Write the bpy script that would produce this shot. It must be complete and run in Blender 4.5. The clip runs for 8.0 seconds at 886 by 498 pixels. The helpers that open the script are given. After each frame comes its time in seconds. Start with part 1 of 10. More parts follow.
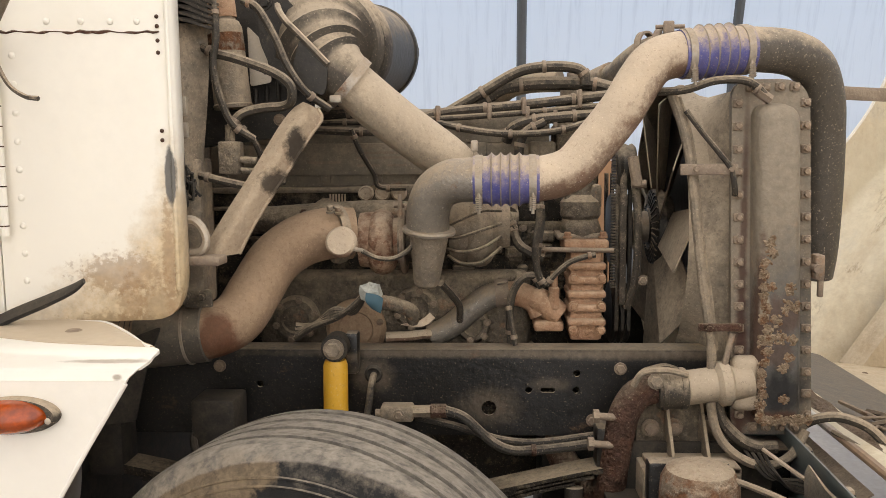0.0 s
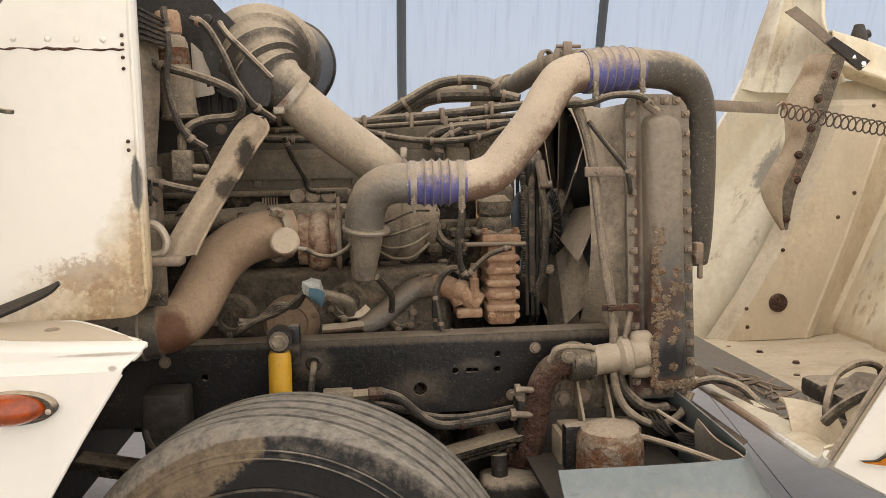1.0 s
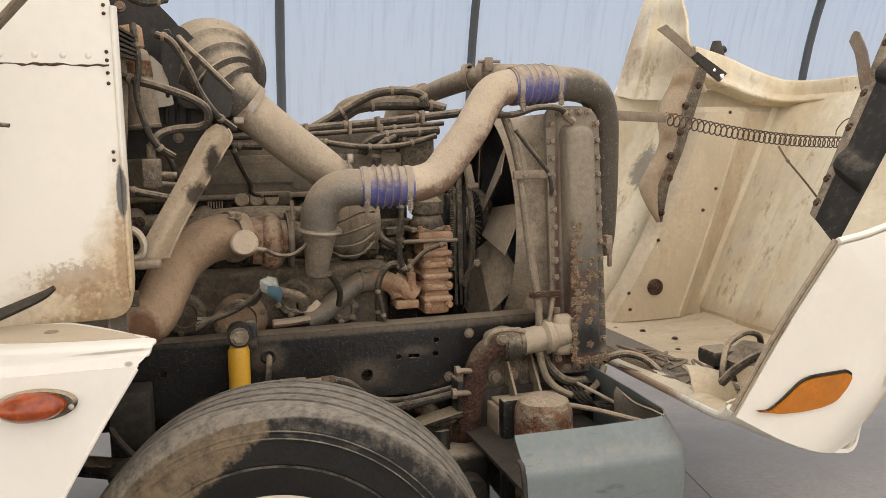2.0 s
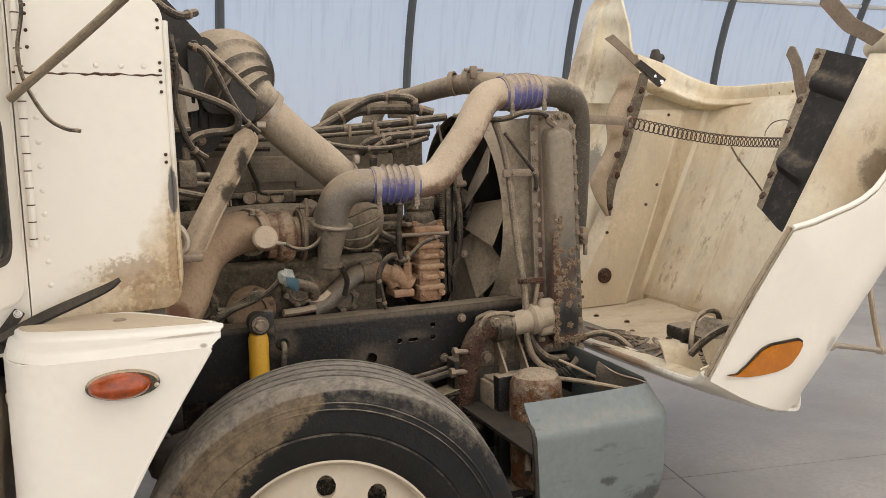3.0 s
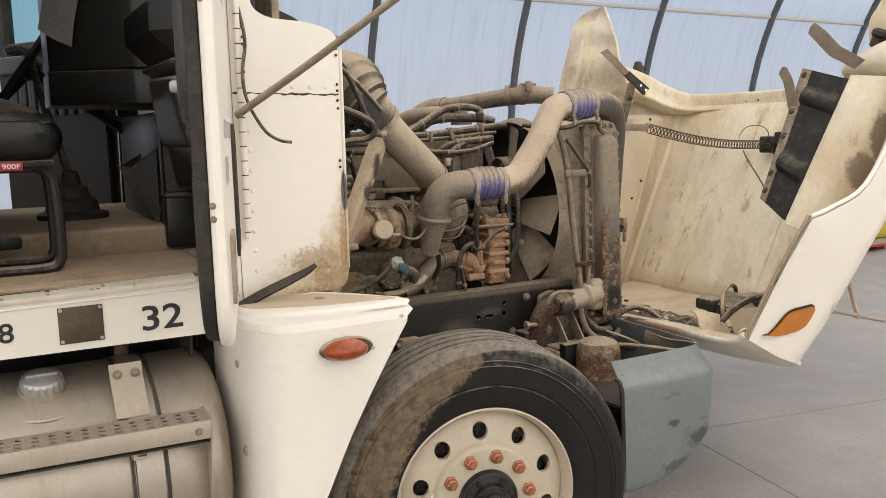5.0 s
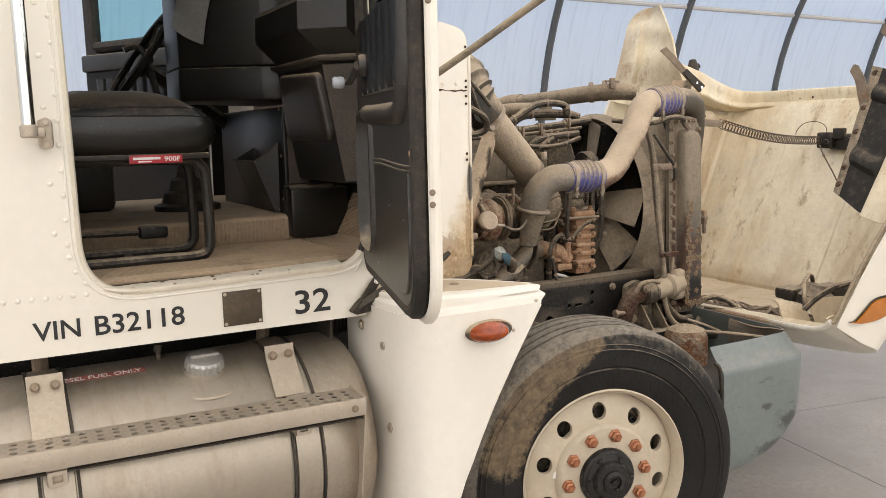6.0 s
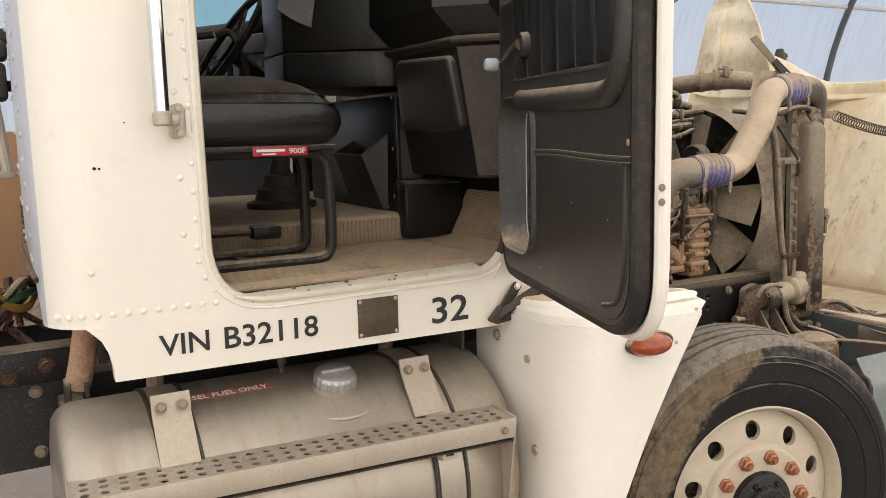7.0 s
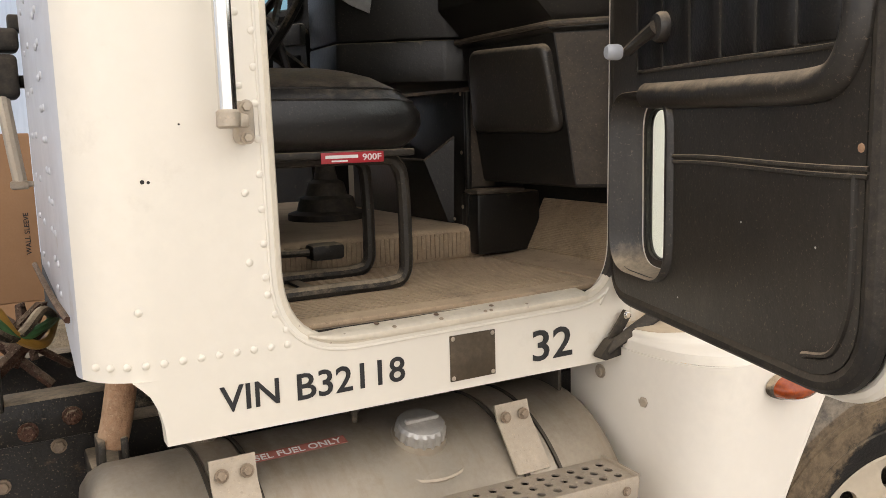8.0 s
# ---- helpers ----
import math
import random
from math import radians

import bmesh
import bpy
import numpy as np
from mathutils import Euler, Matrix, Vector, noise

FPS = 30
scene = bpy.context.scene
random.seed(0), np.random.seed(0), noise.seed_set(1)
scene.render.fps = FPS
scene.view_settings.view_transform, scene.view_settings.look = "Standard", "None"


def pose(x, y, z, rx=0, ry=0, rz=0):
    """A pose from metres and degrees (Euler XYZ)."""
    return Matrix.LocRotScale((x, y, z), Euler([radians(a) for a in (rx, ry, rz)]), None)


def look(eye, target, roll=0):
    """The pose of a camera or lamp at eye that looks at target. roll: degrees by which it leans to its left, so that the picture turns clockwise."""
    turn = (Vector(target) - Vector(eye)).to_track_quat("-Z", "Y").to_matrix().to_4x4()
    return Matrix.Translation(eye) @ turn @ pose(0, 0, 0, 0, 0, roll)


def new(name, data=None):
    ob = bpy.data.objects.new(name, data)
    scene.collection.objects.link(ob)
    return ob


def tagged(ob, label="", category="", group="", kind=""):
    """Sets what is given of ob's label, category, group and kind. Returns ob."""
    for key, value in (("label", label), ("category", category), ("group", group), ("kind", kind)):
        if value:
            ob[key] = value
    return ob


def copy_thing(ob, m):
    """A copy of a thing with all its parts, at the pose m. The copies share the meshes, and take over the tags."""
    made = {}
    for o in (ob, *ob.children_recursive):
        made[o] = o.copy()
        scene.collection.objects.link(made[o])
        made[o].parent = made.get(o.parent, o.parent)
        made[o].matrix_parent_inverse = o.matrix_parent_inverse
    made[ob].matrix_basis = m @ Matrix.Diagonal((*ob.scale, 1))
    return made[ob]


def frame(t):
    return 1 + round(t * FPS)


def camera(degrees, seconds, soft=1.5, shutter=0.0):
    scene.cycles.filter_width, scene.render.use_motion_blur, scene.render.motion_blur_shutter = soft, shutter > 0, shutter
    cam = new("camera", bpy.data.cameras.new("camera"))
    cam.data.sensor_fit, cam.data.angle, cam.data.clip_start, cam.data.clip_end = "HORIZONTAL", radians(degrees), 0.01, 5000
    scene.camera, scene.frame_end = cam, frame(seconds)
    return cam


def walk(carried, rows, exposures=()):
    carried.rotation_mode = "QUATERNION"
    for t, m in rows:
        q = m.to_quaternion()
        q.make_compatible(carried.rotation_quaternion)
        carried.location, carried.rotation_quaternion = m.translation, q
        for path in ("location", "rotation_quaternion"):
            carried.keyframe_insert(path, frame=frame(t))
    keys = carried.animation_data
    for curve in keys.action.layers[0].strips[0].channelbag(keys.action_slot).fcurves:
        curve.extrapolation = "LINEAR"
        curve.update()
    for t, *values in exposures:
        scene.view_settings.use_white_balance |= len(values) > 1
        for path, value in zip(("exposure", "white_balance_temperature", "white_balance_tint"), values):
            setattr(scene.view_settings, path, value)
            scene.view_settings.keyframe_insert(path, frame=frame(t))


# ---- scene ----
cam = camera(56.8, 8.0, soft=0.85, shutter=0.0)
METRES, EYE, TILT, LEAN, TURN = 3.3, 1.56, 0.0, 0.0, 3.3
ROWS = [
    (0.0, 0.0, 0.0, 0.0, -0.07, -6.49, 0.62),
    (0.5, -0.0217, -0.0375, 0.0015, -3.17, -6.49, 0.84),
    (1.0, -0.0605, -0.0671, 0.0052, -9.48, -6.59, 1.03),
    (1.5, -0.1172, -0.0911, 0.0143, -16.29, -6.94, 1.07),
    (2.0, -0.159, -0.1186, 0.0163, -19.73, -7.07, 1.23),
    (3.5, -0.3395, -0.1696, 0.0265, -29.07, -7.52, 1.38),
    (4.0, -0.4027, -0.1787, 0.0316, -31.41, -7.71, 1.41),
    (5.5, -0.6036, -0.18, 0.0413, -33.29, -7.93, 1.28),
    (6.0, -0.6627, -0.1482, 0.0392, -33.26, -8.04, 1.27),
    (6.5, -0.6949, -0.0935, 0.0334, -32.67, -8.14, 1.31),
    (7.0, -0.7156, -0.0232, 0.0351, -32.16, -8.2, 1.35),
    (7.5, -0.7234, 0.0447, 0.0336, -32.02, -8.27, 1.44),
    (8.0, -0.7217, 0.1089, 0.0387, -32.76, -8.27, 1.57),
]
walk(cam, [(t, pose(0, 0, EYE, TILT, LEAN, TURN) @ pose(METRES * x, METRES * y, METRES * z, 90 + pitch, roll, yaw)) for t, x, y, z, yaw, pitch, roll in ROWS],
     exposures=[(0.0, 0.87, 7900, 11), (2.0, 0.70, 7900, 11), (3.5, 0.61, 7800, 11), (4.5, 0.63, 7800, 11), (6.0, 0.78, 7900, 11), (8.0, 0.80, 8000, 12)])

# ---- light: sun and sky on a hall with a translucent skin ----
SUN_EL, SUN_AZ = 62.0, 200.0
world = bpy.data.worlds.new("sky")
scene.world = world
world.use_nodes = True
wn = world.node_tree
sky = wn.nodes.new("ShaderNodeTexSky")
sky.sky_type, sky.sun_disc = "NISHITA", False
sky.sun_elevation, sky.sun_rotation = radians(SUN_EL), radians(SUN_AZ)
wn.links.new(sky.outputs[0], wn.nodes["Background"].inputs[0])
wn.nodes["Background"].inputs[1].default_value = 0.15
sun = new("sun", bpy.data.lights.new("sun", "SUN"))
sun.data.energy, sun.data.angle, sun.data.color = 3.2, radians(0.6), (1.0, 0.93, 0.82)
sun.matrix_world = look((-5, -12, 30), (0, 3, 0))


# ---- materials ----
def nodes_of(name):
    m = bpy.data.materials.new(name)
    m.use_nodes = True
    nt = m.node_tree
    return m, nt, nt.nodes["Principled BSDF"]


def noise_fac(nt, coord, scale, lo, hi, detail=6.0, rough=0.6):
    n = nt.nodes.new("ShaderNodeTexNoise")
    n.inputs["Scale"].default_value, n.inputs["Detail"].default_value, n.inputs["Roughness"].default_value = scale, detail, rough
    nt.links.new(coord, n.inputs["Vector"])
    r = nt.nodes.new("ShaderNodeMapRange")
    r.inputs["From Min"].default_value, r.inputs["From Max"].default_value = lo, hi
    nt.links.new(n.outputs["Fac"], r.inputs["Value"])
    return r.outputs["Result"]


def mixed(nt, fac, a, b):
    x = nt.nodes.new("ShaderNodeMix")
    x.data_type = "RGBA"
    if isinstance(fac, float):
        x.inputs[0].default_value = fac
    else:
        nt.links.new(fac, x.inputs[0])
    for slot, v in ((6, a), (7, b)):
        if isinstance(v, tuple):
            x.inputs[slot].default_value = (*v, 1)
        else:
            nt.links.new(v, x.inputs[slot])
    return x.outputs[2]


def calc(nt, op, a, b=None, c=None):
    x = nt.nodes.new("ShaderNodeMath")
    x.operation, x.use_clamp = op, False
    for i, v in enumerate((a, b, c)):
        if v is None:
            continue
        if isinstance(v, (int, float)):
            x.inputs[i].default_value = v
        else:
            nt.links.new(v, x.inputs[i])
    return x.outputs[0]


def ranged(nt, v, lo, hi, a=0.0, b=1.0):
    r = nt.nodes.new("ShaderNodeMapRange")
    for k, x in (("From Min", lo), ("From Max", hi), ("To Min", a), ("To Max", b)):
        r.inputs[k].default_value = x
    nt.links.new(v, r.inputs["Value"])
    return r.outputs["Result"]


DUST = (0.46, 0.36, 0.253)
RUST = (0.22, 0.085, 0.035)


def surface(name, col, rough=0.6, metal=0.0, var=0.15, scale=6.0, grain=90.0, bump=0.12, dust=0.0, rust=0.0, rust_scale=9.0, dust_col=DUST,
            rust_col=RUST, wash=0.25, lie=0.0, chips=0.0, chip_col=(0.5, 0.48, 0.42), coat=0.0, stretch=(1, 1, 1), spec=0.5, cover=(0.20, 0.50), fleck=0.5, speck=None, rag_by=0.9):
    """Base colour with two scales of variation, dust that lies on what faces up, patches of rust, chips and a fine relief."""
    m, nt, bsdf = nodes_of(name)
    tc = nt.nodes.new("ShaderNodeTexCoord")
    mp = nt.nodes.new("ShaderNodeMapping")
    mp.inputs["Scale"].default_value = stretch
    nt.links.new(tc.outputs["Object"], mp.inputs["Vector"])
    co = mp.outputs["Vector"]
    dark = tuple(c * (1 - var) for c in col)
    light = tuple(min(1.0, c * (1 + var)) for c in col)
    base = mixed(nt, noise_fac(nt, co, scale, 0.3, 0.7), dark, light)
    base = mixed(nt, noise_fac(nt, co, grain, 0.35, 0.75, 3.0), base, tuple(c * (1 - var * 0.8) for c in col))
    speck = (0.35 if dust > 0 else 0.0) if speck is None else speck
    if rust > 0:
        f = noise_fac(nt, co, rust_scale, 0.66 - 0.34 * rust, 0.74 - 0.30 * rust, 8.0, 0.7)
        rc = mixed(nt, noise_fac(nt, co, 45.0, 0.3, 0.7), rust_col, tuple(c * 0.5 for c in rust_col))
        base = mixed(nt, f, base, rc)
        met = nt.nodes.new("ShaderNodeMapRange")
        met.inputs["To Min"].default_value, met.inputs["To Max"].default_value = metal, 0.0
        nt.links.new(f, met.inputs["Value"])
        nt.links.new(met.outputs[0], bsdf.inputs["Metallic"])
    else:
        bsdf.inputs["Metallic"].default_value = metal
    if chips > 0:
        f = noise_fac(nt, co, 30.0, 0.72 - 0.12 * chips, 0.75 - 0.12 * chips, 9.0, 0.75)
        base = mixed(nt, f, base, chip_col)
    if dust > 0:
        g = nt.nodes.new("ShaderNodeNewGeometry")
        sx = nt.nodes.new("ShaderNodeSeparateXYZ")
        nt.links.new(g.outputs["Normal"], sx.inputs[0])
        rag = noise_fac(nt, co, 24.0, 0.25, 0.75, 10.0, 0.75)
        tip = calc(nt, "ADD", sx.outputs["Z"], calc(nt, "MULTIPLY", calc(nt, "SUBTRACT", rag, 0.5), rag_by))
        up = ranged(nt, tip, lie - 0.3, lie + 0.3, wash, 1.0)
        patch = calc(nt, "MULTIPLY", noise_fac(nt, co, 8.0, *cover, 8.0, 0.7), ranged(nt, noise_fac(nt, co, 75.0, 0.30, 0.60, 6.0, 0.7), 0.0, 1.0, 0.60, 1.0))
        f = calc(nt, "MULTIPLY", up, calc(nt, "MULTIPLY", patch, dust))
        f = calc(nt, "MINIMUM", f, 0.96)
        dc = mixed(nt, noise_fac(nt, co, 5.0, 0.3, 0.7, 8.0, 0.7), tuple(c * 1.08 for c in dust_col), tuple(c * 0.80 for c in dust_col))
        base = mixed(nt, f, base, dc)
        base = mixed(nt, calc(nt, "MULTIPLY", noise_fac(nt, co, 42.0, 0.60, 0.68, 9.0, 0.75), fleck), base, tuple(c * 0.5 for c in col))
        if speck > 0:
            base = mixed(nt, calc(nt, "MULTIPLY", noise_fac(nt, co, 190.0, 0.60, 0.67, 5.0, 0.65), speck), base, tuple(min(0.8, c * 1.5) for c in dust_col))
            base = mixed(nt, calc(nt, "MULTIPLY", noise_fac(nt, co, 130.0, 0.59, 0.66, 6.0, 0.7), speck), base, tuple(c * 0.45 for c in col))
        rr = nt.nodes.new("ShaderNodeMapRange")
        rr.inputs["To Min"].default_value, rr.inputs["To Max"].default_value = rough, 0.95
        nt.links.new(f, rr.inputs["Value"])
        nt.links.new(rr.outputs[0], bsdf.inputs["Roughness"])
    else:
        rr = ranged(nt, noise_fac(nt, co, scale * 2.3, 0.3, 0.7), 0.0, 1.0, rough * 0.85, min(1.0, rough * 1.15))
        nt.links.new(rr, bsdf.inputs["Roughness"])
    nt.links.new(base, bsdf.inputs["Base Color"])
    bsdf.inputs["Specular IOR Level"].default_value = spec
    bsdf.inputs["Coat Weight"].default_value = coat
    bsdf.inputs["Coat Roughness"].default_value = 0.25
    if bump > 0:
        bp = nt.nodes.new("ShaderNodeBump")
        bp.inputs["Strength"].default_value, bp.inputs["Distance"].default_value = bump, 0.016 if dust > 0 else 0.01
        nb = nt.nodes.new("ShaderNodeTexNoise")
        nb.inputs["Scale"].default_value, nb.inputs["Detail"].default_value = grain, 8.0
        nt.links.new(co, nb.inputs["Vector"])
        h = calc(nt, "ADD", nb.outputs["Fac"], calc(nt, "MULTIPLY", noise_fac(nt, co, grain * 0.3, 0.3, 0.7, 6.0), 0.8))
        nt.links.new(h, bp.inputs["Height"])
        nt.links.new(bp.outputs[0], bsdf.inputs["Normal"])
    return m


def stained(m, blobs, col, scale=14.0, sharp=0.2, ragged=1.6):
    """Lays stains with ragged edges over a material: blobs of (x, y, z, rx, ry, rz, strength)."""
    nt = m.node_tree
    bsdf = nt.nodes["Principled BSDF"]
    old = bsdf.inputs["Base Color"].links[0].from_socket
    tc = nt.nodes.new("ShaderNodeTexCoord")
    nz = nt.nodes.new("ShaderNodeTexNoise")
    nz.inputs["Scale"].default_value, nz.inputs["Detail"].default_value, nz.inputs["Roughness"].default_value = scale, 9.0, 0.7
    nt.links.new(tc.outputs["Object"], nz.inputs["Vector"])
    for x, y, z, rx, ry, rz, s in blobs:
        mp = nt.nodes.new("ShaderNodeMapping")
        mp.vector_type = "TEXTURE"
        mp.inputs["Location"].default_value = (x, y, z)
        mp.inputs["Scale"].default_value = (rx, ry, rz)
        nt.links.new(tc.outputs["Object"], mp.inputs["Vector"])
        ln = nt.nodes.new("ShaderNodeVectorMath")
        ln.operation = "LENGTH"
        nt.links.new(mp.outputs[0], ln.inputs[0])
        d = calc(nt, "ADD", ln.outputs["Value"], calc(nt, "MULTIPLY", calc(nt, "SUBTRACT", nz.outputs["Fac"], 0.5), ragged))
        f = ranged(nt, d, 1.0 + sharp, 1.0 - sharp, 0.0, s)
        old = mixed(nt, f, old, mixed(nt, noise_fac(nt, tc.outputs["Object"], 60.0, 0.3, 0.7), col, tuple(c * 0.7 for c in col)))
    nt.links.new(old, bsdf.inputs["Base Color"])
    return m


def streaked(m, col, scale, lo, hi, strength, stretch=(1, 1, 1), shift=0.0):
    """Lays a noise of streaks or blotches over a material."""
    nt = m.node_tree
    bsdf = nt.nodes["Principled BSDF"]
    old = bsdf.inputs["Base Color"].links[0].from_socket
    tc = nt.nodes.new("ShaderNodeTexCoord")
    mp = nt.nodes.new("ShaderNodeMapping")
    mp.inputs["Scale"].default_value = stretch
    mp.inputs["Location"].default_value = (shift, shift, shift)
    nt.links.new(tc.outputs["Object"], mp.inputs["Vector"])
    f = calc(nt, "MULTIPLY", noise_fac(nt, mp.outputs["Vector"], scale, lo, hi, 10.0, 0.72), strength)
    nt.links.new(mixed(nt, f, old, col), bsdf.inputs["Base Color"])
    return m


def plain(name, col, rough=0.5, metal=0.0, **kw):
    return surface(name, col, rough, metal, var=0.06, bump=0.03, **kw)


CREAM = (0.785, 0.73, 0.63)
M_WHITE = surface("white_truck_paint", CREAM, 0.38, var=0.035, scale=2.5, grain=30, bump=0.012, coat=0.25)
stained(M_WHITE, [(-0.76, 1.72, 1.20, 0.17, 0.3, 0.125, 0.92), (-0.70, 1.72, 1.28, 0.075, 0.3, 0.16, 0.9), (-0.90, 1.72, 1.17, 0.20, 0.3, 0.07, 0.6), (-0.69, 1.73, 1.40, 0.035, 0.3, 0.17, 0.7)], (0.60, 0.445, 0.265), 24.0, 0.42, 1.5)
stained(M_WHITE, [(-0.72, 1.72, 1.235, 0.06, 0.3, 0.05, 0.6), (-0.80, 1.72, 1.195, 0.11, 0.3, 0.03, 0.6)], (0.33, 0.215, 0.11), 70.0, 0.25, 3.4)
stained(M_WHITE, [(-0.785, 1.73, 1.245, 0.03, 0.3, 0.055, 0.55), (-0.703, 1.73, 1.33, 0.012, 0.3, 0.13, 0.6), (-0.80, 1.73, 1.31, 0.09, 0.3, 0.04, 0.6)], (0.33, 0.19, 0.085), 70.0, 0.25, 3.2)
stained(M_WHITE, [(-0.692, 1.75, 1.52, 0.012, 0.3, 0.065, 0.95)], (0.10, 0.09, 0.08), 30.0, 0.12, 0.9)
streaked(M_WHITE, (0.46, 0.40, 0.31), 5.0, 0.60, 0.78, 0.30)
streaked(M_WHITE, (0.30, 0.25, 0.20), 60.0, 0.70, 0.76, 0.35)
# White of the back panel, cool shade put into its colour; streaks are grime.
M_BACKPAINT = surface("cool_shaded_white_paint", (0.50, 0.505, 0.53), 0.45, var=0.08, scale=4.0, grain=30, bump=0.03, coat=0.2)
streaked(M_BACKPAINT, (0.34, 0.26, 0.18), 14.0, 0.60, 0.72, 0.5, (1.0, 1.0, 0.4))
M_FIBRE = surface("cream_fibreglass", (0.80, 0.70, 0.515), 0.45, var=0.07, scale=3.0, grain=40, bump=0.16, dust=0.45, dust_col=(0.50, 0.40, 0.27), wash=0.06, lie=0.6, fleck=0.12, speck=0.15)
streaked(M_FIBRE, (0.50, 0.33, 0.15), 2.4, 0.45, 0.70, 0.65, (1.0, 1.6, 0.55))
streaked(M_FIBRE, (0.30, 0.18, 0.085), 7.0, 0.57, 0.67, 0.75, (1.0, 1.4, 0.6), 3.0)
streaked(M_FIBRE, (0.60, 0.57, 0.50), 2.4, 0.52, 0.68, 0.5, (1.0, 1.2, 0.8), 7.0)
streaked(M_FIBRE, (0.16, 0.10, 0.06), 55.0, 0.68, 0.74, 0.5, (1.0, 1.0, 1.0), 1.0)
stained(M_FIBRE, [(1.93, 1.52, 1.80, 0.07, 0.10, 0.13, 0.9), (1.82, 1.52, 1.63, 0.07, 0.10, 0.12, 0.9), (1.70, 1.52, 1.49, 0.07, 0.10, 0.09, 0.9), (1.86, 3.68, 1.62, 0.08, 0.12, 0.28, 0.8)], (0.20, 0.175, 0.145), 40.0, 0.12, 1.0)
stained(M_FIBRE, [(1.90, 3.94, 2.20, 0.10, 0.12, 0.30, 0.65), (2.06, 3.85, 2.52, 0.10, 0.2, 0.07, 0.7), (2.0, 3.70, 2.05, 0.15, 0.2, 0.10, 0.45)], (0.33, 0.21, 0.11), 9.0, 0.5)
stained(M_FIBRE, [(1.85, 2.0, 0.9, 0.5, 0.22, 0.3, 0.5), (1.85, 3.0, 0.70, 0.5, 0.6, 0.06, 0.6), (1.65, 1.6, 1.55, 0.3, 0.2, 0.25, 0.4)], (0.36, 0.21, 0.085), 7.0, 0.7)
# Browner base than the cream puts the side wall's shade into colour; streaks are stains.
M_FIBRE2 = surface("tan_shaded_stained_fibreglass", (0.66, 0.54, 0.38), 0.55, var=0.15, scale=4.0, grain=40, bump=0.2, dust=0.5, dust_col=(0.44, 0.34, 0.23), wash=0.15, lie=0.5, fleck=0.15)
streaked(M_FIBRE2, (0.34, 0.22, 0.11), 5.0, 0.50, 0.72, 0.6, (1.0, 1.6, 0.5))
streaked(M_FIBRE2, (0.66, 0.56, 0.40), 6.0, 0.54, 0.70, 0.6, (1.0, 1.3, 0.5), 5.0)
M_HOODOUT = surface("white_hood_paint", CREAM, 0.4, var=0.05, scale=4.0, grain=30, bump=0.02, coat=0.2)
streaked(M_HOODOUT, (0.40, 0.36, 0.30), 26.0, 0.66, 0.76, 0.45)
stained(M_HOODOUT, [(0.91, 2.0, 0.81, 0.10, 0.25, 0.06, 0.85)], (0.36, 0.19, 0.09), 20.0, 0.4)
stained(M_HOODOUT, [(1.36, 1.46, 0.93, 0.025, 0.3, 0.03, 0.6)], (0.30, 0.28, 0.25), 60.0, 0.4, 2.0)
M_FENDER = surface("white_fender_paint", (0.77, 0.72, 0.635), 0.42, var=0.04, scale=4.0, grain=30, bump=0.02, coat=0.2, dust=0.0)
streaked(M_FENDER, (0.42, 0.37, 0.30), 30.0, 0.68, 0.78, 0.4)
M_FENDTOP = surface("dusty_fender_top", (0.70, 0.64, 0.55), 0.55, var=0.06, scale=9, grain=50, bump=0.06, dust=0.95, dust_col=(0.52, 0.42, 0.30), wash=0.0, lie=0.86, fleck=0.15, spec=0.3)
stained(M_FENDER, [(-0.70, 1.44, 1.19, 0.075, 0.010, 0.03, 0.8), (-0.672, 1.405, 1.170, 0.008, 0.02, 0.005, 0.8)], (0.36, 0.29, 0.21), 40.0, 0.3, 1.0)
M_FENDTAN = surface("tan_dust_film", (0.52, 0.42, 0.305), 0.7, var=0.08, scale=6, grain=60, bump=0.03, spec=0.2, fleck=0.1)
M_SLEEVE = surface("dull_grey_steel_sleeve", (0.085, 0.079, 0.07), 0.45, 0.4, var=0.25, scale=10, dust=0.6, wash=0.25, lie=0.3, bump=0.08, spec=0.35)
M_CRUST = surface("crusted_corrosion", (0.25, 0.175, 0.115), 0.9, 0.0, var=0.4, scale=40, dust=0.6, wash=0.15, lie=0.3, rust=0.5, rust_scale=40, rust_col=(0.19, 0.085, 0.04), bump=0.8, spec=0.15)
M_DUSTY = surface("dusty_grey_metal", (0.085, 0.075, 0.065), 0.5, 0.3, var=0.3, dust=1.15, rust=0.12, wash=0.42, lie=0.12, bump=0.3, spec=0.35, cover=(0.15, 0.48))
M_DUSTY2 = surface("dust_caked_casting", (0.036, 0.030, 0.025), 0.65, 0.1, var=0.4, dust=1.0, rust=0.20, wash=0.30, lie=0.25, bump=0.5, dust_col=(0.42, 0.33, 0.23), spec=0.3, cover=(0.15, 0.5))
M_HEAD = surface("dust_filmed_engine_cover", (0.11, 0.098, 0.080), 0.55, 0.1, var=0.2, scale=5, dust=0.9, wash=0.42, lie=0.2, rust=0.05, bump=0.12, spec=0.3, dust_col=(0.44, 0.35, 0.245), cover=(0.1, 0.55), fleck=0.45, speck=0.3)
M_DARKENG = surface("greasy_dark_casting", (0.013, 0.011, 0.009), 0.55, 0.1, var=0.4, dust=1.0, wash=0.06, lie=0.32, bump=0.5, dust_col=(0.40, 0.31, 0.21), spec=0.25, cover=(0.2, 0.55))
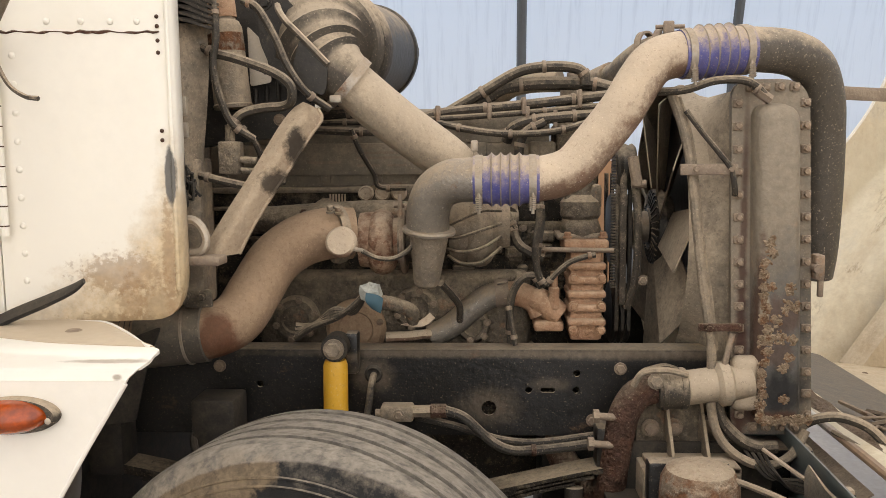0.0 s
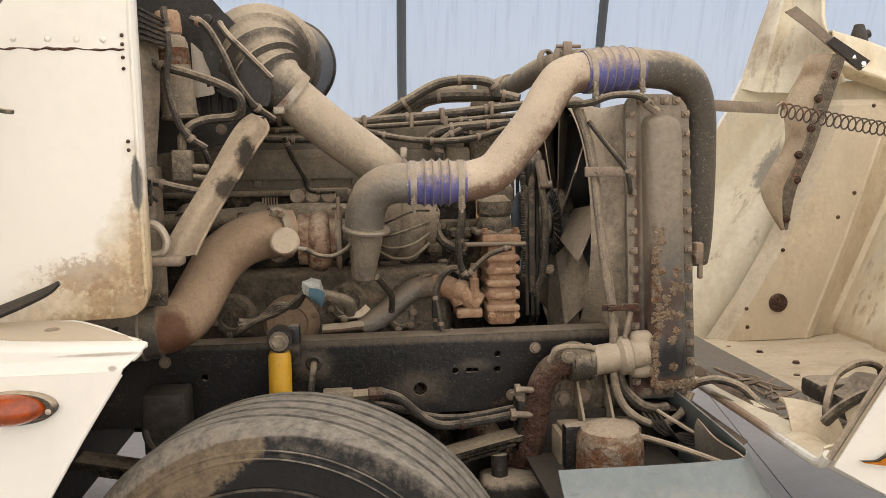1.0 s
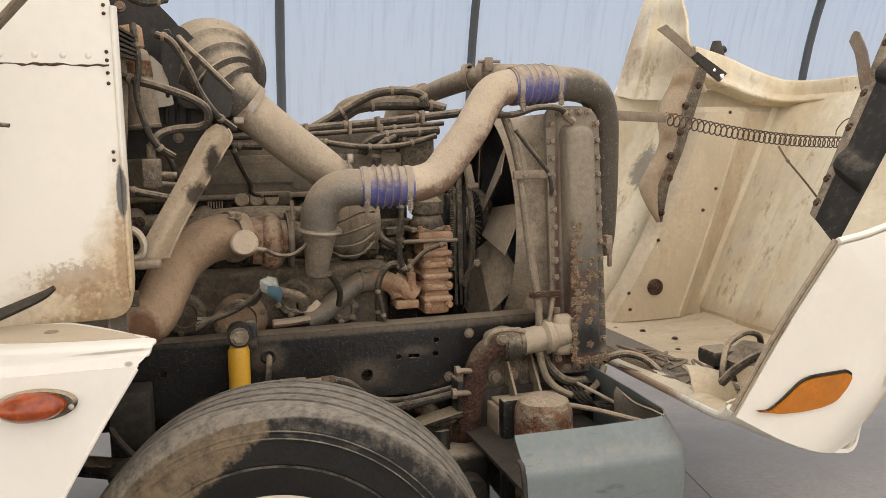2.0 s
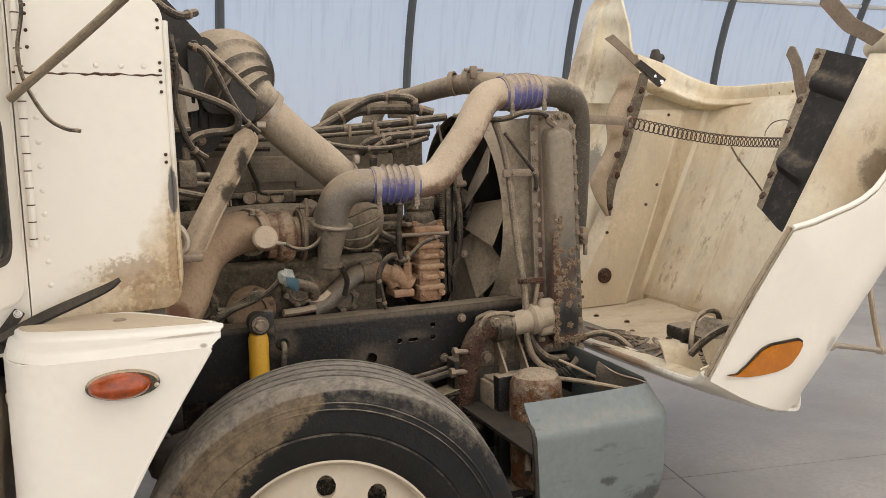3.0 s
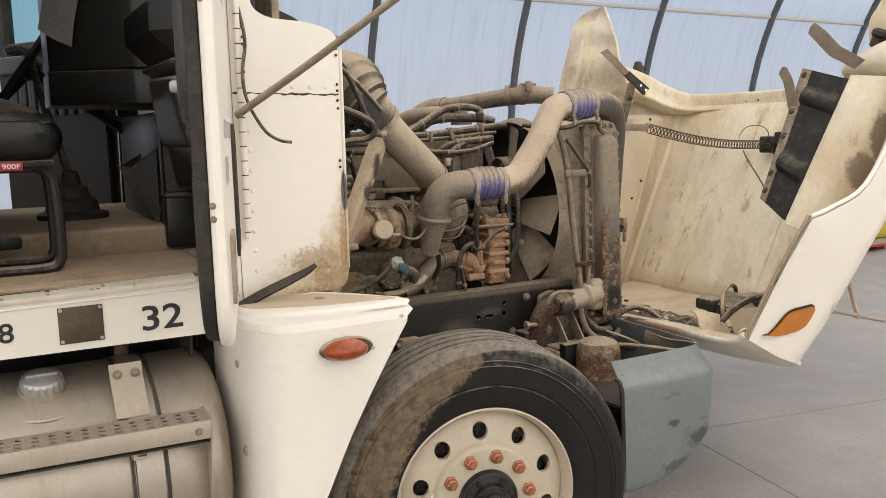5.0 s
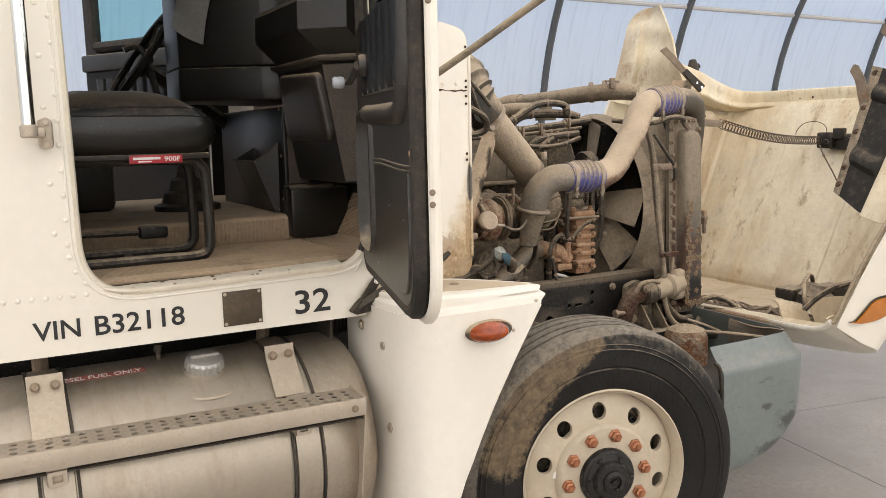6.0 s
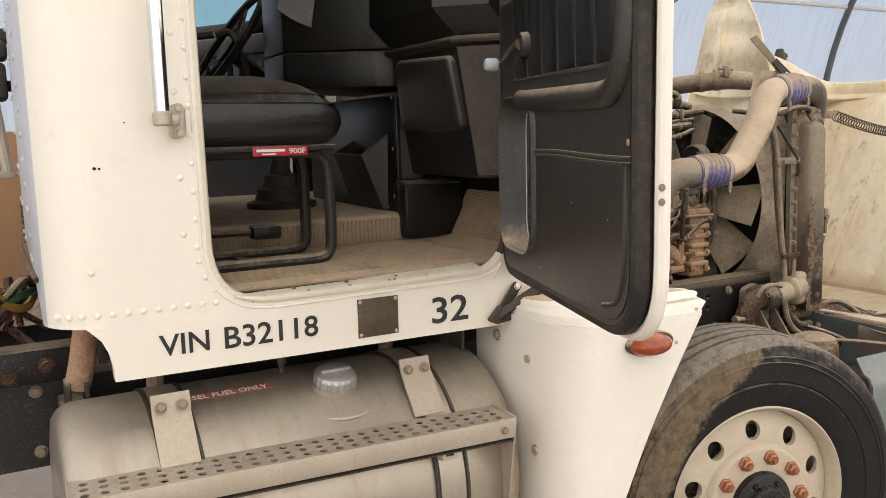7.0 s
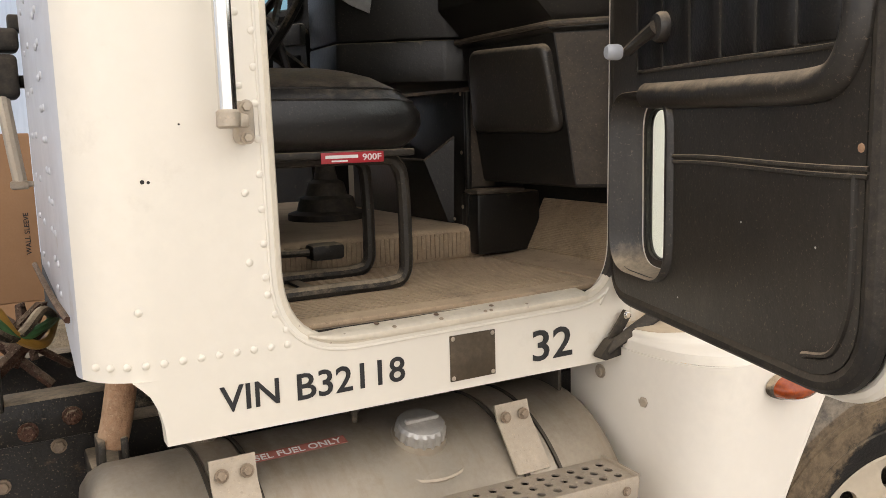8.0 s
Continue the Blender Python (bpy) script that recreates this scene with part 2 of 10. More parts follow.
M_PIPE = surface("dust_coated_pipe", (0.15, 0.072, 0.045), 0.55, 0.1, var=0.35, scale=10, dust=1.35, wash=0.12, lie=-0.18, rust=0.16, bump=0.2, chips=0.34, chip_col=(0.58, 0.52, 0.45), dust_col=(0.56, 0.445, 0.325), spec=0.35, cover=(0.05, 0.40), fleck=0.35)
M_INTAKE = surface("dusty_intake_pipe", (0.19, 0.155, 0.12), 0.55, 0.1, var=0.3, scale=10, dust=1.3, wash=0.45, lie=-0.2, rust=0.04, bump=0.2, chips=0.45, chip_col=(0.58, 0.53, 0.46), dust_col=(0.50, 0.40, 0.29), spec=0.35, cover=(0.08, 0.46))
M_ELBOW = surface("scuffed_aluminium_elbow", (0.20, 0.185, 0.165), 0.45, 0.5, var=0.3, scale=10, dust=1.0, wash=0.26, lie=0.30, rust=0.05, bump=0.2, chips=0.75, chip_col=(0.62, 0.59, 0.53), spec=0.4, cover=(0.1, 0.5))
M_EXH = surface("heat_browned_exhaust_pipe", (0.20, 0.12, 0.078), 0.65, 0.1, var=0.25, scale=7, dust=1.05, wash=0.45, lie=-0.10, rust=0.14, bump=0.2, dust_col=(0.45, 0.31, 0.20), spec=0.25, cover=(0.05, 0.4), fleck=0.2)
stained(M_EXH, [(-0.685, 1.96, 1.11, 0.045, 0.2, 0.065, 0.85), (-0.66, 1.96, 1.08, 0.03, 0.2, 0.03, 0.6)], (0.15, 0.062, 0.034), 22.0, 0.25, 1.2)
M_RUSTY = surface("flaking_rust", (0.085, 0.040, 0.028), 0.9, 0.0, var=0.45, scale=18, dust=0.45, wash=0.10, lie=0.4, rust=0.6, rust_scale=16, rust_col=(0.10, 0.040, 0.024), bump=0.9, spec=0.25)
M_CANRUST = surface("rusty_speckled_canister", (0.25, 0.19, 0.14), 0.8, 0.0, var=0.3, scale=14, dust=1.1, wash=0.06, lie=0.42, rust=0.75, rust_scale=26, rust_col=(0.20, 0.078, 0.032), bump=0.6, spec=0.25)
M_ORANGE = surface("rusty_orange_casting", (0.36, 0.185, 0.105), 0.85, 0.0, var=0.35, scale=16, dust=1.05, wash=0.40, lie=0.25, rust=0.35, rust_scale=24, rust_col=(0.24, 0.095, 0.045), bump=0.4, spec=0.25, cover=(0.3, 0.56), dust_col=(0.52, 0.36, 0.235))
M_TURBO = surface("rust_mottled_housing", (0.34, 0.215, 0.14), 0.8, 0.1, var=0.35, scale=16, dust=0.8, wash=0.22, lie=0.35, rust=0.62, rust_scale=34, rust_col=(0.17, 0.058, 0.026), bump=0.3, spec=0.3, cover=(0.3, 0.6))
M_BLACK = surface("worn_black_frame_paint", (0.0075, 0.008, 0.009), 0.36, 0.0, var=0.35, scale=5, grain=60, dust=0.9, wash=0.02, lie=0.70, chips=0.30, chip_col=(0.20, 0.175, 0.145), bump=0.16, spec=0.4, fleck=0.0, speck=0.2)
stained(M_BLACK, [(-0.325, 2.2, 0.955, 0.050, 0.3, 0.042, 0.5), (-0.005, 2.2, 0.868, 0.075, 0.3, 0.045, 0.38), (-0.10, 2.2, 1.018, 0.5, 0.3, 0.012, 0.5), (0.40, 2.2, 1.015, 0.3, 0.3, 0.014, 0.5), (0.165, 2.2, 0.93, 0.05, 0.3, 0.02, 0.3)], (0.22, 0.17, 0.12), 30.0, 0.45, 1.4)
streaked(M_BLACK, (0.08, 0.07, 0.058), 5.0, 0.56, 0.74, 0.16)
streaked(M_BLACK, (0.19, 0.165, 0.135), 70.0, 0.64, 0.70, 0.5, (1.0, 1.0, 1.0), 2.0)
M_BLACKMET = surface("black_painted_steel", (0.012, 0.0117, 0.0113), 0.45, 0.0, dust=0.8, wash=0.07, lie=0.5, bump=0.12, spec=0.3, speck=0.1)
M_RUBBER = surface("dusty_black_rubber", (0.017, 0.016, 0.015), 0.6, dust=1.1, wash=0.12, lie=0.28, bump=0.15, spec=0.25)
M_BOOT = surface("dust_coated_boot_rubber", (0.018, 0.017, 0.016), 0.6, dust=1.15, wash=0.13, lie=0.24, bump=0.06, spec=0.3, dust_col=(0.44, 0.35, 0.25), cover=(0.0, 0.3), fleck=0.1, rag_by=0.4)
M_HOSE = surface("dusty_hose", (0.026, 0.022, 0.018), 0.6, dust=1.0, wash=0.08, lie=0.30, bump=0.15, dust_col=(0.34, 0.265, 0.185), spec=0.3)
M_RAD = surface("dusty_radiator_tank", (0.062, 0.059, 0.054), 0.42, 0.2, var=0.35, scale=9, dust=1.0, wash=0.46, lie=0.30, rust=0.14, rust_scale=14, bump=0.18, chips=0.25, chip_col=(0.30, 0.24, 0.18), spec=0.4)
stained(M_RAD, [(0.71, 2.08, 1.52, 0.12, 0.2, 0.27, 0.8)], (0.30, 0.245, 0.18), 9.0, 0.5)
stained(M_RAD, [(0.735, 2.08, 1.06, 0.075, 0.2, 0.22, 0.85)], (0.125, 0.122, 0.115), 26.0, 0.5, 1.6)
stained(M_RAD, [(0.74, 2.08, 0.95, 0.07, 0.2, 0.06, 0.9)], (0.022, 0.022, 0.023), 20.0, 0.4, 1.4)
stained(M_RAD, [(0.650, 2.1, 0.98, 0.016, 0.2, 0.24, 0.85), (0.70, 2.1, 0.872, 0.08, 0.2, 0.022, 0.8), (0.648, 2.1, 1.25, 0.009, 0.2, 0.40, 0.75)], (0.085, 0.036, 0.024), 30.0, 0.4)
stained(M_RAD, [(0.682, 2.08, 1.06, 0.013, 0.06, 0.30, 0.75), (0.735, 2.08, 0.872, 0.075, 0.06, 0.03, 0.85), (0.735, 2.08, 1.15, 0.05, 0.06, 0.05, 0.55), (0.73, 2.08, 1.05, 0.04, 0.06, 0.035, 0.5)], (0.11, 0.05, 0.03), 34.0, 0.25, 1.5)
stained(M_RAD, [(0.662, 2.1, 0.94, 0.022, 0.06, 0.035, 0.8), (0.69, 2.08, 1.17, 0.012, 0.06, 0.03, 0.7)], (0.50, 0.42, 0.31), 40.0, 0.25, 1.4)
M_DOWNPIPE = surface("dark_speckled_pipe", (0.045, 0.043, 0.040), 0.5, 0.1, var=0.3, scale=10, dust=1.2, wash=0.14, lie=0.45, bump=0.12, spec=0.35, fleck=0.1, speck=0.6, rag_by=0.5)
M_BRAID = surface("dusty_braided_hose", (0.030, 0.0285, 0.027), 0.7, dust=0.7, wash=0.10, lie=0.6, bump=0.4, grain=220, spec=0.25)
M_GREYSHEET = surface("dark_grey_sheet", (0.10, 0.095, 0.088), 0.6, dust=0.5, wash=0.12, lie=0.95, bump=0.2, spec=0.3, stretch=(1, 6, 1))
M_SHROUD = surface("dusty_fan_shroud", (0.07, 0.06, 0.05), 0.6, dust=1.1, wash=0.55, lie=0.0, bump=0.08, spec=0.3, dust_col=(0.46, 0.365, 0.262))
M_BLADE = surface("dusty_fan_blade", (0.06, 0.052, 0.045), 0.6, dust=0.9, wash=0.45, lie=-0.2, bump=0.08, spec=0.25)
M_BLUE = surface("blue_silicone_hose", (0.028, 0.046, 0.26), 0.45, var=0.2, dust=1.1, wash=0.20, lie=0.18, bump=0.12, scale=12, spec=0.3, fleck=0.3)
M_CLAMP = surface("worn_steel_clamp", (0.42, 0.38, 0.33), 0.42, 0.8, var=0.25, dust=0.8, wash=0.30, rust=0.14)
streaked(M_BLACK, (0.15, 0.085, 0.05), 10.0, 0.60, 0.68, 0.55, (0.6, 1.0, 1.0), 4.0)
M_TYRE = surface("tyre_rubber", (0.0105, 0.0102, 0.010), 0.62, var=0.3, scale=9, grain=120, bump=0.16, dust=0.8, wash=0.02, lie=0.62, dust_col=(0.32, 0.265, 0.20), chips=0.16, chip_col=(0.07, 0.06, 0.05), spec=0.2, fleck=0.0, speck=0.0)
stained(M_TYRE, [(-0.345 + q * math.cos(radians(a)), 1.42, 0.525 + q * math.sin(radians(a)), r, 0.2, r, 0.93) for a, q, r in ((99, 0.47, 0.03), (106, 0.462, 0.045), (116, 0.45, 0.06), (128, 0.44, 0.073), (140, 0.43, 0.082), (152, 0.42, 0.088), (163, 0.42, 0.08))], (0.20, 0.145, 0.09), 30.0, 0.16, 1.7)
stained(M_TYRE, [(-0.345, 1.56, 0.525, 0.487, 50.0, 0.487, 0.62)], (0.31, 0.268, 0.218), 26.0, -0.004, 0.02)
streaked(M_TYRE, (0.012, 0.0115, 0.011), 30.0, 0.46, 0.64, 0.5, (1.0, 2.5, 1.0))
streaked(M_TYRE, (0.012, 0.0115, 0.011), 16.0, 0.50, 0.62, 0.25, (1.0, 1.0, 1.0), 6.0)
M_RIM = surface("cream_painted_wheel", (0.50, 0.42, 0.315), 0.5, var=0.12, scale=9, grain=60, bump=0.04, rust=0.05)
M_NUT = surface("rusty_copper_lug_nut", (0.42, 0.17, 0.09), 0.45, 0.6, var=0.25, rust=0.2, scale=30)
M_HUB = surface("oily_black_hub", (0.02, 0.019, 0.018), 0.3, 0.3, var=0.4, scale=20, bump=0.3)
M_BUMPER = surface("grey_green_bumper_paint", (0.150, 0.174, 0.168), 0.34, var=0.14, scale=5, grain=45, bump=0.03, chips=0.16, chip_col=(0.05, 0.05, 0.045), dust=0.35, wash=0.03, lie=0.75, fleck=0.1, speck=0.0)
streaked(M_BUMPER, (0.05, 0.055, 0.055), 7.0, 0.60, 0.70, 0.6, (1.0, 1.0, 5.0), 2.0)
stained(M_BUMPER, [(0.70, 1.49, 0.50, 0.10, 0.3, 0.035, 0.8), (0.60, 1.49, 0.40, 0.12, 0.3, 0.03, 0.7), (0.52, 1.49, 0.58, 0.03, 0.2, 0.012, 0.8)], (0.035, 0.035, 0.033), 40.0, 0.3, 2.4)
M_TANK = surface("dull_aluminium_tank", (0.43, 0.375, 0.305), 0.34, 0.75, var=0.12, scale=4, grain=90, bump=0.02, dust=0.55, wash=0.10, lie=0.70, dust_col=(0.44, 0.37, 0.28), speck=0.05, fleck=0.0)
streaked(M_TANK, (0.24, 0.155, 0.09), 3.0, 0.50, 0.76, 0.55, (2.2, 0.3, 0.3))
streaked(M_TANK, (0.20, 0.115, 0.06), 9.0, 0.62, 0.78, 0.4, (1.0, 0.4, 0.4), 5.0)
streaked(M_TANK, (0.25, 0.175, 0.11), 5.0, 0.52, 0.70, 0.5, (1.6, 0.35, 0.35), 2.0)
M_STEP = surface("worn_aluminium_step", (0.50, 0.435, 0.355), 0.45, 0.6, var=0.12, scale=12, bump=0.05, dust=0.4, wash=0.1)
M_CAP = surface("scuffed_grey_cap", (0.44, 0.43, 0.41), 0.38, 0.65, var=0.15, scale=25, bump=0.05, dust=0.35, wash=0.10, lie=0.9, chips=0.25, chip_col=(0.62, 0.60, 0.57), speck=0.1, fleck=0.1)
M_YELLOW = surface("yellow_shock_paint", (0.72, 0.37, 0.012), 0.45, var=0.1, scale=12, bump=0.05, chips=0.28, chip_col=(0.30, 0.16, 0.02), dust=0.15, wash=0.2)
M_AMBER = surface("amber_lens", (0.34, 0.05, 0.003), 0.14, var=0.5, scale=40, bump=0.02, coat=0.4, spec=0.4)
M_SIGNAL = surface("orange_signal_lens", (0.50, 0.15, 0.006), 0.18, var=0.2, scale=14, bump=0.02, coat=0.4, spec=0.4)
M_CHROME = surface("chrome", (0.75, 0.73, 0.70), 0.12, 1.0, var=0.05, bump=0.0)
M_VINYL = surface("black_vinyl", (0.007, 0.007, 0.0075), 0.30, var=0.2, scale=14, grain=200, bump=0.1, dust=0.4, wash=0.02, lie=0.9, spec=0.45, fleck=0.0, speck=0.06)
M_PLASTIC = surface("black_dash_plastic", (0.009, 0.0087, 0.0083), 0.46, var=0.3, scale=8, grain=220, bump=0.05, dust=0.7, wash=0.03, lie=0.55, spec=0.25, fleck=0.0, speck=0.06)
M_TRIM = surface("scuffed_door_trim", (0.0125, 0.0122, 0.012), 0.33, var=0.3, scale=7, grain=160, bump=0.05, dust=0.9, wash=0.05, lie=0.52, spec=0.5, fleck=0.25, speck=0.14, rag_by=0.6, cover=(0.1, 0.5))
streaked(M_TRIM, (0.085, 0.074, 0.060), 4.0, 0.54, 0.74, 0.45, (1.0, 1.0, 0.30))
streaked(M_TRIM, (0.13, 0.115, 0.10), 60.0, 0.70, 0.74, 0.6, (1.0, 1.0, 0.5), 3.0)
M_KNOB = surface("pale_grey_plastic", (0.42, 0.44, 0.47), 0.4, var=0.08, scale=30, bump=0.02)
M_BROWNDASH = surface("dust_browned_plastic", (0.030, 0.026, 0.022), 0.5, var=0.3, scale=9, grain=120, bump=0.12, dust=0.9, wash=0.22, lie=0.5, spec=0.35, fleck=0.2, speck=0.25, dust_col=(0.27, 0.20, 0.135), cover=(0.15, 0.55))
M_RAG = surface("grey_plastic_sheet", (0.13, 0.125, 0.115), 0.4, var=0.2, scale=14, bump=0.15)
M_SHIELD = surface("black_shield_plastic", (0.013, 0.0122, 0.0112), 0.6, var=0.2, scale=6, bump=0.03, dust=0.7, wash=0.08, lie=0.80, spec=0.2, speck=0.02, fleck=0.0, dust_col=(0.22, 0.17, 0.12))
M_DASH = surface("dusty_dash_plastic", (0.009, 0.0088, 0.0085), 0.33, var=0.25, scale=8, grain=220, bump=0.05, dust=0.6, wash=0.02, lie=0.6, spec=0.4, fleck=0.0, speck=0.06)
M_MAT = surface("dusty_rubber_mat", (0.24, 0.172, 0.115), 0.8, var=0.25, scale=8, dust=1.3, wash=0.5, lie=0.4, bump=0.1, dust_col=(0.50, 0.37, 0.245), fleck=0.2)
M_RUBSEAL = plain("black_rubber_seal", (0.014, 0.0135, 0.013), 0.6, dust=0.14, wash=0.15, spec=0.25, speck=0.05, fleck=0.0)
M_BRACKET = surface("rusty_bracket_steel", (0.18, 0.13, 0.10), 0.7, 0.3, rust=0.3, dust=0.7, wash=0.35, bump=0.2)
M_SPRING = surface("dark_spring_steel", (0.11, 0.08, 0.06), 0.55, 0.5, rust=0.3)
M_GUARD = surface("tan_dusty_guard_plate", (0.24, 0.155, 0.10), 0.75, 0.1, var=0.2, rust=0.35, rust_scale=12, dust=1.0, wash=0.55, lie=-0.2, chips=0.2, chip_col=(0.07, 0.055, 0.045), bump=0.15, spec=0.2, fleck=0.15, cover=(0.1, 0.4))
stained(M_GUARD, [(-0.468, 2.00, 1.585, 0.022, 0.2, 0.05, 0.92), (-0.515, 1.97, 1.50, 0.035, 0.2, 0.028, 0.85)], (0.035, 0.028, 0.022), 34.0, 0.25, 2.0)
M_LETTER = plain("black_lettering", (0.015, 0.015, 0.016), 0.5)
M_GHOST = plain("faded_grey_lettering", (0.42, 0.405, 0.385), 0.6)
M_REDLBL = plain("red_label", (0.42, 0.02, 0.03), 0.4)
M_REDTXT = plain("faded_red_sticker", (0.40, 0.13, 0.10), 0.6)
M_WHITELBL = plain("white_print", (0.75, 0.73, 0.70), 0.5)
M_PLATE = surface("brown_engraved_plate", (0.10, 0.075, 0.05), 0.45, 0.5, var=0.3, scale=25, bump=0.05)
M_BATTEN = plain("pale_batten", (0.52, 0.50, 0.48), 0.6)
M_STEELPOST = plain("galvanised_frame", (0.10, 0.105, 0.11), 0.5, 0.3)
M_CARD = surface("brown_cardboard", (0.34, 0.185, 0.095), 0.85, var=0.08, scale=4, bump=0.03)
M_BAG = surface("yellow_plastic_bag", (0.55, 0.45, 0.05), 0.45, var=0.15, scale=6, bump=0.1)
M_TEAL = plain("teal_cloth", (0.045, 0.10, 0.125), 0.8)
M_SILL = surface("stained_sill_strip", (0.74, 0.665, 0.54), 0.45, 0.05, var=0.10, scale=10, bump=0.04, rust=0.06, rust_scale=24, dust=0.3, wash=0.05, lie=0.8, speck=0.05, fleck=0.05)
M_FOIL = surface("crumpled_label", (0.40, 0.40, 0.345), 0.6, var=0.35, scale=30, bump=0.4)

# window and vent glass
M_GLASS, gnt, gb = nodes_of("tinted_glass")
gb.inputs["Base Color"].default_value = (0.80, 0.90, 0.89, 1)
gb.inputs["Roughness"].default_value, gb.inputs["Transmission Weight"].default_value, gb.inputs["IOR"].default_value = 0.03, 1.0, 1.05

M_TINT, tnt, tb = nodes_of("teal_tinted_glass")
tb.inputs["Base Color"].default_value = (0.42, 0.72, 0.76, 1)
tb.inputs["Roughness"].default_value, tb.inputs["Transmission Weight"].default_value, tb.inputs["IOR"].default_value = 0.03, 1.0, 1.05

# hall skin: white film that lets the daylight through
M_SKIN, knt, kb = nodes_of("translucent_film")
ktc = knt.nodes.new("ShaderNodeTexCoord")
kmp = knt.nodes.new("ShaderNodeMapping")
kmp.inputs["Scale"].default_value = (9.0, 0.8, 0.5)
knt.links.new(ktc.outputs["Object"], kmp.inputs["Vector"])
kf = noise_fac(knt, kmp.outputs["Vector"], 2.2, 0.50, 0.72, 8.0, 0.7)
kcol = mixed(knt, kf, (0.89, 0.935, 1.0), (0.77, 0.81, 0.88))
ktr, kdf, kmx = (knt.nodes.new(k) for k in ("ShaderNodeBsdfTranslucent", "ShaderNodeBsdfDiffuse", "ShaderNodeMixShader"))
knt.links.new(kcol, ktr.inputs["Color"])
knt.links.new(kcol, kdf.inputs["Color"])
kmx.inputs[0].default_value = 0.12
knt.links.new(ktr.outputs[0], kmx.inputs[1])
knt.links.new(kdf.outputs[0], kmx.inputs[2])
knt.links.new(kmx.outputs[0], knt.nodes["Material Output"].inputs["Surface"])

# smooth concrete with tyre marks and stains
M_FLOOR = surface("worn_concrete", (0.335, 0.298, 0.262), 0.42, var=0.20, scale=1.6, grain=35, bump=0.02, dust=0.0)
stained(M_FLOOR, [(2.6, 3.2, 0, 1.3, 0.5, 1, 0.5), (4.0, 2.4, 0, 1.2, 0.35, 1, 0.4), (1.9, 1.2, 0, 0.5, 0.3, 1, 0.4)], (0.20, 0.19, 0.185), 2.2, 0.6)
streaked(M_FLOOR, (0.20, 0.165, 0.13), 1.1, 0.50, 0.72, 0.45)
streaked(M_FLOOR, (0.12, 0.11, 0.10), 14.0, 0.62, 0.74, 0.5)
streaked(M_FLOOR, (0.42, 0.39, 0.36), 3.0, 0.58, 0.75, 0.4, (1, 1, 1), 4.0)


# ---- mesh helpers ----
def bm_new():
    return bmesh.new()


def merge(bm, other):
    me = bpy.data.meshes.new("tmp")
    other.to_mesh(me)
    bm.from_mesh(me)
    bpy.data.meshes.remove(me)
    other.free()
    return bm


def merged(*bms):
    bm = bms[0]
    for o in bms[1:]:
        merge(bm, o)
    return bm


def box(lo, hi, bev=0.0, seg=2):
    bm = bmesh.new()
    c = [(a + b) / 2 for a, b in zip(lo, hi)]
    s = [abs(b - a) for a, b in zip(lo, hi)]
    bmesh.ops.create_cube(bm, size=1.0, matrix=Matrix.Translation(c) @ Matrix.Diagonal((*s, 1)))
    if bev:
        bmesh.ops.bevel(bm, geom=bm.edges[:], offset=min(bev, min(s) * 0.45), segments=seg, profile=0.5, affect="EDGES")
    return bm


def spline(pts, n=8):
    """Points along a smooth line through pts (Catmull-Rom); pts may carry further numbers."""
    p = [np.array(q, float) for q in pts]
    if len(p) < 3:
        return p
    p = [2 * p[0] - p[1], *p, 2 * p[-1] - p[-2]]
    out = []
    for i in range(1, len(p) - 2):
        a, b, c, d = p[i - 1:i + 3]
        for k in range(n):
            t = k / n
            out.append(0.5 * (2 * b + (c - a) * t + (2 * a - 5 * b + 4 * c - d) * t * t + (3 * b - a - 3 * c + d) * t ** 3))
    out.append(p[-2])
    return out


def tube(pts, r, seg=14, n=6, cap=True, flat=1.0):
    """A round bar or pipe along pts; a fourth number in a point is its own radius."""
    path = spline(pts, n) if n > 1 else [np.array(q, float) for q in pts]
    bm = bmesh.new()
    rings, up = [], None
    for i, q in enumerate(path):
        a, b = path[max(0, i - 1)], path[min(len(path) - 1, i + 1)]
        d = Vector(b[:3] - a[:3]).normalized()
        if up is None:
            up = d.orthogonal().normalized()
        up = (up - d * up.dot(d)).normalized()
        side = d.cross(up)
        rad = q[3] if len(q) > 3 else r
        rings.append([bm.verts.new(Vector(q[:3]) + (up * math.cos(2 * math.pi * k / seg) + side * flat * math.sin(2 * math.pi * k / seg)) * rad) for k in range(seg)])
    for r0, r1 in zip(rings, rings[1:]):
        for k in range(seg):
            bm.faces.new((r0[k], r0[(k + 1) % seg], r1[(k + 1) % seg], r1[k]))
    if cap:
        bm.faces.new(rings[0][::-1])
        bm.faces.new(rings[-1])
    bmesh.ops.recalc_face_normals(bm, faces=bm.faces[:])
    return bm


def basis(axis):
    z = Vector(axis).normalized()
    x = (Vector((0, 0, 1)) if abs(z.z) < 0.9 else Vector((1, 0, 0))).cross(z).normalized()
    return x, z.cross(x), z


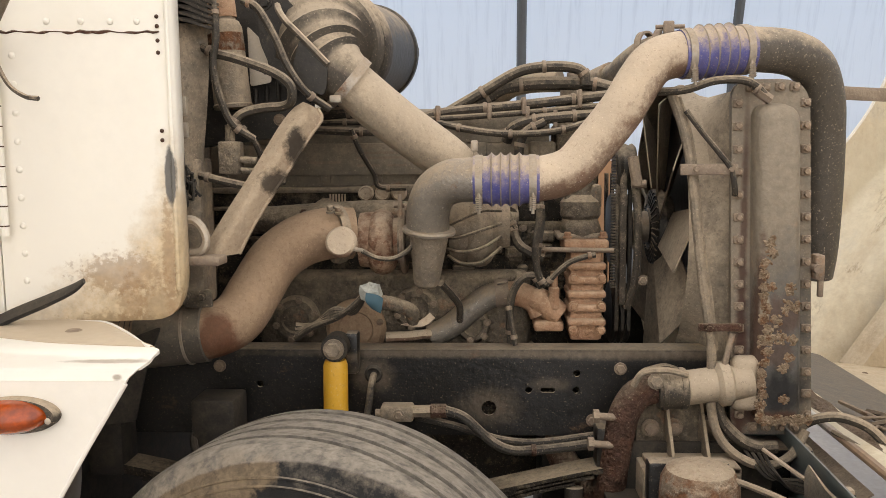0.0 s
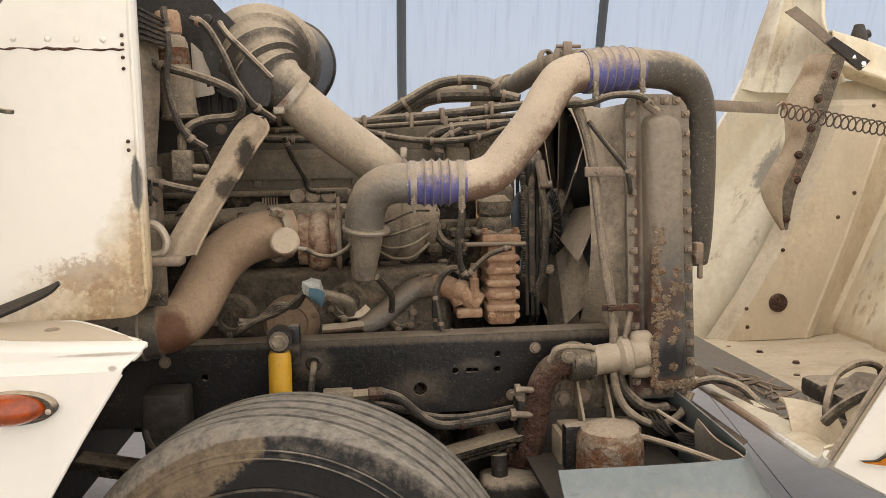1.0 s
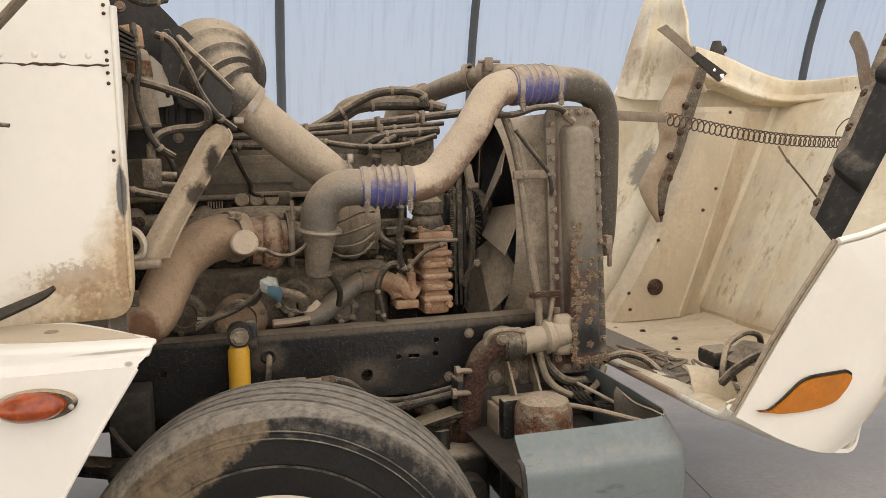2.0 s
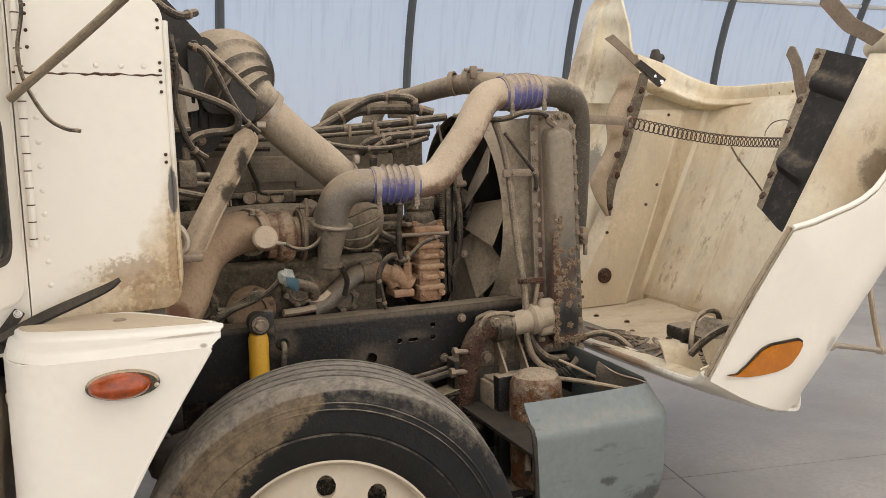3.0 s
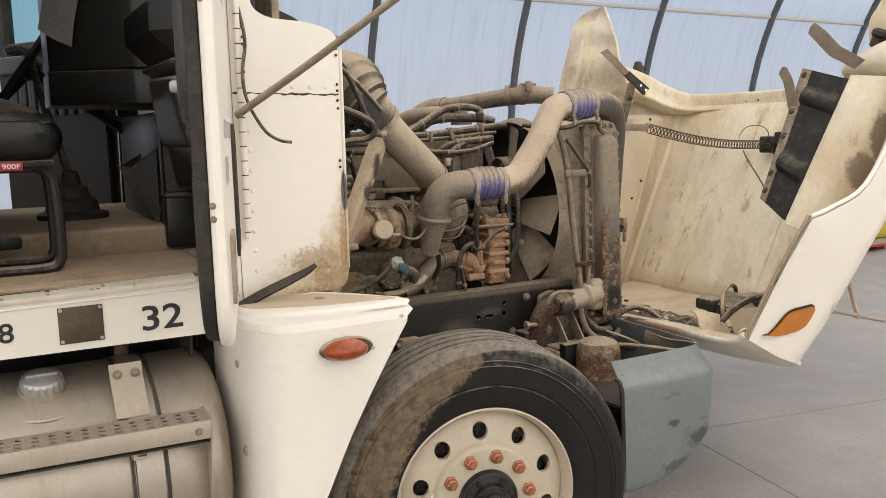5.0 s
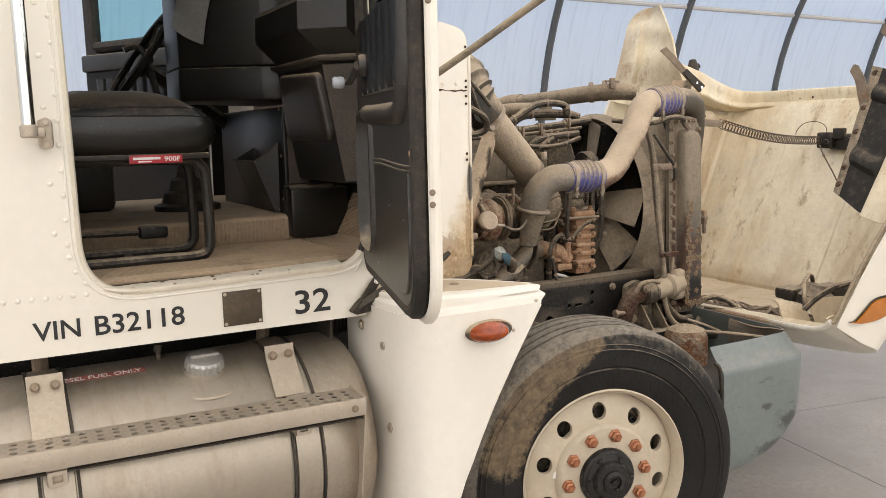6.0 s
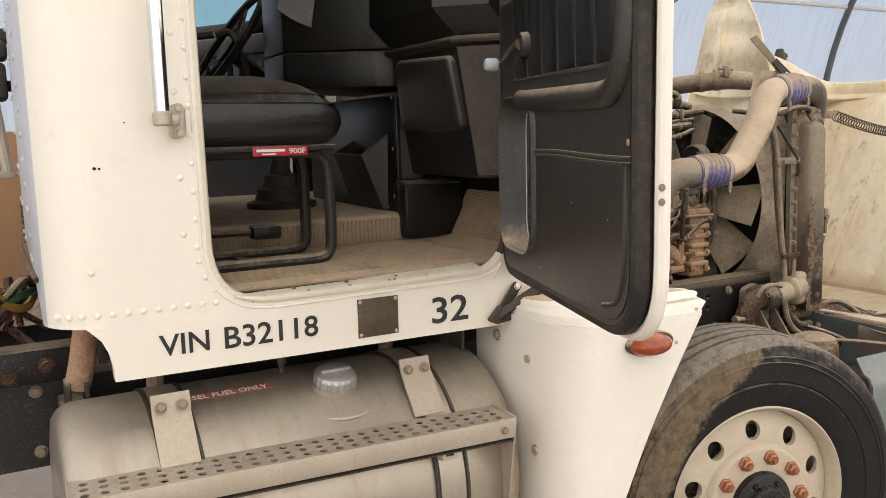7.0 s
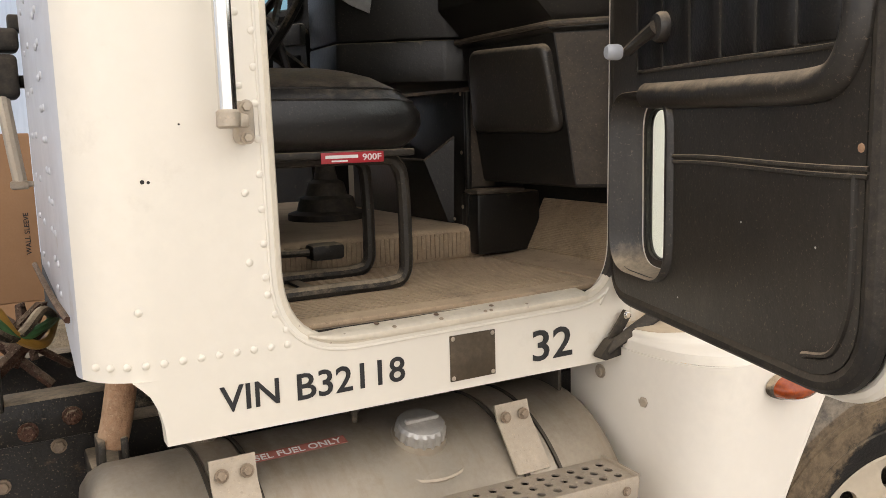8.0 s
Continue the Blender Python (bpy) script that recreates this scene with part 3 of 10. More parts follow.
def lathe(profile, origin, axis, seg=32, closed=False):
    """Turns a profile of (radius, height) round an axis."""
    x, y, z = basis(axis)
    o = Vector(origin)
    bm = bmesh.new()
    rings = []
    for r, h in profile:
        if r < 1e-6:
            rings.append([bm.verts.new(o + z * h)])
        else:
            rings.append([bm.verts.new(o + z * h + (x * math.cos(2 * math.pi * k / seg) + y * math.sin(2 * math.pi * k / seg)) * r) for k in range(seg)])
    pairs = list(zip(rings, rings[1:]))
    if closed:
        pairs.append((rings[-1], rings[0]))
    for a, b in pairs:
        for k in range(seg):
            va = a[k % len(a)], a[(k + 1) % len(a)]
            vb = b[k % len(b)], b[(k + 1) % len(b)]
            f = [va[0]] + ([va[1]] if len(a) > 1 else []) + ([vb[1]] if len(b) > 1 else []) + [vb[0]]
            if len(f) > 2:
                bm.faces.new(f)
    if not closed:
        for ring in (rings[0], rings[-1]):
            if len(ring) > 2:
                bm.faces.new(ring)
    bmesh.ops.recalc_face_normals(bm, faces=bm.faces[:])
    return bm


def rod(a, b, r, seg=12, bev=0.0):
    a, b = Vector(a), Vector(b)
    h = (b - a).length
    e = min(bev, r * 0.5, h * 0.3)
    prof = [(r - e, 0), (r, e), (r, h - e), (r - e, h)] if e else [(r, 0), (r, h)]
    return lathe(prof, a, b - a, seg)


def bolt(p, axis, r=0.012, h=0.01):
    """A hexagon head on a washer."""
    a = Vector(axis).normalized()
    return merged(rod(p, Vector(p) + a * h * 0.3, r * 1.35, 12), rod(Vector(p) + a * h * 0.3, Vector(p) + a * h, r, 6, 0.002))


def dome(p, axis, r, h=None, seg=10):
    """A rivet head."""
    h = h or r * 0.5
    return lathe([(r, 0), (r * 0.92, h * 0.45), (r * 0.6, h * 0.85), (0, h)], p, axis, seg)


def holed(outer, holes, depth, plane, at):
    """A plate cut from an outline with holes: outlines in the plane ('xz', 'xy' or 'yz'), set at a height and given a depth along the third axis."""
    bm = bmesh.new()
    idx = {"xz": (0, 2, 1), "xy": (0, 1, 2), "yz": (1, 2, 0)}[plane]

    def put(p):
        v = [0.0, 0.0, 0.0]
        v[idx[0]], v[idx[1]], v[idx[2]] = p[0], p[1], at
        return bm.verts.new(v)
    for loop in (outer, *holes):
        vs = [put(p) for p in loop]
        for a, b in zip(vs, vs[1:] + vs[:1]):
            bm.edges.new((a, b))
    bmesh.ops.triangle_fill(bm, use_beauty=True, use_dissolve=False, edges=bm.edges[:])
    ext = bmesh.ops.extrude_face_region(bm, geom=bm.faces[:])
    mv = [0.0, 0.0, 0.0]
    mv[idx[2]] = depth
    bmesh.ops.translate(bm, vec=mv, verts=[g for g in ext["geom"] if isinstance(g, bmesh.types.BMVert)])
    bmesh.ops.recalc_face_normals(bm, faces=bm.faces[:])
    return bm


def circle(cx, cy, r, n=20, ry=None):
    return [(cx + r * math.cos(2 * math.pi * k / n), cy + (ry or r) * math.sin(2 * math.pi * k / n)) for k in range(n)]


def rounded(pts, r, n=5):
    """An outline with its corners rounded; r is one radius or one for each corner."""
    out = []
    for i, p in enumerate(pts):
        rad = r[i] if isinstance(r, (list, tuple)) else r
        p = Vector(p)
        a, b = Vector(pts[i - 1]), Vector(pts[(i + 1) % len(pts)])
        if rad <= 0:
            out.append(tuple(p))
            continue
        da, db = (a - p), (b - p)
        cut = min(rad, da.length * 0.48, db.length * 0.48)
        s, e = p + da.normalized() * cut, p + db.normalized() * cut
        for k in range(n + 1):
            t = k / n
            out.append(tuple(s * (1 - t) ** 2 + p * 2 * t * (1 - t) + e * t * t))
    return out


def sheet(sections, thick, n_u=1, n_v=1, offset=-1.0):
    """A shell through rows of points, smoothed along both ways, with a thickness."""
    rows = [spline(r, n_u) if n_u > 1 else [np.array(q, float) for q in r] for r in sections]
    if n_v > 1:
        cols = [spline([r[j] for r in rows], n_v) for j in range(len(rows[0]))]
        rows = [[c[i] for c in cols] for i in range(len(cols[0]))]
    bm = bmesh.new()
    vs = [[bm.verts.new(q[:3]) for q in r] for r in rows]
    for a, b in zip(vs, vs[1:]):
        for j in range(len(a) - 1):
            bm.faces.new((a[j], a[j + 1], b[j + 1], b[j]))
    bm.normal_update()
    back = [[bm.verts.new(v.co - v.normal * thick) for v in r] for r in vs]
    for a, b in zip(back, back[1:]):
        for j in range(len(a) - 1):
            bm.faces.new((a[j], b[j], b[j + 1], a[j + 1]))
    top, low = vs[0] + [r[-1] for r in vs[1:]] + vs[-1][-2::-1] + [r[0] for r in vs[-2:0:-1]], back[0] + [r[-1] for r in back[1:]] + back[-1][-2::-1] + [r[0] for r in back[-2:0:-1]]
    for k in range(len(top)):
        q = (k + 1) % len(top)
        bm.faces.new((top[k], low[k], low[q], top[q]))
    bmesh.ops.recalc_face_normals(bm, faces=bm.faces[:])
    return bm


def thing(name, loc, label, category, group="", kind=""):
    ob = new(name)
    ob.empty_display_size = 0.1
    ob.location = loc
    return tagged(ob, label, category, group, kind)


def mesh_of(name, bm, material, smooth=35):
    me = bpy.data.meshes.new(name)
    bm.to_mesh(me)
    bm.free()
    me.materials.append(material)
    if smooth:
        for p in me.polygons:
            p.use_smooth = True
        me.set_sharp_from_angle(angle=radians(smooth))
    return me


def part(name, bm, material, parent=None, label="", smooth=35):
    """Links a bmesh as one mesh object under a thing or a part."""
    ob = new(name, mesh_of(name, bm, material, smooth))
    if parent is not None:
        ob.parent = parent
        ob.matrix_parent_inverse = Matrix.Translation(-parent.location)
    if label:
        ob["label"] = label
    return ob


def single(name, bm, material, label, category, group="", kind="", smooth=35):
    return tagged(part(name, bm, material, smooth=smooth), label, category, group, kind)


def shared(name, me, parent, at):
    """One more piece on shared mesh data, moved to a place."""
    ob = new(name, me)
    ob.location = at
    ob.parent = parent
    ob.matrix_parent_inverse = Matrix.Translation(-parent.location)
    return ob


def lettering(name, text, size, m, material, parent, depth=0.0006, width=0.0, bold=0.012):
    """Writing in the built-in font, as a mesh, laid into the pose m (x along the line, z out of the surface)."""
    cu = bpy.data.curves.new(name, "FONT")
    cu.body, cu.size, cu.extrude, cu.resolution_u, cu.offset = text, size, depth, 3, size * bold
    ob = bpy.data.objects.new(name, cu)
    scene.collection.objects.link(ob)
    dg = bpy.context.evaluated_depsgraph_get()
    me = bpy.data.meshes.new_from_object(ob.evaluated_get(dg))
    bpy.data.objects.remove(ob)
    bpy.data.curves.remove(cu)
    lo, hi = min(v.co.x for v in me.vertices), max(v.co.x for v in me.vertices)
    k = width / (hi - lo) if width else 1.0
    me.transform(m @ Matrix.Diagonal((k, 1, 1, 1)) @ Matrix.Translation((-lo, 0, 0)))
    bm = bmesh.new()
    bm.from_mesh(me)
    bpy.data.meshes.remove(me)
    left = set(bm.verts)
    while left:  # one object for each letter
        todo, seen = [left.pop()], []
        while todo:
            v = todo.pop()
            seen.append(v)
            for e in v.link_edges:
                w = e.other_vert(v)
                if w in left:
                    left.remove(w)
                    todo.append(w)
        one = bmesh.new()
        to = {v: one.verts.new(v.co) for v in seen}
        for f in {f for v in seen for f in v.link_faces}:
            one.faces.new([to[v] for v in f.verts])
        part("letter", one, material, parent, smooth=0)
    bm.free()


MID = 2.645  # the truck's middle line


def mirror(p):
    return (p[0], 2 * MID - p[1], p[2])


# ---- the hall ----
JT = radians(-11)


def slab_point(u, v):
    return (1.62 + u * math.cos(JT) - v * math.sin(JT), 2.5 + u * math.sin(JT) + v * math.cos(JT))


floor = tagged(part("floor", box((-45, -30, -0.30), (60, 30, -0.012)), M_FLOOR), "grey worn concrete floor of a vehicle hall", "floor", kind="structure")
for i in range(-3, 5):
    for j in range(-4, 4):
        g = 0.0025
        c = [slab_point(i * 4.5 + a, j * 4.5 + b) for a, b in ((g, g), (4.5 - g, g), (4.5 - g, 4.5 - g), (g, 4.5 - g))]
        part("slab", holed(c, [], 0.012, "xy", -0.012), M_FLOOR, floor, smooth=0)


def arch(y_side, n=16):
    """The hall's section from the floor on one side to the ridge."""
    pts = [(8.0, 0.0), (8.0, 1.5)]
    for k in range(1, n + 1):
        a = radians(68) * k / n
        pts.append((8.0 - 4.3 * (1 - math.cos(a)), 1.5 + 4.3 * math.sin(a)))
    pts.append((0.0, 7.4))
    return [(y * y_side, z) for y, z in pts]


section = arch(1) + arch(-1)[::-1][1:]
skin = bm_new()
X0, X1 = -24.0, 34.0
for a, b in zip(section, section[1:]):
    vs = [skin.verts.new((x, p[0], p[1])) for x, p in ((X0, a), (X1, a), (X1, b), (X0, b))]
    skin.faces.new(vs)
bmesh.ops.remove_doubles(skin, verts=skin.verts[:], dist=1e-4)
hall = tagged(part("wall_skin", skin, M_SKIN, smooth=60), "pale translucent film wall curving over the hall", "wall", kind="structure")
for x in (X0, X1):
    e = bm_new()
    e.faces.new([e.verts.new((x, y, z)) for y, z in section])
    tagged(part("wall_end", e, M_SKIN), "pale translucent end wall of the hall", "wall", kind="structure")
tagged(part("baseboard", box((X0, 7.86, 0), (X1, 7.97, 0.75), 0.01), M_STEELPOST), "low grey kick wall along the film", "wall", kind="structure")
path = [(p[0] - 0.06 * (1 if p[0] > 0 else -1 if p[0] < 0 else 0), p[1] - 0.06) for p in section[1:-1]]
for x in [0.30 - 1.97 * k for k in range(5, 0, -1)] + [0.30, 2.25, 4.22, 6.39] + [8.58 + 2.2 * k for k in range(11)]:
    pts = [(x, 7.93, 0.0)] + [(x, y, z) for y, z in path] + [(x, -7.93, 0.0)]
    tagged(part("frame_arch", tube(pts, 0.045, 8, 1), M_STEELPOST), "dark steel arch carrying the film wall", "arch", "arches of the hall", "structure")
for z, y in ((3.29, 7.55), (5.0, 5.87)):
    tagged(part("purlin", tube([(X0, y, z), (X1, y, z)], 0.03, 8, 1), M_BATTEN), "slim pale batten along the film wall", "purlin", "purlins of the hall", "structure")

# ---- chassis ----
rail_out = rounded([(-6.0, 0.785), (0.66, 0.785), (0.66, 1.027), (-6.0, 1.027)], 0.012, 3)
rail_holes = [circle(-0.005, 0.862, 0.021), circle(0.105, 0.914, 0.010, 12), circle(0.235, 0.915, 0.010, 12), circle(0.237, 0.962, 0.010, 12), circle(-0.647, 0.928, 0.010, 12),
              rounded([(0.138, 0.907), (0.178, 0.907), (0.178, 0.921), (0.138, 0.921)], 0.006, 3)]
frame_rails = thing("chassis_frame", (-1.0, MID, 0.8), "black painted steel truck chassis frame, scuffed and dusty", "chassis")


def rail(side):
    s = -1 if side < 0 else 1
    y = MID + s * 0.43
    web = holed(rail_out, rail_holes, -s * 0.009, "xz", y)
    top = box((-6.0, min(y - s * 0.006, y - s * 0.085), 1.018), (0.66, max(y - s * 0.006, y - s * 0.085), 1.0275))
    bot = box((-6.0, min(y - s * 0.006, y - s * 0.085), 0.784), (0.66, max(y - s * 0.006, y - s * 0.085), 0.793))
    return merged(web, top, bot)


part("side_rail", rail(-1), M_BLACK, frame_rails)
part("side_rail", rail(1), M_BLACK, frame_rails)
part("flitch_plate", box((-0.75, 2.262, 0.80), (0.62, 2.272, 1.012)), M_DARKENG, frame_rails)
# Added dark block that hides the bright floor and wall below the rail.
part("dark_gap_block", box((0.14, 2.30, 0.40), (0.62, 3.03, 0.80), 0.03), M_BLACKMET, frame_rails)
for x in (-3.2, -2.0):
    part("crossmember", box((x - 0.05, MID - 0.42, 0.80), (x + 0.05, MID + 0.42, 1.0), 0.01), M_BLACKMET, frame_rails)
for x, z in ((0.355, 0.976), (-2.30, 1.0), (-2.42, 0.93), (-2.55, 0.86), (-2.3, 0.83), (0.28, 0.83), (-0.75, 0.84), (-0.76, 0.98)):
    part("bolt", bolt((x, 2.215, z), (0, -1, 0), 0.013, 0.014), M_BRACKET, frame_rails)
part("grommet", merged(lathe([(0.026, 0), (0.025, 0.005), (0.019, 0.008), (0.012, 0.003)], (-0.325, 2.214, 0.958), (0, -1, 0), 24)), M_RUBSEAL, frame_rails)
part("cable", tube([(-0.325, 2.24, 0.955), (-0.325, 2.19, 0.95), (-0.332, 2.175, 0.90), (-0.34, 2.17, 0.84)], 0.010, 8), M_HOSE, frame_rails)
axle = single("front_axle", merged(box((-0.42, 1.75, 0.42), (-0.28, 3.54, 0.52), 0.02), box((-0.46, 2.1, 0.50), (-0.24, 2.2, 0.62), 0.02), box((-0.46, 3.09, 0.50), (-0.24, 3.19, 0.62), 0.02)),
              M_DARKENG, "heavy dark forged steel front axle beam", "axle")
springs = thing("leaf_spring", (-0.35, 2.15, 0.6), "dark steel leaf spring pack below the frame", "leaf spring")
for k in range(3):
    part("leaf", sheet([[(-1.05 + 0.05 * k, y, 0.74 - 0.02 * k), (-0.35, y, 0.62 - 0.02 * k), (0.32 - 0.05 * k, y, 0.74 - 0.02 * k)] for y in (2.105, 2.195)], 0.014, 6), M_DARKENG, springs)
part("hanger", box((-1.10, 2.10, 0.70), (-1.00, 2.20, 0.86), 0.01), M_RUBSEAL, springs)
part("hanger", box((0.28, 2.12, 0.70), (0.36, 2.20, 0.84), 0.01), M_BLACKMET, springs)

# shock absorber on the rail
shock = thing("shock_absorber", (-0.41, 2.15, 0.6), "yellow painted shock absorber bolted to the black rail", "shock absorber")
part("body", lathe([(0.0, 0.0), (0.030, 0.0), (0.0335, 0.01), (0.0335, 0.40), (0.028, 0.415), (0, 0.415)], (-0.424, 2.15, 0.60), (0.012, 0, 1), 24), M_YELLOW, shock)
part("eye", merged(lathe([(0.016, -0.03), (0.036, -0.03), (0.036, 0.03), (0.016, 0.03)], (-0.416, 2.15, 1.052), (0, 1, 0), 24, True), box((-0.43, 2.13, 1.005), (-0.405, 2.17, 1.03), 0.004)), M_RUBSEAL, shock, "black rubber bushing eye")
part("bolt", merged(rod((-0.416, 2.21, 1.052), (-0.416, 2.105, 1.052), 0.014), bolt((-0.416, 2.115, 1.052), (0, -1, 0), 0.021, 0.022)), M_DUSTY, shock)
part("bracket", merged(box((-0.395, 2.165, 0.97), (-0.360, 2.213, 1.085), 0.008), box((-0.440, 2.195, 0.99), (-0.39, 2.213, 1.075), 0.006)), M_BLACK, shock)

# ---- front wheel ----
WX, WY, WZ, WR = -0.345, 1.545, 0.525, 0.515
STEER = Matrix.Translation((WX, WY, WZ)) @ Matrix.Rotation(radians(-13.0), 4, "Z")


def turned(bm):
    bm.transform(STEER)
    return bm


wheel = thing("front_wheel", (WX, WY, 0.0), "dusty steer wheel with a muddy tyre and cream painted disc", "wheel")
prof = [(0.292, -0.118), (0.300, -0.128), (0.330, -0.138), (0.375, -0.146), (0.38, -0.143), (0.385, -0.147), (0.43, -0.146), (0.438, -0.146), (0.440, -0.1478), (0.443, -0.1478), (0.445, -0.1445), (0.454, -0.142), (0.456, -0.1438), (0.459, -0.1430), (0.461, -0.140), (0.465, -0.139), (0.470, -0.136), (0.482, -0.133), (0.500, -0.122), (0.508, -0.112)]
for c in (-0.075, -0.025, 0.025, 0.075):
    prof += [(0.5135 - 0.25 * abs(c) * 0.05, c - 0.007), (0.5025, c - 0.005), (0.5025, c + 0.005), (0.5135 - 0.25 * abs(c) * 0.05, c + 0.007)]
prof += [(r, -w) for r, w in prof[:20][::-1]]
tyre = part("tyre", turned(lathe(prof + [(0.285, 0.10), (0.285, -0.10)], (0, 0, 0), (0, 1, 0), 128, True)), M_TYRE, wheel, "worn ribbed tyre with dried mud on its shoulder")
lip = [(0.262, -0.02), (0.280, -0.06), (0.286, -0.118), (0.2985, -0.134), (0.3035, -0.131), (0.302, -0.122), (0.292, -0.112), (0.286, -0.06), (0.286, 0.12), (0.27, 0.12)]
rim = part("rim", turned(lathe(lip, (0, 0, 0), (0, 1, 0), 96, True)), M_RIM, wheel)
hand = [circle(0.222 * math.cos(2 * math.pi * (k + 0.5) / 10 + 0.06), 0.222 * math.sin(2 * math.pi * (k + 0.5) / 10 + 0.06), 0.026, 20, 0.029) for k in range(10)]
disc = holed(circle(0, 0, 0.279, 80), hand + [circle(0, 0, 0.108, 40)], 0.016, "xz", -0.112)
for v in disc.verts:
    r = math.hypot(v.co.x, v.co.z)
    v.co.y += 0.030 * max(0.0, (r - 0.18) / 0.10) ** 2
part("disc", turned(disc), M_RIM, wheel, "cream painted wheel disc with ten hand holes", smooth=25)
part("brake_drum", turned(lathe([(0.10, 0.0), (0.225, 0.0), (0.24, 0.02), (0.24, 0.17), (0.10, 0.17)], (0, -0.06, 0), (0, 1, 0), 40)), M_DARKENG, wheel, "dark brake drum")
part("hub_face", turned(lathe([(0.100, 0.03), (0.100, -0.030), (0.168, -0.0285), (0.176, -0.022), (0.184, 0.0), (0.186, 0.03)], (0, -0.103, 0), (0, 1, 0), 64)), M_RIM, wheel)
for k in range(10):
    a = 2 * math.pi * k / 10 + 0.10
    q = Vector((0.143 * math.cos(a), -0.133, 0.143 * math.sin(a)))
    nut = merged(lathe([(0.023, 0), (0.023, -0.006), (0.019, -0.008), (0.0185, -0.020), (0.013, -0.024), (0.011, -0.024), (0.010, -0.030), (0, -0.030)], q, (0, 1, 0), 6))
    part("lug_nut", turned(nut), M_NUT, wheel, smooth=20)
part("hub", turned(lathe([(0.100, 0.02), (0.099, -0.045), (0.096, -0.052), (0.088, -0.054), (0.084, -0.060), (0.066, -0.064), (0.063, -0.078), (0.058, -0.084), (0.040, -0.085), (0.038, -0.092), (0.024, -0.096), (0.022, -0.088), (0.010, -0.087), (0.008, -0.094), (0, -0.094)], (0, -0.10, 0), (0, 1, 0), 40)), M_HUB, wheel)
for k in range(6):
    a = 2 * math.pi * k / 6
    part("hub_bolt", turned(bolt((0.076 * math.cos(a), -0.161, 0.076 * math.sin(a)), (0, -1, 0), 0.008, 0.008)), M_HUB, wheel)
part("sticker", turned(holed([(-0.185, 0.03), (-0.150, 0.055), (-0.14, 0.03), (-0.160, 0.005), (-0.19, 0.012)], [], 0.001, "xz", -0.1145)), M_WHITELBL, wheel)
far = copy_thing(wheel, pose(WX, 2 * MID - WY, 0, 0, 0, 0))
for w in (wheel, far):
    w.parent = frame_rails
    w.matrix_parent_inverse = Matrix.Translation(-frame_rails.location)
    for key in ("category", "group"):
        if key in w:
            del w[key]

# ---- bumper ----
bumper = thing("bumper", (0.6, MID, 0.35), "scraped grey green painted steel front bumper", "bumper")


def bumper_end(s):
    rows = []
    for z, xr, yi, xl in ((0.336, 0.46, 0.03, 0.30), (0.36, 0.55, 0.012, 0.294), (0.41, 0.655, 0.004, 0.288), (0.50, 0.752, 0.0, 0.282), (0.62, 0.772, 0.0, 0.278), (0.74, 0.778, 0.0, 0.272), (0.765, 0.775, 0.006, 0.270), (0.79, 0.768, 0.030, 0.268), (0.835, 0.752, 0.055, 0.262), (0.848, 0.75, 0.062, 0.262)):
        y0 = 1.488 + yi
        row = [(xl, y0, z), (0.45 * xl + 0.55 * (xr - 0.10), y0 - 0.004, z), (xr - 0.10, y0, z), (xr - 0.035, y0 + 0.012, z), (xr - 0.006, y0 + 0.05, z), (xr + 0.004, y0 + 0.12, z), (xr + 0.02, 2.1, z), (xr + 0.03, MID, z)]
        rows.append([(p[0], MID + s * (MID - p[1]), p[2]) for p in row])
    return sheet(rows, 0.005, 4, 2)


part("end", bumper_end(-1), M_BUMPER, bumper)
part("end", bumper_end(1), M_BUMPER, bumper)
part("edge", tube([(0.268, 1.50, 0.345), (0.272, 1.493, 0.6), (0.266, 1.50, 0.76), (0.260, 1.52, 0.79)], 0.008, 8), M_RUBSEAL, bumper, "black edge trim")
part("inner_plate", sheet([[(0.725 + 0.008 * math.sin(11 * y), y, 0.842 + 0.008 * math.sin(17 * y)), (0.735 + 0.01 * math.sin(23 * y), y, 0.80), (0.742, y, 0.60)] for y in np.linspace(1.56, 1.86, 10)], 0.005, 3), M_ELBOW, bumper, "crinkled dusty inner plate")
part("splash_pan", merged(box((0.30, 1.53, 0.66), (0.74, 2.14, 0.672)), box((0.30, 2.125, 0.60), (0.74, 2.139, 0.80))), M_RUBSEAL, bumper, "black splash pan behind the bumper")
part("stay", tube([(0.52, 1.93, 0.80), (0.62, 1.78, 0.806), (0.73, 1.60, 0.80)], 0.008, 8), M_DUSTY, bumper, "dusty stay rod")
part("valance", sheet([[(0.79, y, 0.66), (0.84, y, 0.685 + 0.01 * math.sin(13 * y)), (0.92, y, 0.74)] for y in np.linspace(1.95, 3.4, 12)], 0.005, 3), M_BRACKET, bumper, "brown dusty valance strip")
part("stiffener", tube([(0.30, 1.60, 0.60), (0.52, 2.0, 0.70), (0.62, 2.3, 0.74)], 0.012, 8), M_BLACKMET, bumper)

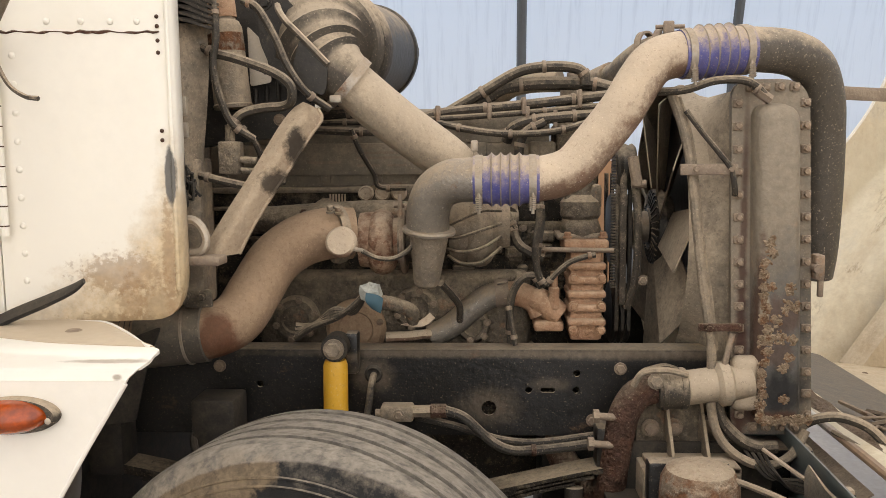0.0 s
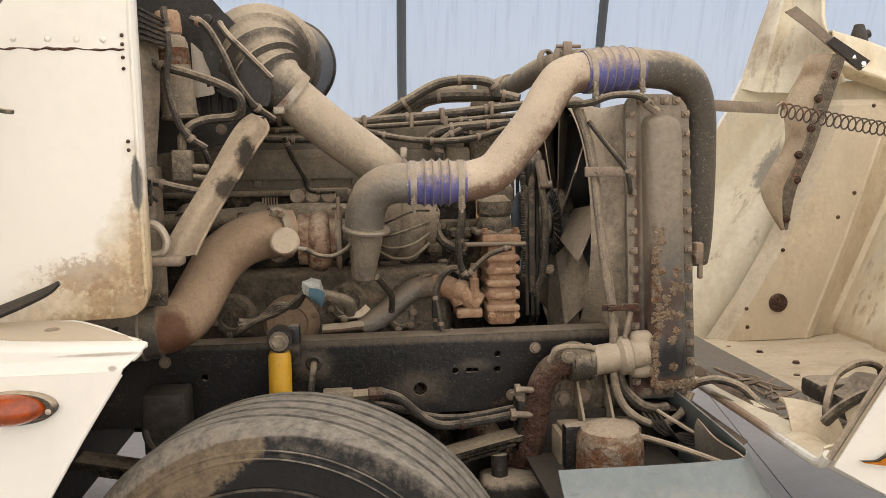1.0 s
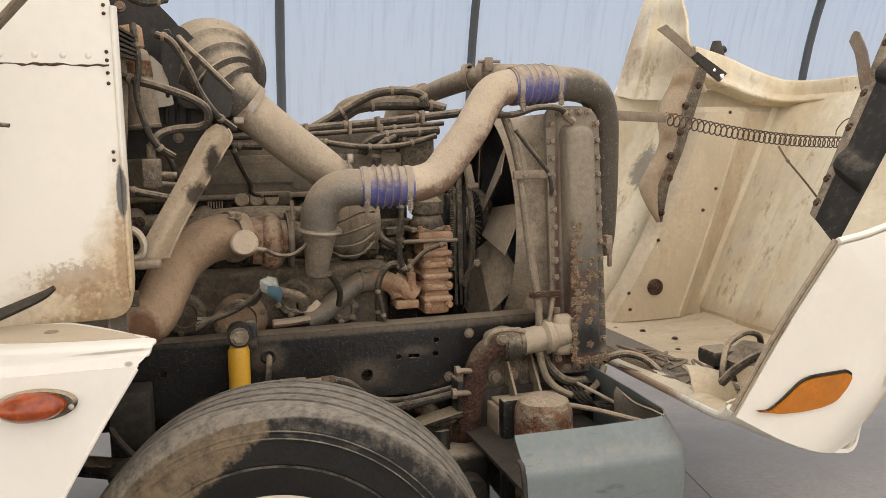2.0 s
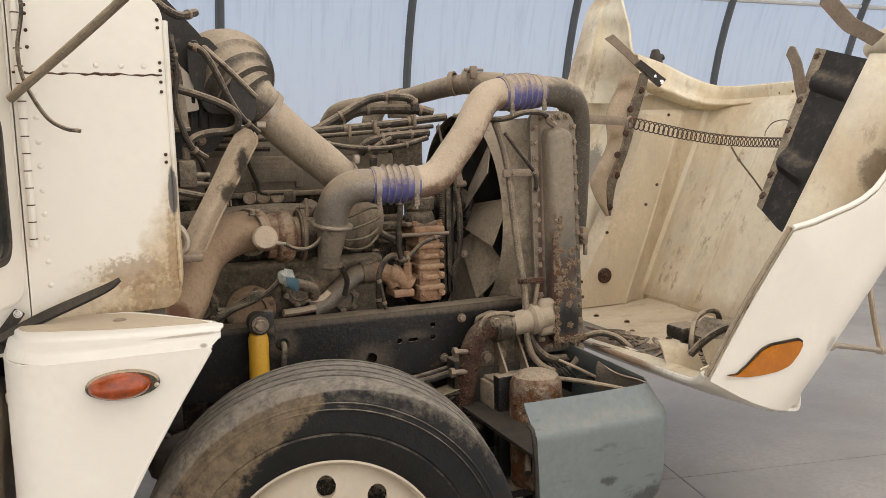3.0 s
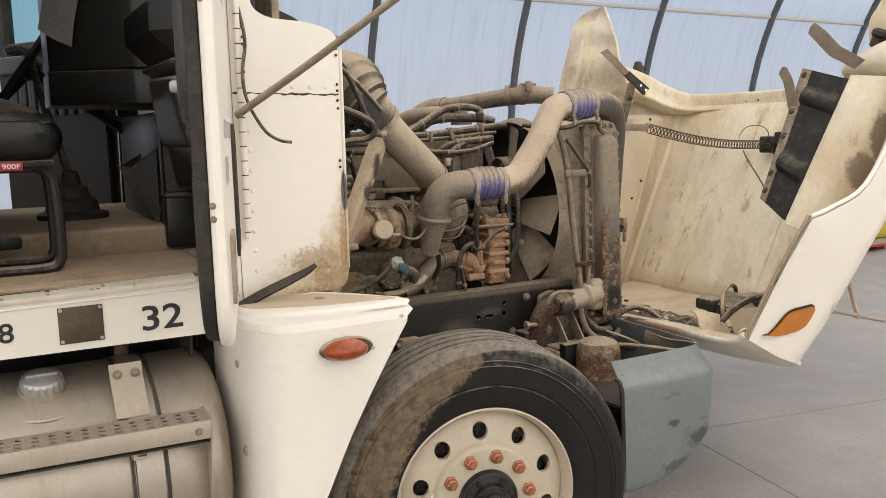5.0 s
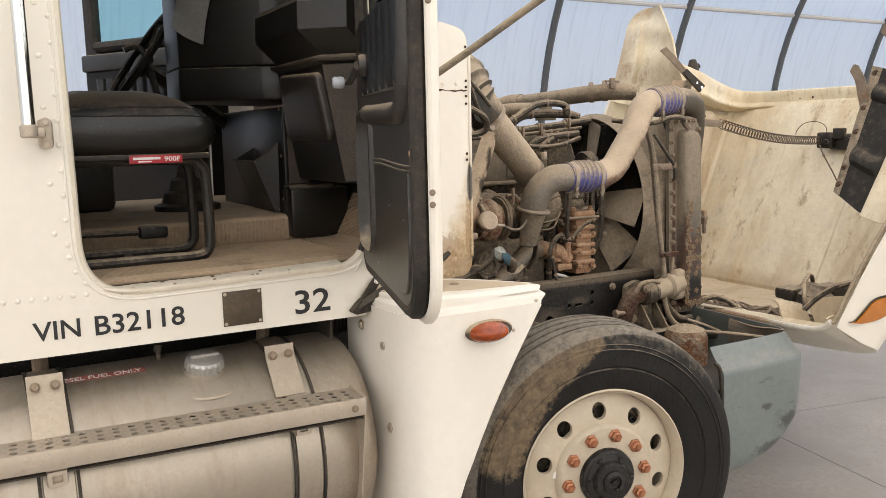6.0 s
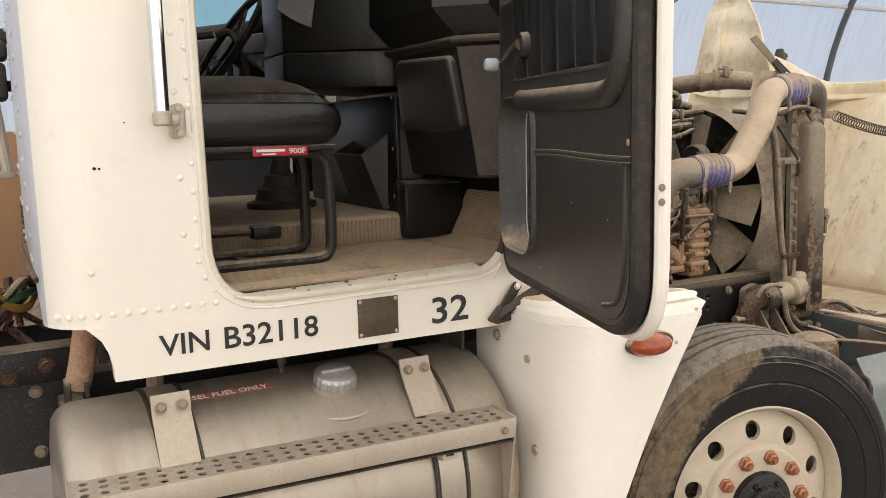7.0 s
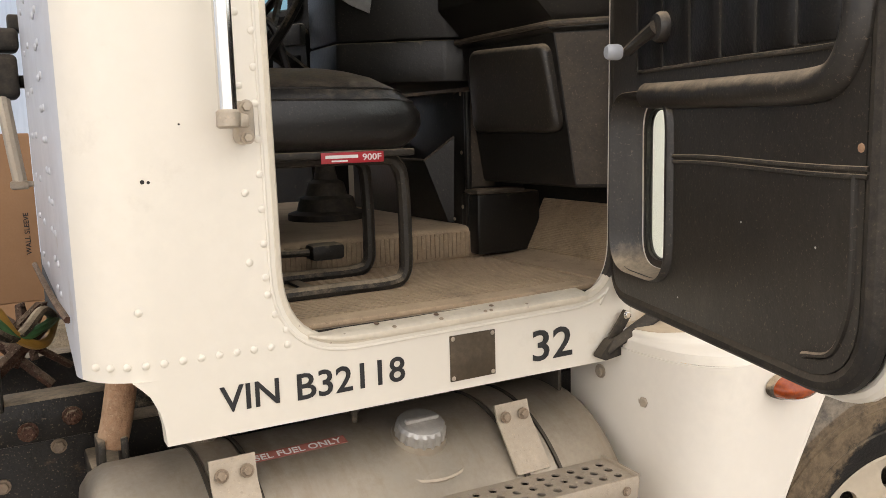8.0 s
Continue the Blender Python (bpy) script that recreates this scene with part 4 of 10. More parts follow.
# ---- radiator, its tank, shroud and fan ----
radiator = thing("radiator", (0.71, MID, 0.8), "tall dusty truck radiator with a rust-eaten bolted side tank", "radiator")
part("core", box((0.635, 2.17, 0.90), (0.80, 3.12, 1.72), 0.01), M_BLACKMET, radiator)
flange = rounded([(0.630, 0.824), (0.838, 0.824), (0.800, 1.742), (0.608, 1.742)], [0.05, 0.05, 0.075, 0.05], 6)
part("flange", holed(flange, [], 0.022, "xz", 2.128), M_RAD, radiator)
rows = []
for y, ins in ((2.13, 0.030), (2.108, 0.031), (2.088, 0.035), (2.076, 0.044), (2.072, 0.056)):
    loop = rounded([(0.648 + ins, 0.845 + ins * 0.7), (0.826 - ins, 0.845 + ins * 0.7), (0.788 - ins * 0.7, 1.712 - ins), (0.626 + ins, 1.712 - ins)], [0.03, 0.03, 0.06, 0.04], 5)
    rows.append([(p[0], y, p[1]) for p in loop] + [(loop[0][0], y, loop[0][1])])
bmt = bm_new()
vr = [[bmt.verts.new(p) for p in r[:-1]] for r in rows]
for a, b in zip(vr, vr[1:]):
    for j in range(len(a)):
        bmt.faces.new((a[j], a[(j + 1) % len(a)], b[(j + 1) % len(a)], b[j]))
bmt.faces.new(vr[-1])
bmesh.ops.recalc_face_normals(bmt, faces=bmt.faces[:])
tank_side = part("side_tank", bmt, M_RAD, radiator, "dented dusty tank blackened and rusted low down", smooth=50)
flange_bolt = mesh_of("flange_bolt", merged(bolt((0, 0, 0), (0, -1, 0), 0.0085, 0.014), box((-0.013, -0.003, -0.011), (0.013, 0.006, 0.011), 0.004)), M_BRACKET)
for k in range(15):
    z = 0.878 + k * 0.0575
    shared("flange_bolt", flange_bolt, radiator, (0.651 - 0.0019 * k, 2.126, z))
    shared("flange_bolt", flange_bolt, radiator, (0.822 - 0.0022 * k, 2.126, z))
for k in range(4):
    shared("flange_bolt", flange_bolt, radiator, (0.655 + 0.036 * k, 2.126, 1.722))
    shared("flange_bolt", flange_bolt, radiator, (0.685 + 0.036 * k, 2.126, 0.845))
crust = bm_new()
rnd = random.Random(4)
spots = [(0.705, 1.222, 0.010), (0.752, 1.218, 0.014), (0.752, 1.172, 0.022), (0.718, 1.14, 0.016), (0.728, 1.095, 0.017), (0.758, 1.088, 0.013),
         (0.695, 1.085, 0.020), (0.752, 1.042, 0.012), (0.740, 1.016, 0.012), (0.745, 0.933, 0.012)]
spots += [(0.690 + rnd.uniform(-0.006, 0.012), 0.89 + 0.028 * k, 0.012) for k in range(17)] + [(0.695 + 0.018 * k, 0.880, 0.012) for k in range(7)]
for cx, cz, w in spots:
    for k in range(int(1500 * w) + 10):
        a, q0 = rnd.uniform(0, 6.283), w * rnd.random() ** 0.6
        s = rnd.uniform(0.003, 0.0072)
        q = bmesh.new()
        bmesh.ops.create_icosphere(q, subdivisions=1, radius=s, matrix=Matrix.Translation((cx + q0 * math.cos(a), 2.073, cz + q0 * math.sin(a))) @ Matrix.Diagonal((1, 0.55, 1, 1)))
        for v in q.verts:
            v.co += Vector((rnd.uniform(-1, 1), rnd.uniform(-0.3, 0.3), rnd.uniform(-1, 1))) * s * 0.5
        merge(crust, q)
tagged(part("corrosion", crust, M_CRUST, tank_side, "crusty corrosion nodules"), kind="stuff")
part("latch", merged(box((0.825, 2.11, 1.235), (0.85, 2.15, 1.30), 0.006), rod((0.83, 2.10, 1.265), (0.83, 2.16, 1.265), 0.012), box((0.836, 2.115, 1.19), (0.85, 2.13, 1.25), 0.004)), M_BRACKET, radiator)

FX, FY, FZ, FR = 0.535, 2.62, 1.33, 0.42
shroud = bm_new()
N = 64
outer, inner, ring = [], [], []
for k in range(N):
    a = 2 * math.pi * (k + 0.5) / N
    c, s = math.cos(a), math.sin(a)
    q = min(0.475 / max(abs(c), 1e-6), 0.405 / max(abs(s), 1e-6))
    outer.append(shroud.verts.new((0.635, MID + q * c, 1.315 + q * s)))
    inner.append(shroud.verts.new((0.585, FY + (FR + 0.02) * c, FZ + (FR + 0.02) * s)))
    ring.append(shroud.verts.new((0.528, FY + FR * c, FZ + FR * s)))
for a, b in ((outer, inner), (inner, ring)):
    for k in range(N):
        shroud.faces.new((a[k], a[(k + 1) % N], b[(k + 1) % N], b[k]))
bmesh.ops.recalc_face_normals(shroud, faces=shroud.faces[:])
bmesh.ops.solidify(shroud, geom=shroud.faces[:], thickness=0.004)
part("fan_shroud", shroud, M_SHROUD, radiator, "tan dust-covered sheet fan shroud")
fan = thing("cooling_fan", (FX, FY, FZ), "large dusty engine cooling fan with wide blades", "fan")
part("hub", lathe([(0, -0.04), (0.055, -0.04), (0.06, -0.035), (0.105, -0.030), (0.118, -0.022), (0.122, 0.0), (0.10, 0.03), (0, 0.03)], (FX, FY, FZ), (1, 0, 0), 40), M_BLACKMET, fan, "black viscous clutch hub")
for k in range(30):
    w = 2 * math.pi * k / 30
    part("fin", rod((FX - 0.036, FY + 0.072 * math.cos(w), FZ + 0.072 * math.sin(w)), (FX - 0.026, FY + 0.116 * math.cos(w), FZ + 0.116 * math.sin(w)), 0.0035, 6), M_BLACKMET, fan)
part("shaft", lathe([(0.046, 0), (0.050, 0.004), (0.050, 0.03), (0.054, 0.034), (0.054, 0.05), (0.050, 0.054), (0.050, 0.08)], (0.420, FY, FZ), (1, 0, 0), 32), M_CLAMP, fan, "bare steel fan shaft")
blade = sheet([[(-0.022 - 0.016 * t, -0.052 - 0.038 * t, 0.11 + 0.285 * t), (-0.002, 0.0, 0.11 + 0.29 * t), (0.022 + 0.018 * t, 0.052 + 0.038 * t, 0.11 + 0.285 * t)] for t in (0, 0.3, 0.65, 1.0)], 0.004, 4, 3)
for k in range(9):
    q = blade.copy()
    q.transform(Matrix.Translation((FX, FY, FZ)) @ Matrix.Rotation(2 * math.pi * k / 9 + 0.18, 4, "X"))
    part("blade", q, M_BLADE, fan)
blade.free()

# ---- cab ----
YS = 1.70
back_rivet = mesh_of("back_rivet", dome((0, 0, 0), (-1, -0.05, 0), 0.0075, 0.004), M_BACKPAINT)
cab = thing("truck_cab", (-1.6, MID, 1.1), "white riveted day cab of an old conventional truck", "truck cab")
open_hole = rounded([(-1.928, 1.272), (-1.100, 1.284), (-1.085, 2.52), (-1.938, 2.52)], [0.16, 0.13, 0.1, 0.1], 10)
side_out = [(-2.10, 1.28), (-2.10, 2.85), (-1.055, 2.85), (-1.055, 1.128), (-2.150, 1.136), (-2.152, 1.17), (-2.158, 1.20), (-2.172, 1.232), (-2.188, 1.25), (-2.20, 1.262), (-2.10, 1.262)]
part("side_panel", holed(side_out, [open_hole], 0.035, "xz", YS), M_WHITE, cab, "white side panel with rivet rows round the door opening")
arc = [(-2.15 - 0.13 * math.sin(radians(a)), YS + 0.13 * (1 - math.cos(radians(a)))) for a in range(0, 85, 7)]
arc = [(-2.10, YS), *arc, (-2.285, 2.0), (-2.29, MID)]
arc += [(x, 2 * MID - y) for x, y in arc[:-1][::-1]]


def back_bow(y):
    """The back panel draws in towards the far side."""
    return float(np.interp(y, (1.86, 2.3, 2.645, 2.8, 3.5), (0.0, 0.006, 0.014, 0.026, 0.11)))


arc = [(x + back_bow(y) if y < 3.45 else x + 0.10 * (y < 3.59), y) for x, y in arc]
back = [[(x, y, z + (lift if 1.83 < y < 2 * MID - 1.83 else 0.0)) for x, y in arc[11:-11]] for z, lift in ((1.2615, 0.10), (1.45, 0.05), (1.6, 0.0), (2.2, 0.0), (2.85, 0.0))]
part("back_panel", sheet(back, -0.03, 1), M_BACKPAINT, cab, "white back panel with rivet rows, cool shade in its colour")
for half in (arc[:12], arc[-12:]):
    part("corner_panel", sheet([[(x, y, z) for x, y in half] for z in (1.2615, 1.6, 2.2, 2.85)], -0.03, 1), M_WHITE, cab, "white rounded rear cab corner")
part("back_edge", tube([(-2.284, 1.84, 1.362), (-2.291, 2.1, 1.362), (-2.294, MID, 1.362)], 0.007, 6, 2), M_RUSTY, cab, "rusty lower edge of the back panel")
far_side = holed(side_out, [open_hole], -0.035, "xz", 2 * MID - YS)
part("side_panel", far_side, M_WHITE, cab)
part("roof", sheet([[(-2.29, y, 2.84), (-1.6, y, 2.93), (-0.95, y, 2.82)] for y in (1.69, 2.2, 3.1, 3.6)], 0.04, 4), M_WHITE, cab)
part("floor_pan", box((-2.14, 1.735, 1.25), (-0.90, 3.555, 1.30), 0.0), M_BLACKMET, cab)
# cowl beside the engine bay
cow = rounded([(-1.052, 1.128), (-1.052, 2.85), (-0.98, 2.075), (-0.93, 2.05), (-0.80, 2.045), (-0.690, 2.02), (-0.682, 1.208), (-0.96, 1.205), (-0.99, 1.128)], [0, 0, 0.03, 0.03, 0.03, 0.07, 0.06, 0.02, 0.02], 6)


def cowl(s):
    b = holed(cow, [], 0.02, "xz", 0.0)
    for x in (-0.73, -0.715, -0.70, -0.69):
        bmesh.ops.bisect_plane(b, geom=b.verts[:] + b.edges[:] + b.faces[:], plane_co=(x, 0, 0), plane_no=(1, 0, 0))
    for v in b.verts:
        t = max(0.0, (v.co.x + 1.052) / 0.37)
        edge = max(0.0, (v.co.x + 0.73) / 0.05)
        v.co.y += YS + 0.002 + 0.045 * t + 0.012 * edge ** 2
        if s > 0:
            v.co.y = 2 * MID - v.co.y
    bmesh.ops.recalc_face_normals(b, faces=b.faces[:])
    return b


cowl_panel = part("cowl_panel", cowl(-1), M_WHITE, cab, "white cowl panel stained brown at its lower corner")
part("cowl_panel", cowl(1), M_WHITE, cab)
part("cowl_return", merged(sheet([[(-0.684 - d, 1.752, z), (-0.676 - d, 1.765, z), (-0.680 - d, 1.80, z), (-0.70 - d, 1.86, z)] for z, d in ((1.228, 0.022), (1.245, 0.010), (1.27, 0.003), (1.30, 0), (1.6, 0), (1.97, 0))], 0.006, 4)), M_WHITE, cab)
rnd = random.Random(5)
part("seam", tube([(-1.05 + 0.0125 * k, YS + 0.0035 + 0.0015 * k, 1.828 + rnd.uniform(-0.002, 0.002), 0.0015 + rnd.uniform(0, 0.0028)) for k in range(29)], 0.003, 6, 2), M_RUSTY, cab, "ragged dark panel seam")
part("edge_strip", tube([(-0.686, 1.7535, z) for z in (1.27, 1.5, 1.75, 1.97)], 0.006, 8, 2), M_WHITE, cab)
part("firewall", merged(box((-0.888, 1.80, 1.20), (-0.86, 3.50, 2.20), 0.01), box((-0.888, 2.13, 1.05), (-0.86, 3.50, 1.21), 0.01)), M_DUSTY, cab)
# Last two sheets are added black screens across bright gaps under the cab.
part("splash_shield", merged(holed(rounded([(-1.05, 1.10), (-0.90, 1.118), (-0.796, 1.157), (-0.84, 1.04), (-0.87, 0.92), (-1.05, 0.90)], 0.01, 2), [], 0.006, "xz", 1.905), box((-1.198, 1.80, 0.38), (-1.188, 3.42, 1.245), 0.003), box((-1.187, 3.40, 0.38), (-0.80, 3.41, 1.12), 0.003)), M_RUBSEAL, cab, "black rubber splash shield with added sheets closing gaps")
for y, n, z0 in ((1.90, 22, 1.40), (1.985, 22, 1.40), (2.12, 14, 1.43), (2.30, 14, 1.43)):
    for k in range(n):
        shared("back_rivet", back_rivet, cab, ((-2.2925 if y > 2 else -2.286) + back_bow(y), y, z0 + (0.058 if n == 22 else 0.09) * k))
part("windscreen", box((-0.99, 1.80, 2.22), (-0.97, 3.50, 2.80)), M_GLASS, cab).visible_shadow = False
rivet = mesh_of("rivet", dome((0, 0, 0), (0, -1, 0), 0.0075, 0.0042, 10), M_WHITE)
for k in range(17):
    shared("rivet", rivet, cab, (-1.952, YS, 1.424 + 0.0642 * k))
for z in (1.455, 1.584, 1.777, 1.905, 2.033):
    shared("rivet", rivet, cab, (-1.981, YS, z))
for x, y, z in [(-1.917 - 0.0325 * k, 0.0, 1.290) for k in range(8)] + [(-2.176, 0.002, 1.290), (-2.206, 0.010, 1.290), (-2.232, 0.024, 1.290), (-2.253, 0.046, 1.290)]:
    shared("rivet", rivet, cab, (x, YS + y, z))
for x, z in ((-1.950, 1.391), (-1.938, 1.352), (-1.918, 1.320), (-2.181, 1.386)):
    shared("rivet", rivet, cab, (x, YS + (0.003 if x < -2.1 else 0), z))
for k in range(9):
    shared("rivet", rivet, cab, (-1.005, YS + 0.008, 1.30 + 0.06 * k))
for x in (-0.93, -0.86, -0.80, -0.745):
    shared("rivet", rivet, cab, (x, YS + 0.002 + 0.045 * (x + 1.052) / 0.37, 1.85))
dark_hole = mesh_of("screw", dome((0, 0, 0), (0, -1, 0), 0.0048, 0.002, 8), M_RUSTY)
for z in (1.86, 1.84, 1.81, 1.785, 1.60, 1.62, 1.95, 1.97):
    shared("screw", dark_hole, cab, (-0.704, YS + 0.0445, z))
for z in (1.97, 1.99, 2.02, 1.93, 1.89):
    shared("screw", dark_hole, cab, (-1.012, YS + 0.0068, z))
edge_line = rounded([(-1.942, 1.259), (-1.088, 1.271), (-1.073, 2.535), (-1.952, 2.535)], [0.173, 0.14, 0.12, 0.12], 10)
part("opening_bead", tube([(-1.949, YS, 2.3), (-1.946, YS, 1.8)] + [(x, YS, z) for x, z in edge_line if z < 1.6 and x < -1.12] + [(-1.15, YS, 1.270)], 0.0035, 8, 1), M_WHITE, cab, "low painted bead round the door opening")
part("sill_plate", sheet([[(x, 1.699, 1.296 + d - 0.008 * k), (x, 1.697, 1.296 + d - 0.003 * k), (x, 1.700, 1.296 + d + 0.004 * k), (x, 1.700 + 0.044 * k, 1.296 + d + 0.010 * k)] for x, d, k in ((-1.875, 0.004, 0.05), (-1.83, -0.006, 0.5), (-1.76, -0.011, 0.9), (-1.5, -0.009, 1.0), (-1.19, -0.002, 1.0))], 0.004, 3, 2), M_SILL, cab, "stained pale sill strip")
for x in (-1.72, -1.58, -1.44, -1.30):
    part("sill_rivet", dome((x, 1.722, 1.299), (0, -0.2, 1), 0.006, 0.003), M_RUSTY, cab)
for x in (-1.80, -1.69, -1.58, -1.47, -1.455, -1.36, -1.25):
    part("screw", dome((x, 1.699, 1.289 + 0.012 * (x + 1.8)), (0, -1, 0.6), 0.006, 0.003), M_BRACKET, cab)
seal = [(p[0], 1.712, p[1]) for p in open_hole]
dark_run = [p for p in seal if p[0] > -1.13 and p[2] < 2.5]
part("door_seal", tube([p for p in seal if p[0] < -1.5 and 2.0 < p[2] < 2.5] + [p for p in seal if p[0] < -1.12 and p[2] < 2.0], 0.013, 8, 1), M_SILL, cab, "pale worn jamb edge")
part("door_seal", tube(dark_run, 0.013, 8, 1), M_RUBSEAL, cab)
part("info_plate", merged(box((-1.562, 1.6965, 1.152), (-1.448, 1.7, 1.253), 0.001)), M_PLATE, cab, "small brown metal plate riveted to the sill")
for x, z in ((-1.555, 1.159), (-1.455, 1.159), (-1.555, 1.246), (-1.455, 1.246)):
    part("plate_rivet", dome((x, 1.697, z), (0, -1, 0), 0.0055, 0.003), M_STEP, cab)
ON_SIDE = pose(0, 0, 0, 90, 0, 0)
lettering("lettering", "VIN", 0.070, Matrix.Translation((-2.052, 1.6985, 1.180)) @ ON_SIDE, M_LETTER, cab, width=0.113)
lettering("lettering", "B32118", 0.074, Matrix.Translation((-1.903, 1.6985, 1.177)) @ ON_SIDE, M_LETTER, cab, width=0.233)
lettering("lettering", "32", 0.100, Matrix.Translation((-1.346, 1.6985, 1.162)) @ ON_SIDE, M_LETTER, cab, width=0.112)


# ---- opened hood ----
hood = thing("hood", (1.6, MID, 0.5), "white fibreglass truck hood tilted open, stained cream inside", "hood")
ST = [  # arch edge, outer crown, inner crown, side
    [(0.86, 1.44, 0.880), (1.02, 1.43, 0.79), (1.19, 1.46, 0.725), (1.50, 1.70, 0.635)],
    [(0.98, 1.40, 1.12), (1.16, 1.41, 0.96), (1.33, 1.44, 0.875), (1.60, 1.70, 0.80)],
    [(1.11, 1.36, 1.345), (1.30, 1.39, 1.17), (1.48, 1.43, 1.05), (1.70, 1.70, 1.02)],
    [(1.50, 1.39, 1.452), (1.62, 1.40, 1.40), (1.75, 1.43, 1.345), (1.88, 1.70, 1.33)],
    [(1.70, 1.40, 1.69), (1.82, 1.41, 1.64), (1.93, 1.44, 1.59), (2.02, 1.70, 1.60)],
    [(1.82, 1.41, 1.93), (1.95, 1.42, 1.90), (2.07, 1.46, 1.87), (2.13, 1.70, 1.90)],
]
for r in ST:  # rear corner, top and middle lie on the sloping top panel
    z = min(r[3][2], 1.85)
    b = 2.133 + 0.44 * (z - 0.684)
    r += [(b, 1.80, z), (b + 0.038, 2.25, z), (b + 0.038, MID, z)]


def dense(rows, n):
    """Rows of points smoothed from row to row."""
    cols = [spline([r[j] for r in rows], n) for j in range(len(rows[0]))]
    return [[tuple(c[i][:3]) for c in cols] for i in range(len(cols[0]))]


notch = [tuple(np.array(a) * 0.65 + np.array(b) * 0.35) for a, b in zip(ST[2], ST[3])]
notch[0] = (1.26, 1.38, 1.369)
SIDE = dense(ST[:3], 5)[:-1] + dense([ST[2], notch, *ST[3:]], 4)  # with a corner in the arch edge


def near_y(z):
    """The near side of the hood narrows towards the nose."""
    return float(np.interp(z, (0.63, 0.80, 1.03, 1.33, 1.61, 1.85), (2.14, 2.12, 2.02, 1.93, 1.85, 1.80)))


part("shell", sheet([r[:4] + [(r[4][0], near_y(r[4][2]), r[4][2])] + r[5:] + [mirror(p) for p in r[:-1][::-1]] for r in SIDE], 0.010, 4, 1), M_FIBRE, hood, "cream stained inner face of the hood")


def skin_rows(s):
    rows = [[(p[0] + 0.012 * f, p[1] - 0.013 * (1 - f), p[2] - 0.012) for p, f in zip(r[:4], (0.0, 0.2, 0.6, 1.0))] for r in SIDE]
    return rows if s < 0 else [[mirror(p) for p in r] for r in rows]


# the painted outside lies on the shell
part("outer_skin", sheet(skin_rows(-1), 0.004, 4, 1), M_HOODOUT, hood, "cream white painted fender side")
part("outer_skin", sheet(skin_rows(1), 0.004, 4, 1), M_HOODOUT, hood)
HORN = [  # flares outwards to a blunt top, with a pocket pressed into it
    (0.0, [(1.80, 3.88, 1.89), (1.88, 3.80, 1.86), (1.97, 3.68, 1.85), (2.07, 3.58, 1.85), (2.12, 3.46, 1.88)]),
    (1.0, [(1.896, 3.90, 2.147), (1.936, 3.768, 2.146), (1.97, 3.636, 2.145), (1.996, 3.526, 2.144), (2.009, 3.46, 2.143)]),
    (1.0, [(1.957, 3.92, 2.289), (1.982, 3.794, 2.278), (2.002, 3.668, 2.266), (2.016, 3.563, 2.257), (2.023, 3.50, 2.251)]),
    (0.0, [(2.006, 3.93, 2.417), (2.017, 3.813, 2.391), (2.024, 3.696, 2.365), (2.027, 3.598, 2.344), (2.028, 3.54, 2.331)]),
    (0.0, [(2.059, 3.92, 2.491), (2.057, 3.824, 2.47), (2.053, 3.728, 2.45), (2.048, 3.648, 2.433), (2.044, 3.60, 2.423)]),
    (0.0, [(2.113, 3.88, 2.535), (2.094, 3.814, 2.532), (2.074, 3.748, 2.528), (2.057, 3.693, 2.525), (2.046, 3.66, 2.523)])]
for near in (False, True):
    hr = []
    for deep, r in HORN:
        k = 0.030 * deep
        q = [r[0], tuple(np.array(r[0]) * 0.4 + np.array(r[1]) * 0.6), r[1], (r[1][0] + 0.02 + k, r[1][1] - 0.015 + k * 0.5, r[1][2]), (r[2][0] + k, r[2][1] + k, r[2][2]), (r[3][0] + k * 0.7, r[3][1] + k * 0.7, r[3][2]), r[4]]
        hr.append([(p[0], 2 * MID - p[1] - 0.10, p[2]) for p in q] if near else q)
    part("fender_corner", sheet(hr, 0.010, 2, 4), M_FIBRE, hood, "pressed tan stained fender corner")
    part("corner_lip", tube([(r[-1][0] - 0.002, r[-1][1], r[-1][2]) for r in hr], 0.007, 8, 5), M_FIBRE, hood, "rolled lip of the fender corner")


RIM = [(2.05, 3.44, 2.115, 1.965), (2.24, 3.42, 2.055, 1.905), (2.40, 3.41, 1.990, 1.850), (2.54, 3.385, 1.940, 1.825), (2.615, 3.31, 1.922, 1.820), (2.64, 3.0, 1.920, 1.820)]
rim_path = spline([Vector((x, y, zt)) for x, y, zt, zb in RIM] + [Vector((2.64, MID, 1.92))] + [Vector((x, 2 * MID - y, zt)) for x, y, zt, zb in RIM[:1:-1]], 5)
rim_foot = spline([Vector((x, y, zb)) for x, y, zt, zb in RIM] + [Vector((2.64, MID, 1.82))] + [Vector((x, 2 * MID - y, zb)) for x, y, zt, zb in RIM[:1:-1]], 5)
rim_rows, rim_line = [], []
for i, (a, b) in enumerate(zip(rim_path, rim_foot)):
    a, b, t = Vector(a[:3]), Vector(b[:3]), Vector((rim_path[min(i + 1, len(rim_path) - 1)] - rim_path[max(i - 1, 0)])[:3])
    out = Vector((-t.y, t.x, 0)).normalized()
    h = a.z - b.z
    rim_rows.append([tuple(Vector((b.x, b.y, b.z + h * f)) + out * o) for f, o in ((-0.18, 0.075), (-0.02, 0.012), (0.04, 0.0), (0.14, 0.008), (0.30, 0.026), (0.86, 0.022), (0.97, 0.030), (1.0, 0.045), (1.0, 0.13))])
    rim_line.append(tuple(Vector((a.x, a.y, a.z - 0.002)) + out * 0.040))
